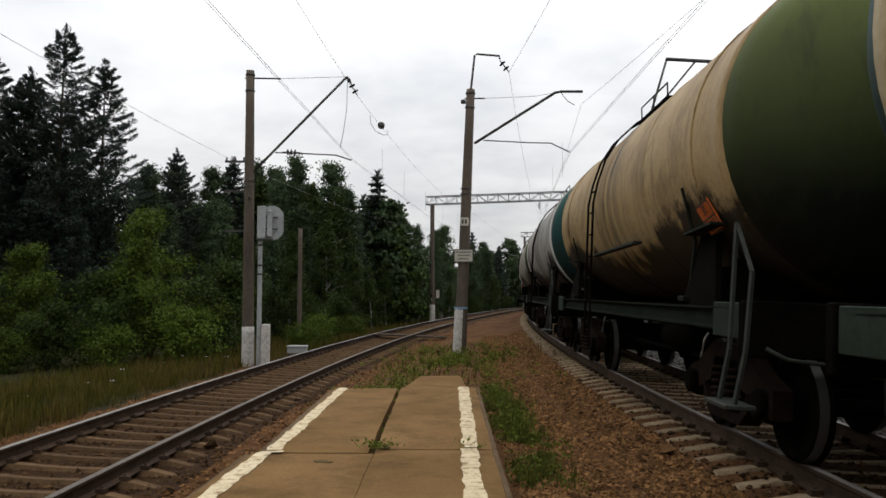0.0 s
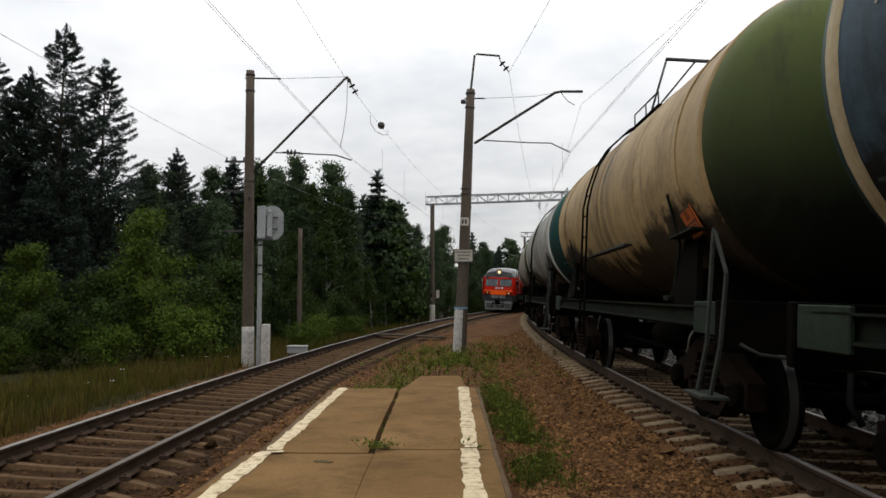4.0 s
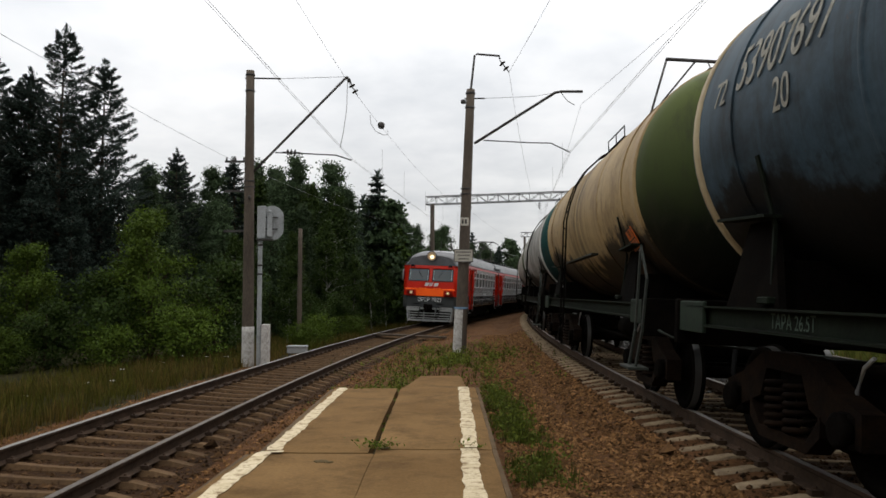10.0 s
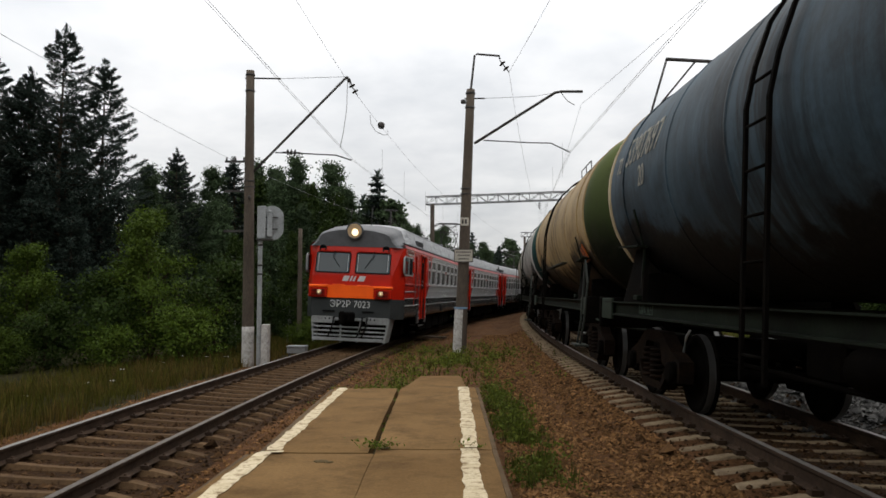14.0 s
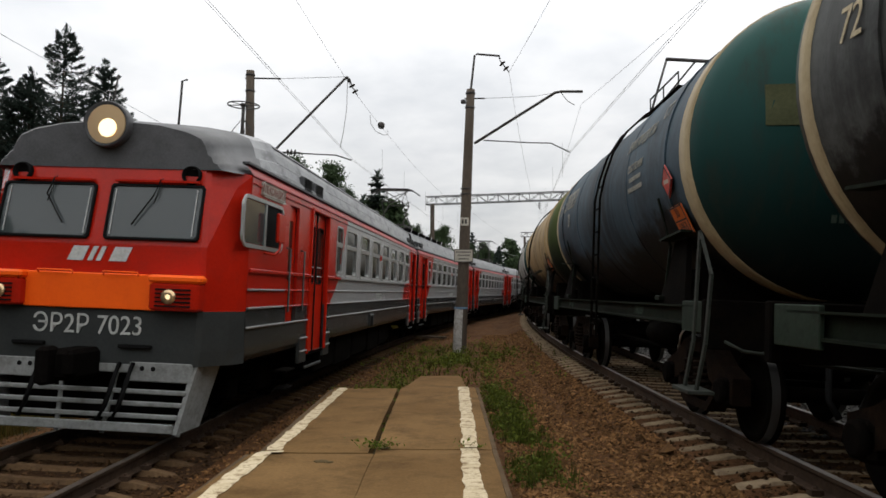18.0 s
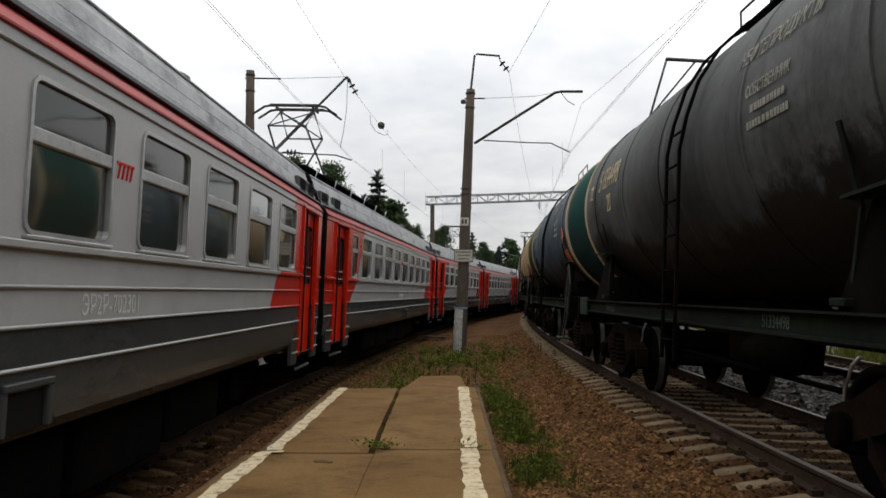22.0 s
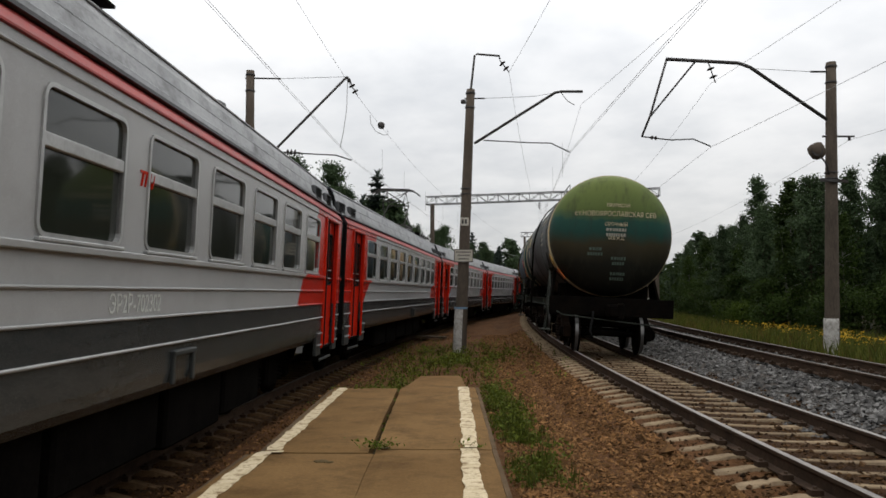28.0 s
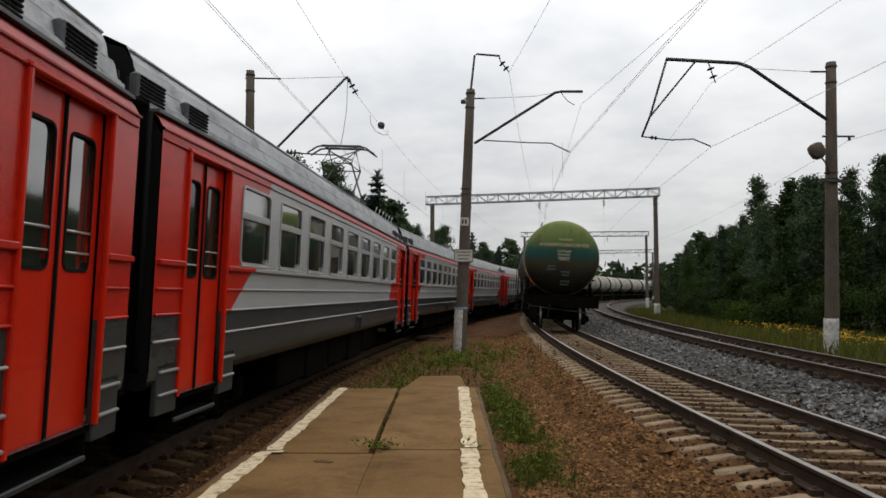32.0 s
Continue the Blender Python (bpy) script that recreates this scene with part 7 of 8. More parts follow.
        me = lettering("АЛЕКСАНДРОВ", 0.17, M_PLATEINK, 0.002, 0.82)
        part("destination_letters", me, None, dest, "faded red letters", Matrix.Translation((x + side * 0.03, -8.45, 3.335)) @ Matrix.Rotation(radians(90 * side), 4, "Z") @ Matrix.Rotation(radians(90), 4, "X"))
        # crew door
        bm = bmesh.new()
        wall_grid(bm, [-7.55, -7.42, -7.12, -7.0], [1.45, 2.1, 3.05, 3.28], [(-7.42, -7.12, 2.1, 3.05)], x - side * 0.06, 0.04)
        cd = part("crew_door", bm, M_DOORRED, car, "narrow red crew door")
        bm = bmesh.new()
        pane(bm, -7.42, -7.12, 2.1, 3.05, x - side * 0.075)
        part("pane", bm, M_GLASS, cd)
        for yy in (-7.66, -6.84):
            bm = bmesh.new()
            rod(bm, [(x, yy, 1.6), (x + side * 0.07, yy, 1.62), (x + side * 0.07, yy, 2.58), (x, yy, 2.6)], 0.016, 6)
            part("handrail", bm, M_STEEL, car, "steel handrail")
        bm = bmesh.new()
        for z in (0.4, 0.68):
            soft_box(bm, x - side * 0.05, -7.28, z, 0.2, 0.5, 0.03, 0.006)
        part("crew_steps", bm, M_UNDER, car)
        bm = bmesh.new()
        for a, b, z in ((-9.35, -7.75, 1.93), (-9.35, -7.75, 1.685), (-9.35, -7.75, 1.43)):
            soft_box(bm, x + side * 0.02, (a + b) / 2, z, 0.034, b - a, 0.03, 0.009)
        part("cab_ribs", bm, M_RIB, car)
    # radio aerial and whip on the roof
    bm = bmesh.new()
    rod(bm, [(0.55, -6.6, 4.3), (0.55, -6.6, 5.05)], 0.03, 8)
    disc(bm, (0.55, -6.6, 5.05), (0, 0, 1), ((0, 0.05), (0.05, 0.05)), 10)
    for k in range(6):
        a = 2 * math.pi * k / 6
        rod(bm, [(0.55, -6.6, 5.07), (0.55 + 0.27 * math.cos(a), -6.6 + 0.27 * math.sin(a), 5.07)], 0.008, 4)
        rod(bm, [(0.55, -6.6, 4.85), (0.55 + 0.2 * math.cos(a), -6.6 + 0.2 * math.sin(a), 4.6), (0.55 + 0.22 * math.cos(a), -6.6 + 0.22 * math.sin(a), 4.3)], 0.007, 4)
    rod(bm, [(0.55 + 0.27 * math.cos(a), -6.6 + 0.27 * math.sin(a), 5.07) for a in [2 * math.pi * k / 16 for k in range(17)]], 0.012, 5)
    part("roof_aerial", bm, M_STEEL, car, "wheel-shaped roof aerial")
    bm = bmesh.new()
    rod(bm, [(-0.35, -9.2, 4.3), (-0.33, -9.1, 4.85)], 0.012, 5)
    rod(bm, [(0.2, -8.3, 4.3), (0.22, -8.3, 5.0), (0.3, -8.3, 5.02)], 0.018, 5)
    part("whip_aerials", bm, M_STEEL, car)


EMU_CARS = []


def build_emu():
    head = emu_car(True, False, "red and silver electric train driving car with an orange front band")
    cab(head)
    motor = emu_car(False, True, "silver electric train motor car with red ends and a roof pantograph")
    pantograph(motor, -6.6)
    trailer = emu_car(False, False, "silver electric train car with red ends")
    turn = Matrix.Rotation(radians(90), 4, "Z") @ Matrix.Rotation(radians(90), 4, "X")
    for car, number, y in ((head, "ЭР2Р-702301", 1.15), (motor, "ЭР2Р-702302", -0.18)):
        part("car_number", lettering(number, 0.21, M_LETTER, 0.002, 0.8), None, car, "faded white car number", Matrix.Translation((HW + 0.004, y, 1.81)) @ turn)
        bm = bmesh.new()
        for k in range(4):
            beam(bm, (HW + 0.004, y - 0.06 + 0.07 * k, 2.78), (HW + 0.004, y - 0.03 + 0.07 * k, 2.90), 0.006, 0.024)
        beam(bm, (HW + 0.004, y - 0.08, 2.90), (HW + 0.004, y + 0.22, 2.90), 0.006, 0.024)
        part("side_mark", bm, M_RED, car, "small red painted mark")
    EMU_CARS.extend([head, motor, trailer])
    for i in range(3, 8):
        EMU_CARS.append(copy_thing(trailer, pose(-400, 0, 0)))
    pantograph(trailer, 6.4, (5.6, 9.6))


build_emu()


# ---- the tank wagons ----
ZC, RAD, HALF, BULGE = 2.96, 1.55, 4.88, 0.60


def tank_paint(name, a, b, stain, spill=0.0, rough=0.55, rust=(0.10, 0.045, 0.02)):
    """Old boiler paint: faded patches, streaks that run down, rust spots, oil spilt from the hatch, and a
    shade-blackened belly.
    """
    m = surface(name, a, b, rough, 0.0, spec=0.10, grain=14, patch=0.7, bump=0.08, dirt=stain, dirt_amount=0.75)
    nt = m.node_tree
    bs = nt.nodes["Principled BSDF"]
    col = bs.inputs["Base Color"].links[0].from_socket
    co = nt.nodes.new("ShaderNodeTexCoord").outputs["Object"]
    streak = noise_tex(nt, co, 2.2, 8.0, (0.25, 2.2, 0.25), 0.7)
    f = nt.nodes.new("ShaderNodeMapRange")
    f.inputs["From Min"].default_value, f.inputs["From Max"].default_value, f.inputs["To Max"].default_value = 0.5, 0.75, 0.75
    nt.links.new(streak, f.inputs["Value"])
    col = mixc(nt, f.outputs[0], col, stain)
    spots_ = noise_tex(nt, co, 6.0, 9.0, None, 0.75)
    g = nt.nodes.new("ShaderNodeMapRange")
    g.inputs["From Min"].default_value, g.inputs["From Max"].default_value, g.inputs["To Max"].default_value = 0.64, 0.72, 0.85
    nt.links.new(spots_, g.inputs["Value"])
    col = mixc(nt, g.outputs[0], col, rust)
    if spill:
        sep = nt.nodes.new("ShaderNodeSeparateXYZ")
        nt.links.new(co, sep.inputs[0])
        wob = math_node(nt, "MULTIPLY", math_node(nt, "SUBTRACT", noise_tex(nt, co, 1.4, 6.0, (0.3, 1.5, 0.3)), 0.5), 1.6)
        d = math_node(nt, "ABSOLUTE", math_node(nt, "ADD", sep.outputs["Y"], wob))
        h = nt.nodes.new("ShaderNodeMapRange")
        h.inputs["From Min"].default_value, h.inputs["From Max"].default_value = spill * 1.25, spill * 0.1
        h.inputs["To Min"].default_value, h.inputs["To Max"].default_value = 0.0, 0.92
        nt.links.new(d, h.inputs["Value"])
        run = nt.nodes.new("ShaderNodeMapRange")
        run.inputs["From Min"].default_value, run.inputs["From Max"].default_value = (0.28, 0.46) if spill > 1.8 else (0.42, 0.53)
        nt.links.new(noise_tex(nt, co, 1.1, 7.0, (0.35, 2.6, 0.35), 0.65), run.inputs["Value"])
        col = mixc(nt, math_node(nt, "MULTIPLY", h.outputs[0], run.outputs[0]), col, (0.006, 0.0055, 0.005))
        # ragged, oil-soaked paint round the two saddles; the belly's shade is blackened in too
        near_saddle = math_node(nt, "ABSOLUTE", math_node(nt, "SUBTRACT", math_node(nt, "ABSOLUTE", sep.outputs["Y"]), 3.7))
        ragged_ = math_node(nt, "MULTIPLY", math_node(nt, "SUBTRACT", noise_tex(nt, co, 2.4, 8.0, None, 0.7), 0.5), 1.1)
        level = math_node(nt, "SUBTRACT", 2.48, math_node(nt, "MULTIPLY", near_saddle, 0.16))
        belly_dark = nt.nodes.new("ShaderNodeMapRange")
        belly_dark.inputs["From Min"].default_value, belly_dark.inputs["From Max"].default_value, belly_dark.inputs["To Max"].default_value = -0.05, 0.12, 0.93
        nt.links.new(math_node(nt, "SUBTRACT", math_node(nt, "ADD", level, ragged_), sep.outputs["Z"]), belly_dark.inputs["Value"])
        col = mixc(nt, belly_dark.outputs[0], col, (0.007, 0.006, 0.005))
    nt.links.new(col, bs.inputs["Base Color"])
    return m


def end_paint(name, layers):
    """End plate paint in uneven horizontal bands: (height, colour) from the bottom up, shade included."""
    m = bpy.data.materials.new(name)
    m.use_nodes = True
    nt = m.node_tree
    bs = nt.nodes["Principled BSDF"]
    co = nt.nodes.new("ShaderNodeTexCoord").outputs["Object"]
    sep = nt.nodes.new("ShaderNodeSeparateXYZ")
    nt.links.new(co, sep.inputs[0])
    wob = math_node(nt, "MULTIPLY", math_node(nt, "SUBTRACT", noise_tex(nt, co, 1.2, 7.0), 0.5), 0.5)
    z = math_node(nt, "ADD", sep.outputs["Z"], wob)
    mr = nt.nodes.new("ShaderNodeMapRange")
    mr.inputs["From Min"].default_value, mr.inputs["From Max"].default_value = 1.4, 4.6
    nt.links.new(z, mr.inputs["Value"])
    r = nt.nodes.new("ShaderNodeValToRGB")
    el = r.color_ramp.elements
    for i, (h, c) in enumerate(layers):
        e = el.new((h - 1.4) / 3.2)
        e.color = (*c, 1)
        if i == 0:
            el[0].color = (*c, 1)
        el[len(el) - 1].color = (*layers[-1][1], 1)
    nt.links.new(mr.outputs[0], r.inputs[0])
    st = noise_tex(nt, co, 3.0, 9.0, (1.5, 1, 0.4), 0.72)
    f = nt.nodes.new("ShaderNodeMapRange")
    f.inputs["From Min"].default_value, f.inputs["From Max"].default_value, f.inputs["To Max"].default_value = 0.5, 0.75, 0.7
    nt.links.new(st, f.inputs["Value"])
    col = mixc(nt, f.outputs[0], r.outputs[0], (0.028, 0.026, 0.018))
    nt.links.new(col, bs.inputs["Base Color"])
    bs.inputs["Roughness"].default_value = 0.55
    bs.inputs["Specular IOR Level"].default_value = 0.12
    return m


P_CREAM = tank_paint("weathered_cream_tank_paint", (0.25, 0.165, 0.075), (0.40, 0.29, 0.145), (0.11, 0.07, 0.035), 0.55)
P_BLUE = tank_paint("dirty_blue_grey_tank_paint", (0.024, 0.044, 0.06), (0.056, 0.086, 0.108), (0.014, 0.014, 0.013), 1.5)
P_BROWN = tank_paint("sooty_grey_brown_tank_paint", (0.046, 0.049, 0.047), (0.090, 0.095, 0.090), (0.010, 0.0095, 0.009), 2.0)
P_PALE = tank_paint("pale_weathered_tank_paint", (0.21, 0.19, 0.155), (0.33, 0.30, 0.25), (0.08, 0.07, 0.055), 0.7)
P_OLIVE = surface("faded_olive_patch", (0.055, 0.060, 0.030), (0.095, 0.100, 0.052), 0.7, patch=3, bump=0.05)
P_GREY = tank_paint("pale_grey_tank_paint", (0.22, 0.21, 0.19), (0.36, 0.345, 0.31), (0.09, 0.08, 0.07), 0.9)
P_RIM = tank_paint("cream_rim_paint", (0.30, 0.235, 0.135), (0.44, 0.36, 0.225), (0.16, 0.11, 0.06))
P_WHITERIM = tank_paint("dirty_white_rim_paint", (0.42, 0.41, 0.38), (0.56, 0.55, 0.52), (0.2, 0.18, 0.15))
# ends black towards the bottom: shade of the lower half put into the paint
E_GREEN = end_paint("faded_green_end_shaded_below", ((1.5, (0.004, 0.004, 0.003)), (2.3, (0.008, 0.010, 0.005)), (3.0, (0.040, 0.054, 0.015)), (4.4, (0.095, 0.118, 0.030))))
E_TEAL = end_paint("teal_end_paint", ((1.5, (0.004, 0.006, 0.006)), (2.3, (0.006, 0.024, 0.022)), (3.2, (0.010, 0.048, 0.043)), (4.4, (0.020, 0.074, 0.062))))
E_LAST = end_paint("olive_and_teal_end_shaded_below", ((1.5, (0.004, 0.004, 0.003)), (2.2, (0.010, 0.010, 0.007)), (2.75, (0.034, 0.028, 0.014)), (3.05, (0.012, 0.046, 0.036)), (3.3, (0.015, 0.056, 0.042)), (3.55, (0.075, 0.105, 0.028)), (4.5, (0.125, 0.155, 0.040))))
# frame and running-gear colours set below their own tone: under-wagon shade is in them
M_FRAME = surface("greasy_green_shaded_frame", (0.005, 0.007, 0.005), (0.013, 0.018, 0.011), 0.7, 0.0, grain=18, patch=1.6, bump=0.2, dirt=(0.006, 0.005, 0.004), dirt_amount=0.95, spec=0.05)
M_FRAMELIGHT = surface("faded_green_plate", (0.011, 0.018, 0.012), (0.025, 0.036, 0.025), 0.65, spec=0.08, patch=3, bump=0.1, dirt=(0.012, 0.012, 0.010), dirt_amount=0.9)
M_OILY_SHADE = surface("oily_shade_black_steel", (0.002, 0.0018, 0.0016), (0.006, 0.005, 0.004), 0.8, 0.0, patch=3, bump=0.25, dirt=(0.009, 0.006, 0.004), spec=0.01)
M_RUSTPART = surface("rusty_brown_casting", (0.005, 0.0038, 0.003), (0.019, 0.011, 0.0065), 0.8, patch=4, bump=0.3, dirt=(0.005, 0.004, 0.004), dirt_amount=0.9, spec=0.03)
M_WHEELRIM = plain("bright_wheel_face", (0.12, 0.117, 0.113), 0.35, 0.8)
M_BAR = surface("grey_green_steel_bar", (0.015, 0.018, 0.015), (0.038, 0.043, 0.036), 0.6, 0.0, spec=0.1, patch=5, bump=0.1, dirt=(0.05, 0.04, 0.03))
M_PLACARD = surface("orange_hazard_plate", (0.42, 0.085, 0.008), (0.56, 0.12, 0.013), 0.5, patch=5, bump=0.05, dirt=(0.32, 0.08, 0.02), dirt_amount=0.6)
M_PLACARD_RED = surface("red_hazard_plate", (0.34, 0.025, 0.016), (0.44, 0.04, 0.024), 0.5, patch=6, bump=0.03, dirt=(0.4, 0.35, 0.3), dirt_amount=0.5)
M_PLACARD_YELLOW = surface("yellow_hazard_plate", (0.36, 0.2, 0.018), (0.46, 0.27, 0.03), 0.5, patch=6, bump=0.03, dirt=(0.3, 0.2, 0.1))
M_TANKLETTER = surface("worn_white_lettering", (0.22, 0.21, 0.175), (0.36, 0.35, 0.30), 0.7, patch=9, bump=0, dirt=(0.12, 0.11, 0.09), dirt_amount=0.8)

M_CREAMLETTER = surface("worn_cream_lettering", (0.40, 0.33, 0.21), (0.56, 0.48, 0.33), 0.7, patch=9, bump=0, dirt=(0.12, 0.10, 0.07), dirt_amount=0.6)
M_FAINT = surface("faded_stencil_lettering", (0.05, 0.075, 0.06), (0.10, 0.13, 0.105), 0.7, patch=9, bump=0, dirt=(0.03, 0.04, 0.03), dirt_amount=0.9)


def ring_of(y, r, n=56):
    return [(r * math.cos(2 * math.pi * k / n), y, ZC + r * math.sin(2 * math.pi * k / n)) for k in range(n)]


def cap_depth(x, z):
    q = min(1.0, math.hypot(x, z - ZC) / RAD)
    return BULGE * math.sqrt(max(0.0, 1 - q ** 2.4))


def on_side(me, yc, zc, side=-1, lift=0.012):
    """Wraps flat letters on the boiler's side."""
    f0 = math.asin((zc - ZC) / RAD)
    for v in me.vertices:
        f = f0 + v.co.y / RAD
        r = RAD + lift + v.co.z
        y = yc + side * v.co.x
        v.co = (side * r * math.cos(f), y, ZC + r * math.sin(f))
    me.update()
    return me


def on_end(me, xc, zc):
    for v in me.vertices:
        x, z = xc + v.co.x, zc + v.co.y
        v.co = (x, -(HALF + cap_depth(x, z)) - 0.012 - v.co.z, z)
    me.update()
    return me


def bars(rows, w, h, gap=0.05, mat=None):
    """Unreadable lines of writing as short plain bars."""
    bm = bmesh.new()
    rng = random.Random(len(rows))
    for i, n in enumerate(rows):
        x = -w * n / 2
        while x < w * n / 2 - 0.03:
            k = rng.uniform(0.04, 0.08)
            box(bm, x + k / 2, -(h + gap) * i, 0, k * 0.7, h, 0.002)
            x += k
    return mesh_of("bars", bm, mat or M_TANKLETTER)


def tank_bogie(wagon, y):
    bg = None
    for sx in (-1, 1):
        bm = bmesh.new()
        x = sx * 1.02
        prof = ((-1.12, 0.36, 0.62), (-0.8, 0.42, 0.72), (-0.42, 0.55, 0.92), (-0.3, 0.80, 0.95), (0.3, 0.80, 0.95), (0.42, 0.55, 0.92), (0.8, 0.42, 0.72), (1.12, 0.36, 0.62))
        loft(bm, [[(x - 0.09, y + a, b), (x + 0.09, y + a, b), (x + 0.09, y + a, c), (x - 0.09, y + a, c)] for a, b, c in prof], caps=True)
        loft(bm, [[(x - 0.1, y + a, b), (x + 0.1, y + a, b), (x + 0.1, y + a, c), (x - 0.1, y + a, c)] for a, b, c in ((-0.6, 0.36, 0.52), (-0.4, 0.2, 0.30), (0.4, 0.2, 0.30), (0.6, 0.36, 0.52))], caps=True)
        sf = part("bogie_side_frame", bm, M_RUSTPART if sx < 0 else M_OILY_SHADE, wagon, "cast steel bogie side frame with rust")
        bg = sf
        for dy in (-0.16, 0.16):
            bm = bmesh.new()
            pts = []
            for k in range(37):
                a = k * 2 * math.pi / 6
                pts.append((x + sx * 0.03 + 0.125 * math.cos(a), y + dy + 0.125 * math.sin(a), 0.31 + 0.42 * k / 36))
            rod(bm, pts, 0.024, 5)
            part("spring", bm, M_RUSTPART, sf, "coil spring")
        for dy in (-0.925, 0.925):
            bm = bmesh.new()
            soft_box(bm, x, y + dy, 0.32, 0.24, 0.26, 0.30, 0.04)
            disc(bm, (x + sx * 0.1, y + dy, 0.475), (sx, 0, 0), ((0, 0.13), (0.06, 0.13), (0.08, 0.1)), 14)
            part("axle_box", bm, M_OILY_SHADE, sf, "oily axle box")
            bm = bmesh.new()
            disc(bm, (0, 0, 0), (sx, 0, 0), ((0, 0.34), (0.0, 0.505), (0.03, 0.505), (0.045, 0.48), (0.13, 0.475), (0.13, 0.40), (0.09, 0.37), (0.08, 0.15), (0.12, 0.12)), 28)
            wh = part("wheel", bm, M_OILY_SHADE, sf, "dark steel wheel", Matrix.Translation((sx * 0.72, y + dy, 0.475)))
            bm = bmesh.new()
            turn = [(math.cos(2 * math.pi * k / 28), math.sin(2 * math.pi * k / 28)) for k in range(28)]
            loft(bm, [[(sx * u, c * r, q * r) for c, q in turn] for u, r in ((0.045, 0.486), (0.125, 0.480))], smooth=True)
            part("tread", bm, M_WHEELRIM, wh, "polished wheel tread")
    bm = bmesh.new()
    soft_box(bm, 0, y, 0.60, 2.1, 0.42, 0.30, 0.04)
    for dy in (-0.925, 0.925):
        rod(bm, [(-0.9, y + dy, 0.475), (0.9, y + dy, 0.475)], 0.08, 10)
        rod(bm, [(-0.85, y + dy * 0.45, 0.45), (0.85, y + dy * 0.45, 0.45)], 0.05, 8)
    part("bogie_bolster", bm, M_OILY_SHADE, wagon, "oily bogie bolster and axles")
    return bg


def ladder(wagon, y, side, w=0.42, zt=4.1, parent_label="steel ladder"):
    bm = bmesh.new()
    bend = [(side * (RAD + 0.07) * math.cos(radians(a)), ZC + (RAD + 0.07) * math.sin(radians(a))) for a in (10, 24, 38, 52, 64, 72)]
    pts = lambda yy: [(side * 1.66, yy, 0.75), (side * 1.66, yy, 2.9)] + [(x, yy, z) for x, z in bend]
    for yy in (y - w / 2, y + w / 2):
        p = pts(yy)
        for a, b in zip(p[:-1], p[1:]):
            beam(bm, a, b, 0.045, 0.03)
    lad = part("ladder", bm, M_OILY_SHADE, wagon, parent_label)
    bm = bmesh.new()
    for k in range(7):
        z = 0.95 + 0.36 * k
        x = 1.66 if z < 2.95 else math.sqrt((RAD + 0.07) ** 2 - (z - ZC) ** 2)
        rod(bm, [(side * x, y - w / 2, z), (side * x, y + w / 2, z)], 0.014, 5)
    tagged(part("rungs", bm, M_OILY_SHADE, lad), kind="stuff")


def hazard_plate(wagon, y, z, w, h, mat, turn=0.0, diamond=False, lines=2, split=True):
    th = math.asin(max(-1, min(1, (z - ZC) / RAD)))
    m = Matrix.Translation((-(RAD + 0.035) * math.cos(th), y, ZC + (RAD + 0.035) * math.sin(th))) @ Matrix.Rotation(radians(-90), 4, "Z") @ Matrix.Rotation(radians(90), 4, "X") @ Matrix.Rotation(-th, 4, "X") @ Matrix.Rotation(radians(turn), 4, "Z")
    bm = bmesh.new()
    soft_box(bm, 0, 0, -0.01, w, h, 0.02, 0.004)
    pl = part("hazard_plate", bm, mat, wagon, "bright hazard plate", m)
    bm = bmesh.new()
    for a, b, c, d in ((0, -h / 2 + 0.012, w, 0.018), (0, h / 2 - 0.012, w, 0.018), (-w / 2 + 0.012, 0, 0.018, h), (w / 2 - 0.012, 0, 0.018, h)):
        box(bm, a, b, 0.008, c, d, 0.005)
    if split:
        box(bm, 0, 0, 0.008, w, 0.016, 0.005)
    tagged(part("plate_border", bm, M_INK, pl, "black lines"), kind="stuff")
    for text, size, dy in ((("30", 0.15, h * 0.25), ("1863", 0.15, -h * 0.25)) if split else ()):
        part("plate_figures", lettering(text, size, M_INK, 0.001, 0.9), None, pl, "black figures", Matrix.Translation((0, dy, 0.013)))
    if not split:
        bm = bmesh.new()
        box(bm, 0, 0, 0.010, w * 0.62, h * 0.16, 0.004)
        part("plate_bar", bm, M_INK if mat is M_PLACARD_YELLOW else M_SIGN, pl, "unreadable line", Matrix.Rotation(radians(-45), 4, "Z"))
    return pl


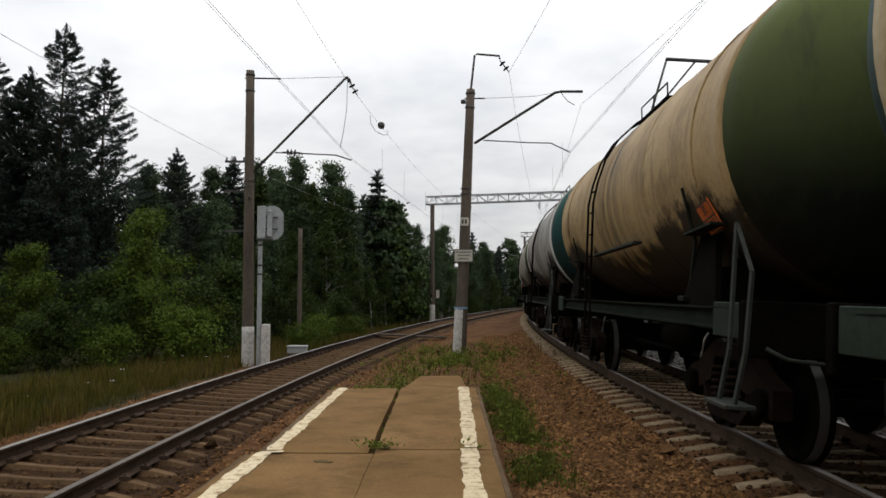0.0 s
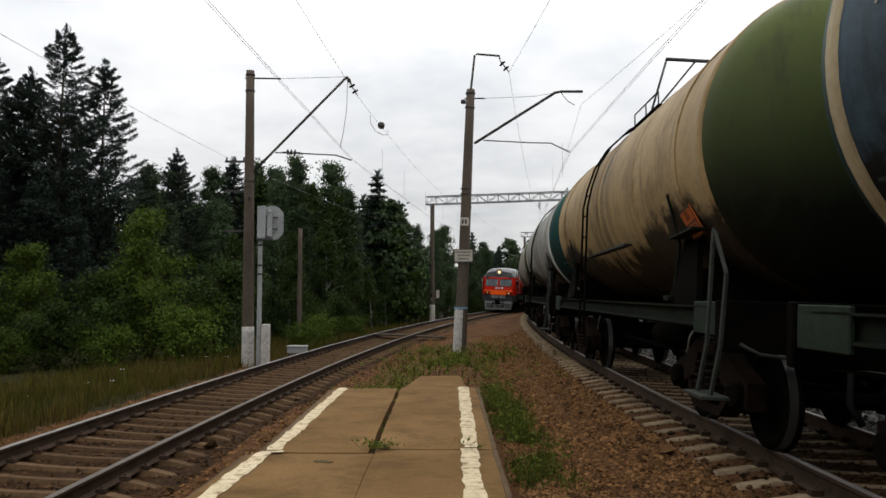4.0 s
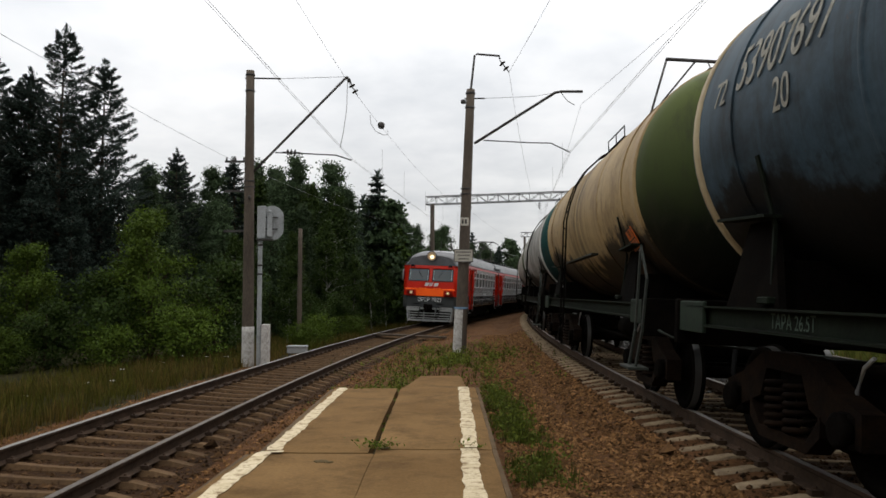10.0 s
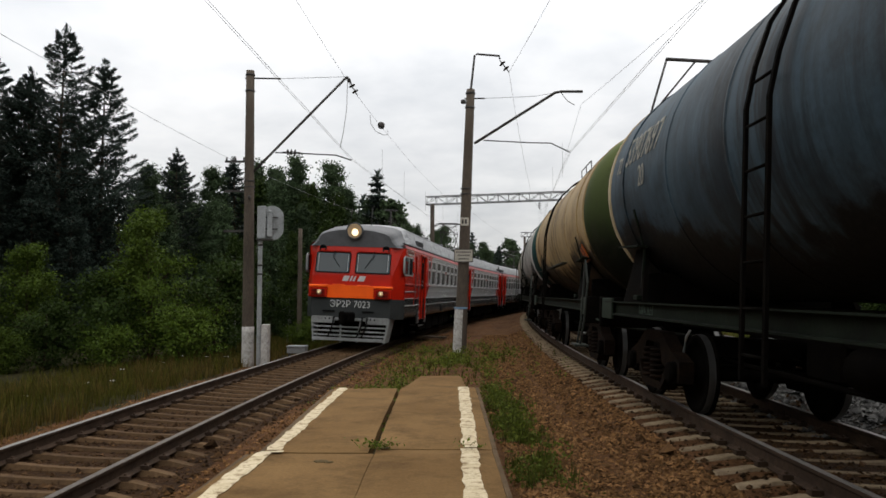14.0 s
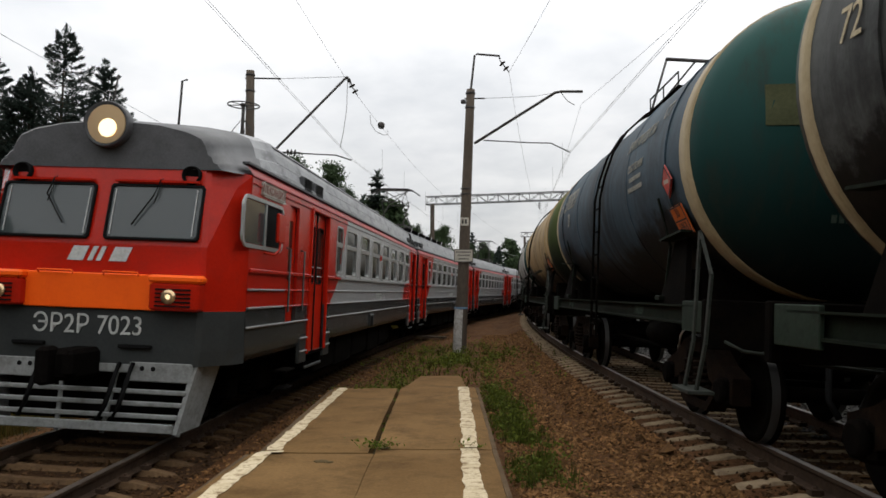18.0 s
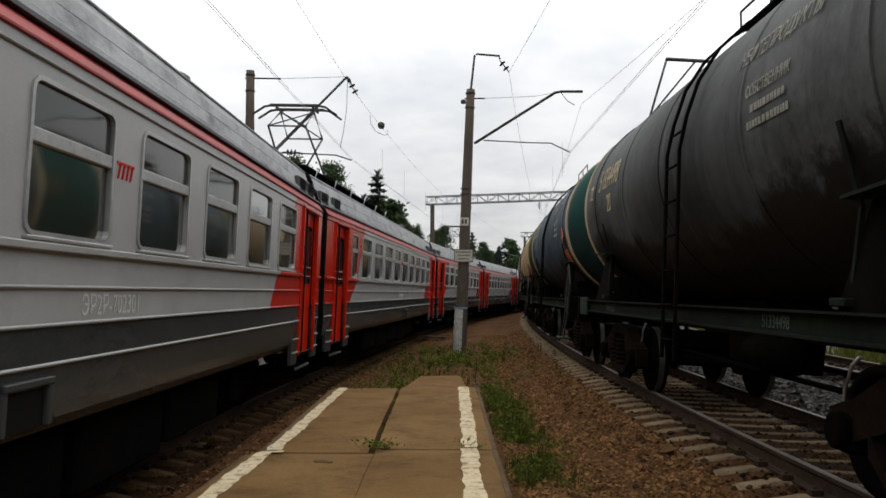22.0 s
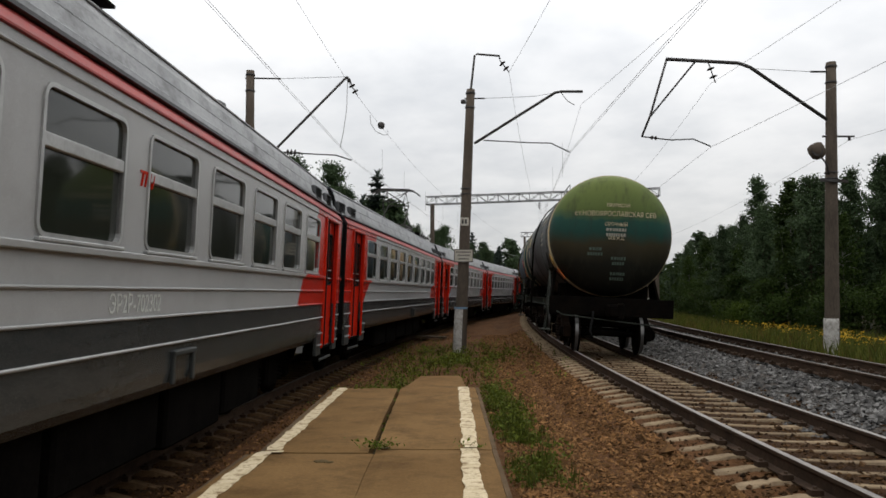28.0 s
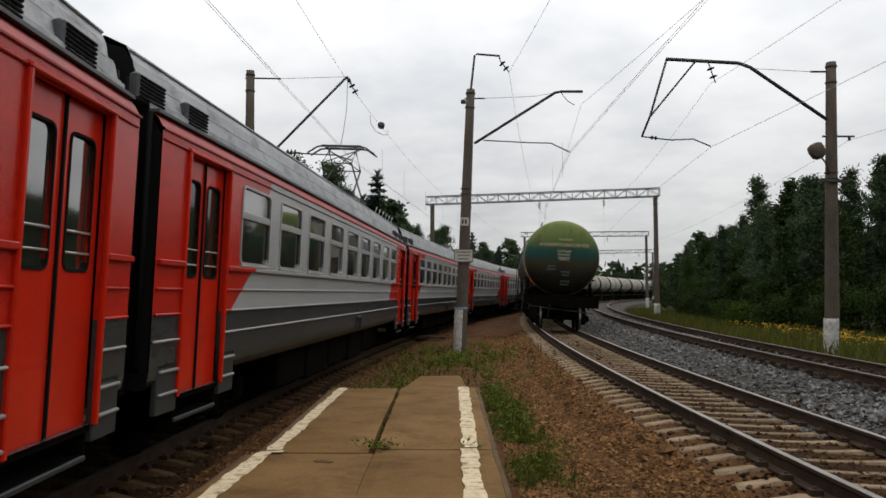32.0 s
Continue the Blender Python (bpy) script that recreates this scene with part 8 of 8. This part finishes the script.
def tank_wagon(label, paint, end, rim, ladder_y=0.0, front_rim=None, detail=True):
    w = thing("tank_wagon", label, "tank wagon", "tank wagons of the freight train", m=pose(400, 0, 0))
    bm = bmesh.new()
    n = 56 if detail else 28
    ys = (-HALF, -4.72, -4.0, -3.0, -1.6, 0, 1.6, 3.0, 4.0, 4.72, HALF)
    loft(bm, [ring_of(y, RAD, n) for y in ys], smooth=True)
    part("boiler", bm, paint, w, "weathered cylindrical boiler")
    for s in (-1, 1):
        bm = bmesh.new()
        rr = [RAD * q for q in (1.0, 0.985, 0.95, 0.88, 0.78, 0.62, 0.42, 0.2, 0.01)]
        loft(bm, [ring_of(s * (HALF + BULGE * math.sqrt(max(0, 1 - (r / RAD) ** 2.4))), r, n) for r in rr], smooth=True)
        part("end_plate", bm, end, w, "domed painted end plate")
        bm = bmesh.new()
        wd = 0.30 if s < 0 else 0.12
        mat = rim if s < 0 else (front_rim or rim)
        loft(bm, [ring_of(s * (HALF + 0.02), RAD - 0.012, n), ring_of(s * (HALF + 0.012), RAD + 0.010, n), ring_of(s * (HALF - wd), RAD + 0.010, n), ring_of(s * (HALF - wd), RAD - 0.01, n)], smooth=True)
        part("rim", bm, mat, w, "pale painted rim")
    if detail:
        for y in (-4.02, 4.02):
            bm = bmesh.new()
            loft(bm, [ring_of(y - 0.03, RAD - 0.01), ring_of(y - 0.03, RAD + 0.018), ring_of(y + 0.03, RAD + 0.018), ring_of(y + 0.03, RAD - 0.01)])
            part("strap", bm, paint, w, "steel hold-down strap")
        for y in (-2.1, 0.35, 2.1):
            bm = bmesh.new()
            loft(bm, [ring_of(y - 0.05, RAD - 0.01), ring_of(y - 0.02, RAD + 0.010), ring_of(y + 0.02, RAD + 0.010), ring_of(y + 0.05, RAD - 0.01)], smooth=True)
            part("weld_band", bm, paint, w, "raised weld band")
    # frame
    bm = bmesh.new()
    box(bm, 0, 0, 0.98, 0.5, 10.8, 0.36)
    part("centre_sill", bm, M_OILY_SHADE, w, "oily centre sill")
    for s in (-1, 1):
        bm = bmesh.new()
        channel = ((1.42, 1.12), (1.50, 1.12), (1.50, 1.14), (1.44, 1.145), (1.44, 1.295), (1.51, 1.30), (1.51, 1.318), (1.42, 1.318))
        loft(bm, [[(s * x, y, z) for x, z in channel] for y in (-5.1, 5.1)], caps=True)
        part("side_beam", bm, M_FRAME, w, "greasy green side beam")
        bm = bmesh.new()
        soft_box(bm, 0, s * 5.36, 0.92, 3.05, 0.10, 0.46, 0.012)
        part("end_beam", bm, M_OILY_SHADE, w, "greasy end beam")
        for sx in (-1, 1):
            bm = bmesh.new()
            soft_box(bm, sx * 1.49, s * 4.98, 1.06, 0.04, 0.62, 0.30, 0.008)
            part("corner_plate", bm, M_FRAMELIGHT, w, "faded green corner plate")
    if not detail:
        for y in (-3.9, 3.9):
            bm = bmesh.new()
            for sx in (-1, 1):
                soft_box(bm, sx * 1.0, y, 0.3, 0.2, 2.3, 0.5, 0.05)
                for dy in (-0.925, 0.925):
                    disc(bm, (sx * 0.72, y + dy, 0.475), (sx, 0, 0), ((0, 0.5), (0.13, 0.475)), 14)
            part("bogie", bm, M_OILY_SHADE, w, "dark bogie")
        bm = bmesh.new()
        for y in (-3.9, 3.9):
            box(bm, 0, y, 1.3, 2.6, 0.5, 0.5)
        part("saddles", bm, M_OILY_SHADE, w)
    else:
        for y in (-3.9, 3.9):
            tank_bogie(w, y)
            s = 1 if y > 0 else -1
            for sx in (-1, 1):
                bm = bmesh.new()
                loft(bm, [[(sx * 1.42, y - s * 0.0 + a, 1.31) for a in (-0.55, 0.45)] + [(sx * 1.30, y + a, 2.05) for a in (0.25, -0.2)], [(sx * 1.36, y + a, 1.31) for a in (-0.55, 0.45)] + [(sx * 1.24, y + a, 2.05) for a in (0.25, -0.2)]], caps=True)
                part("saddle_gusset", bm, M_OILY_SHADE, w, "oily saddle gusset, blackened for its shade")
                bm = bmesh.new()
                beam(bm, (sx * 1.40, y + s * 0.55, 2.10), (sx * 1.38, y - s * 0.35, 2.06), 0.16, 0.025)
                part("saddle_top", bm, M_FRAME, w, "saddle plate edge darkened for its shade")
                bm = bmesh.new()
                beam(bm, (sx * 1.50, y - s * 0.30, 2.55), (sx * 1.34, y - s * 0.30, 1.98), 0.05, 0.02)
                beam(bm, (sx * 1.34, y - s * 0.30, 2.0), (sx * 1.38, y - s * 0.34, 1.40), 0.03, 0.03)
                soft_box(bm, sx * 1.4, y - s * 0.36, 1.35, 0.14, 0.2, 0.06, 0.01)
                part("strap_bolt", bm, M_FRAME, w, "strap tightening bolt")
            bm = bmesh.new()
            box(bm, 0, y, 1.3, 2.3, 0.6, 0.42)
            part("saddle", bm, M_OILY_SHADE, w, "oily saddle beam")
        # end steps and handrails
        for s in (-1, 1):
            for sx in (s,):
                bm = bmesh.new()
                for dy, zt, lean in ((0.12, 2.02, 0.0), (-0.22, 1.60, 0.0)):
                    y = s * 5.4 + dy
                    beam(bm, (sx * 1.58, y, 0.98), (sx * 1.54, y, zt), 0.05, 0.025)
                    beam(bm, (sx * 1.58, y, 0.98), (sx * 1.62, y + 0.10, 0.55), 0.05, 0.025)
                beam(bm, (sx * 1.54, s * 5.4 + 0.12, 2.02), (sx * 1.54, s * 5.4 - 0.22, 1.60), 0.03, 0.02)
                hr = part("end_handrail", bm, M_BAR, w, "bent steel step handrail")
                bm = bmesh.new()
                soft_box(bm, sx * 1.60, s * 5.4 + 0.05, 0.52, 0.24, 0.5, 0.035, 0.006)
                part("step", bm, M_BAR, hr, "pale step plate")
        for s in (-1, 1):
            bm = bmesh.new()
            soft_box(bm, 0, s * 5.75, 0.9, 0.30, 0.7, 0.32, 0.05)
            soft_box(bm, -0.12 * s, s * 6.0, 0.86, 0.16, 0.26, 0.4, 0.04)
            part("coupler", bm, M_OILY_SHADE, w, "black automatic coupler")
        for s in (-1, 1):
            bm = bmesh.new()
            rod(bm, [(-0.45, s * 5.42, 1.02), (-0.48, s * 5.62, 0.85), (-0.55, s * 5.75, 0.55), (-0.5, s * 5.85, 0.4)], 0.03, 6)
            part("air_hose", bm, M_RUBBER, w, "black air hose")
            bm = bmesh.new()
            rod(bm, [(-1.35, s * 5.45, 1.0), (-1.2, s * 5.5, 0.92), (0.2, s * 5.5, 0.80), (1.3, s * 5.48, 0.72)], 0.018, 6)
            part("uncoupling_rod", bm, M_BAR, w, "long uncoupling rod")
            bm = bmesh.new()
            rod(bm, [(-0.95, s * 2.9 + k, z) for k, z in ((0, 1.0), (0.12, 0.92), (0.2, 0.75), (0.22, 0.5))], 0.016, 6)
            part("pale_pipe", bm, M_ALU, w, "bright bent pipe")
        bm = bmesh.new()
        disc(bm, (-0.55, -0.6, 0.85), (0, 1, 0), ((-0.5, 0.05), (-0.45, 0.18), (0.45, 0.18), (0.5, 0.05)), 14)
        soft_box(bm, 0.1, 1.0, 0.62, 0.8, 0.7, 0.4, 0.04)
        for x in (-0.5, 0.45):
            rod(bm, [(x, -3.2, 0.62), (x, 3.2, 0.66)], 0.03, 6)
        part("brake_gear", bm, M_OILY_SHADE, w, "oily brake cylinder and rods")
        bm = bmesh.new()
        disc(bm, (0, -0.15, 0.62), (0, 0, 1), ((0, 0.16), (0.3, 0.18), (0.5, 0.24), (0.9, 0.24)), 14)
        part("drain_valve", bm, M_OILY_SHADE, w, "oily bottom outlet")
        # top fittings
        bm = bmesh.new()
        disc(bm, (0, 0.0, ZC + RAD - 0.03), (0, 0, 1), ((0, 0.36), (0.2, 0.36), (0.21, 0.42), (0.26, 0.42), (0.30, 0.3)), 20)
        part("hatch", bm, M_OILY_SHADE, w, "oily filling hatch")
        bm = bmesh.new()
        for x in (-0.62, -0.46):
            beam(bm, (x, ladder_y - 0.8, 4.55), (x, ladder_y + 0.8, 4.55), 0.10, 0.025)
        for y in (-0.7, 0.0, 0.7):
            beam(bm, (-0.68, ladder_y + y, 4.52), (0.3, ladder_y + y, 4.49), 0.04, 0.04)
        wk = part("walkway", bm, M_OILY_SHADE, w, "dark steel walkway")
        bm = bmesh.new()
        for y in (-0.8, 0.0, 0.8):
            rod(bm, [(-0.66, ladder_y + y, 4.54), (-0.67, ladder_y + y, 4.76)], 0.013, 5)
        rod(bm, [(-0.67, ladder_y - 0.8, 4.76), (-0.67, ladder_y + 0.8, 4.76)], 0.014, 6)
        part("walkway_rail", bm, M_BAR, wk, "thin walkway rail")
        bm = bmesh.new()
        disc(bm, (0.15, -0.5, 4.46), (0, 0, 1), ((0, 0.1), (0.22, 0.1), (0.26, 0.06)), 10)
        part("valve", bm, M_OILY_SHADE, w)
    ladder(w, ladder_y, -1)
    if detail:
        ladder(w, ladder_y, 1)
    return w


TANK_WAGONS = []


def build_tanks():
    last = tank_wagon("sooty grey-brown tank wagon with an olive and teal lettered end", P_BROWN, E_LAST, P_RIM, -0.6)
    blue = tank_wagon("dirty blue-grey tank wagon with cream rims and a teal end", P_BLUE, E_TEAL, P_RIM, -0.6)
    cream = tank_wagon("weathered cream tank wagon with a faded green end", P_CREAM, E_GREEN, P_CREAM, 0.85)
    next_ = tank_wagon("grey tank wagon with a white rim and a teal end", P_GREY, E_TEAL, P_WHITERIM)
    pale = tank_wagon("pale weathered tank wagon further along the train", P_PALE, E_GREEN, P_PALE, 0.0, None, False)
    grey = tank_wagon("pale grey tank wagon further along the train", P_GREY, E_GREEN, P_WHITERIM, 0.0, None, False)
    for wagon, number, yn, dz, size, ink in ((last, "51334498", 3.06, 0.0, 0.50, M_CREAMLETTER), (blue, "53907697", 3.20, 0.12, 0.57, M_TANKLETTER)):
        part("wagon_number", on_side(lettering(number, size, ink, 0.002, 0.66), yn, 3.21 + dz), None, wagon, "worn white wagon number")
        part("wagon_mark", on_side(lettering("20", 0.38, ink, 0.002, 0.72), yn - 0.10, 2.80 + dz), None, wagon, "worn white figures")
        part("wagon_mark", on_side(lettering("72", 0.34, ink, 0.002, 0.75), 4.28, 3.10 + dz), None, wagon, "worn white figures")
        part("cargo_lettering", on_side(lettering("НЕФТЕПРОДУКТЫ", 0.22, M_TANKLETTER, 0.002, 0.72), -2.65, 3.44), None, wagon, "faded white cargo lettering")
        part("cargo_lettering", on_side(lettering("СОБСТВЕННИК", 0.14, M_TANKLETTER, 0.002, 0.75), -2.62, 3.09), None, wagon, "faded white lettering")
        tagged(part("owner_lettering", on_side(bars([8, 10], 0.075, 0.06, 0.07, M_TANKLETTER), -2.62, 2.94), None, wagon, "faded unreadable white lines"), kind="stuff")
        part("wagon_mark", on_side(lettering("СТ", 0.27, M_TANKLETTER, 0.002, 0.8), -3.75, 3.55), None, wagon, "worn white letters")
        part("frame_lettering", lettering("ТАРА 26.5Т", 0.16, M_FAINT, 0.001, 0.8), None, wagon, "white lettering on the beam", Matrix.Translation((-1.444, 3.1, 1.215)) @ Matrix.Rotation(radians(-90), 4, "Z") @ Matrix.Rotation(radians(90), 4, "X"))
        part("frame_lettering", lettering(number, 0.15, M_FAINT, 0.001, 0.8), None, wagon, "white figures on the beam", Matrix.Translation((-1.444, -2.6, 1.215)) @ Matrix.Rotation(radians(-90), 4, "Z") @ Matrix.Rotation(radians(90), 4, "X"))
    hazard_plate(blue, -4.16, 2.67, 0.27, 0.27, M_PLACARD_RED, 45, split=False)
    hazard_plate(blue, -4.24, 2.25, 0.44, 0.34, M_PLACARD, 2)
    hazard_plate(cream, -4.14, 2.20, 0.42, 0.34, M_PLACARD, 8)
    hazard_plate(last, -4.70, 2.29, 0.27, 0.27, M_PLACARD_YELLOW, 45, split=False)
    hazard_plate(last, -4.92, 1.96, 0.46, 0.32, M_PLACARD, 6)
    bm = bmesh.new()
    beam(bm, (-1.44, 1.6, 2.08), (-1.44, -1.5, 2.12), 0.12, 0.03)
    part("side_board", bm, M_BAR, cream, "long pale edge board")
    for text, size, x, z in (("ПРИПИСАН", 0.12, 0.10, 3.68), ("ст.НОВОЯРОСЛАВСКАЯ СЕВ", 0.172, 0.05, 3.46), ("СРОЧНЫЙ", 0.13, 0.05, 3.20), ("СЕВ.Ж.Д.", 0.11, 0.06, 2.86)):
        part("end_lettering", on_end(lettering(text, size, M_CREAMLETTER, 0.003, 0.84), x, z), None, last, "worn white stencilled lettering")
    for rows, x, z in (([7, 7], 0.06, 3.07), ([4, 5], -0.45, 2.58), ([5, 4], 0.12, 2.36), ([5, 5], 0.12, 1.98)):
        tagged(part("end_lettering", on_end(bars(rows, 0.075, 0.075, 0.05, M_TANKLETTER if z > 3 else M_FAINT), x, z), None, last, "faded unreadable white lines"), kind="stuff")
    for rows, x, z in (([4, 5], -0.2, 2.3),):
        tagged(part("end_lettering", on_end(bars(rows, 0.075, 0.075, 0.05, M_FAINT), x, z), None, blue, "faded unreadable white lines"), kind="stuff")
    bm = bmesh.new()
    loft(bm, [[(x, -(HALF + cap_depth(x, z)) - off, z) for z, off in ((3.04, -0.01), (3.04, 0.006), (3.44, 0.006), (3.44, -0.01))] for x in [-0.98 + 0.125 * i for i in range(7)]], caps=True)
    part("end_patch", bm, P_OLIVE, blue, "olive paint patch on the end plate")
    TANK_WAGONS.extend([last, blue, cream, next_, pale, grey])
    for i in range(6, 21):
        TANK_WAGONS.append(copy_thing(pale if i % 3 else grey, pose(400, 0, 0)))


build_tanks()


# ---- motion ----
def motions():
    times = [0.5 * i for i in range(65)]
    front = [101.69, 94.91, 88.35, 82.01, 75.88, 69.97, 64.27, 58.78, 53.51, 48.45, 43.58, 38.9, 34.37, 29.97, 25.66, 21.43, 17.26, 13.16, 9.24, 5.34, 1.60, -2.02, -5.45, -8.64, -11.88, -14.97, -18.04, -20.99, -23.79, -26.4, -28.87, -31.24, -33.52]
    last = [-12.59, -12.53, -12.42, -12.26, -12.07, -11.83, -11.53, -11.17, -10.73, -10.2, -9.59, -8.87, -7.99, -6.92, -5.71, -4.39, -2.96, -1.4, 0.3, 2.12, 4.09, 6.17, 8.37, 10.51, 12.87, 15.44, 18.13, 21.0, 23.95, 26.89, 29.86, 32.9, 35.99]
    for i, car in enumerate(EMU_CARS):
        walk(car, [(t, wagon_pose("left", np.interp(t, range(33), front) + 10.05 + 20.1 * i, 6.65)) for t in times])
    for i, wagon in enumerate(TANK_WAGONS):
        walk(wagon, [(t, wagon_pose("middle", np.interp(t, range(33), last) + 12.02 * i, 3.9)) for t in times])
    # rolling wheels of the nearest cars and wagons: radius 0.475
    for fleet, way, step, n in ((EMU_CARS[:3], front, 0.1, 321), (TANK_WAGONS[:4], last, 0.2, 161)):
        rows = [(step * i, Matrix.Rotation(-np.interp(step * i, range(33), way) / 0.475, 4, "X")) for i in range(n)]
        for vehicle in fleet:
            for piece in vehicle.children_recursive:
                if piece.name.split(".")[0] == "wheel":
                    hub = Matrix.Translation(piece.matrix_basis.translation)
                    walk(piece, [(t, hub @ m) for t, m in rows])


motions()
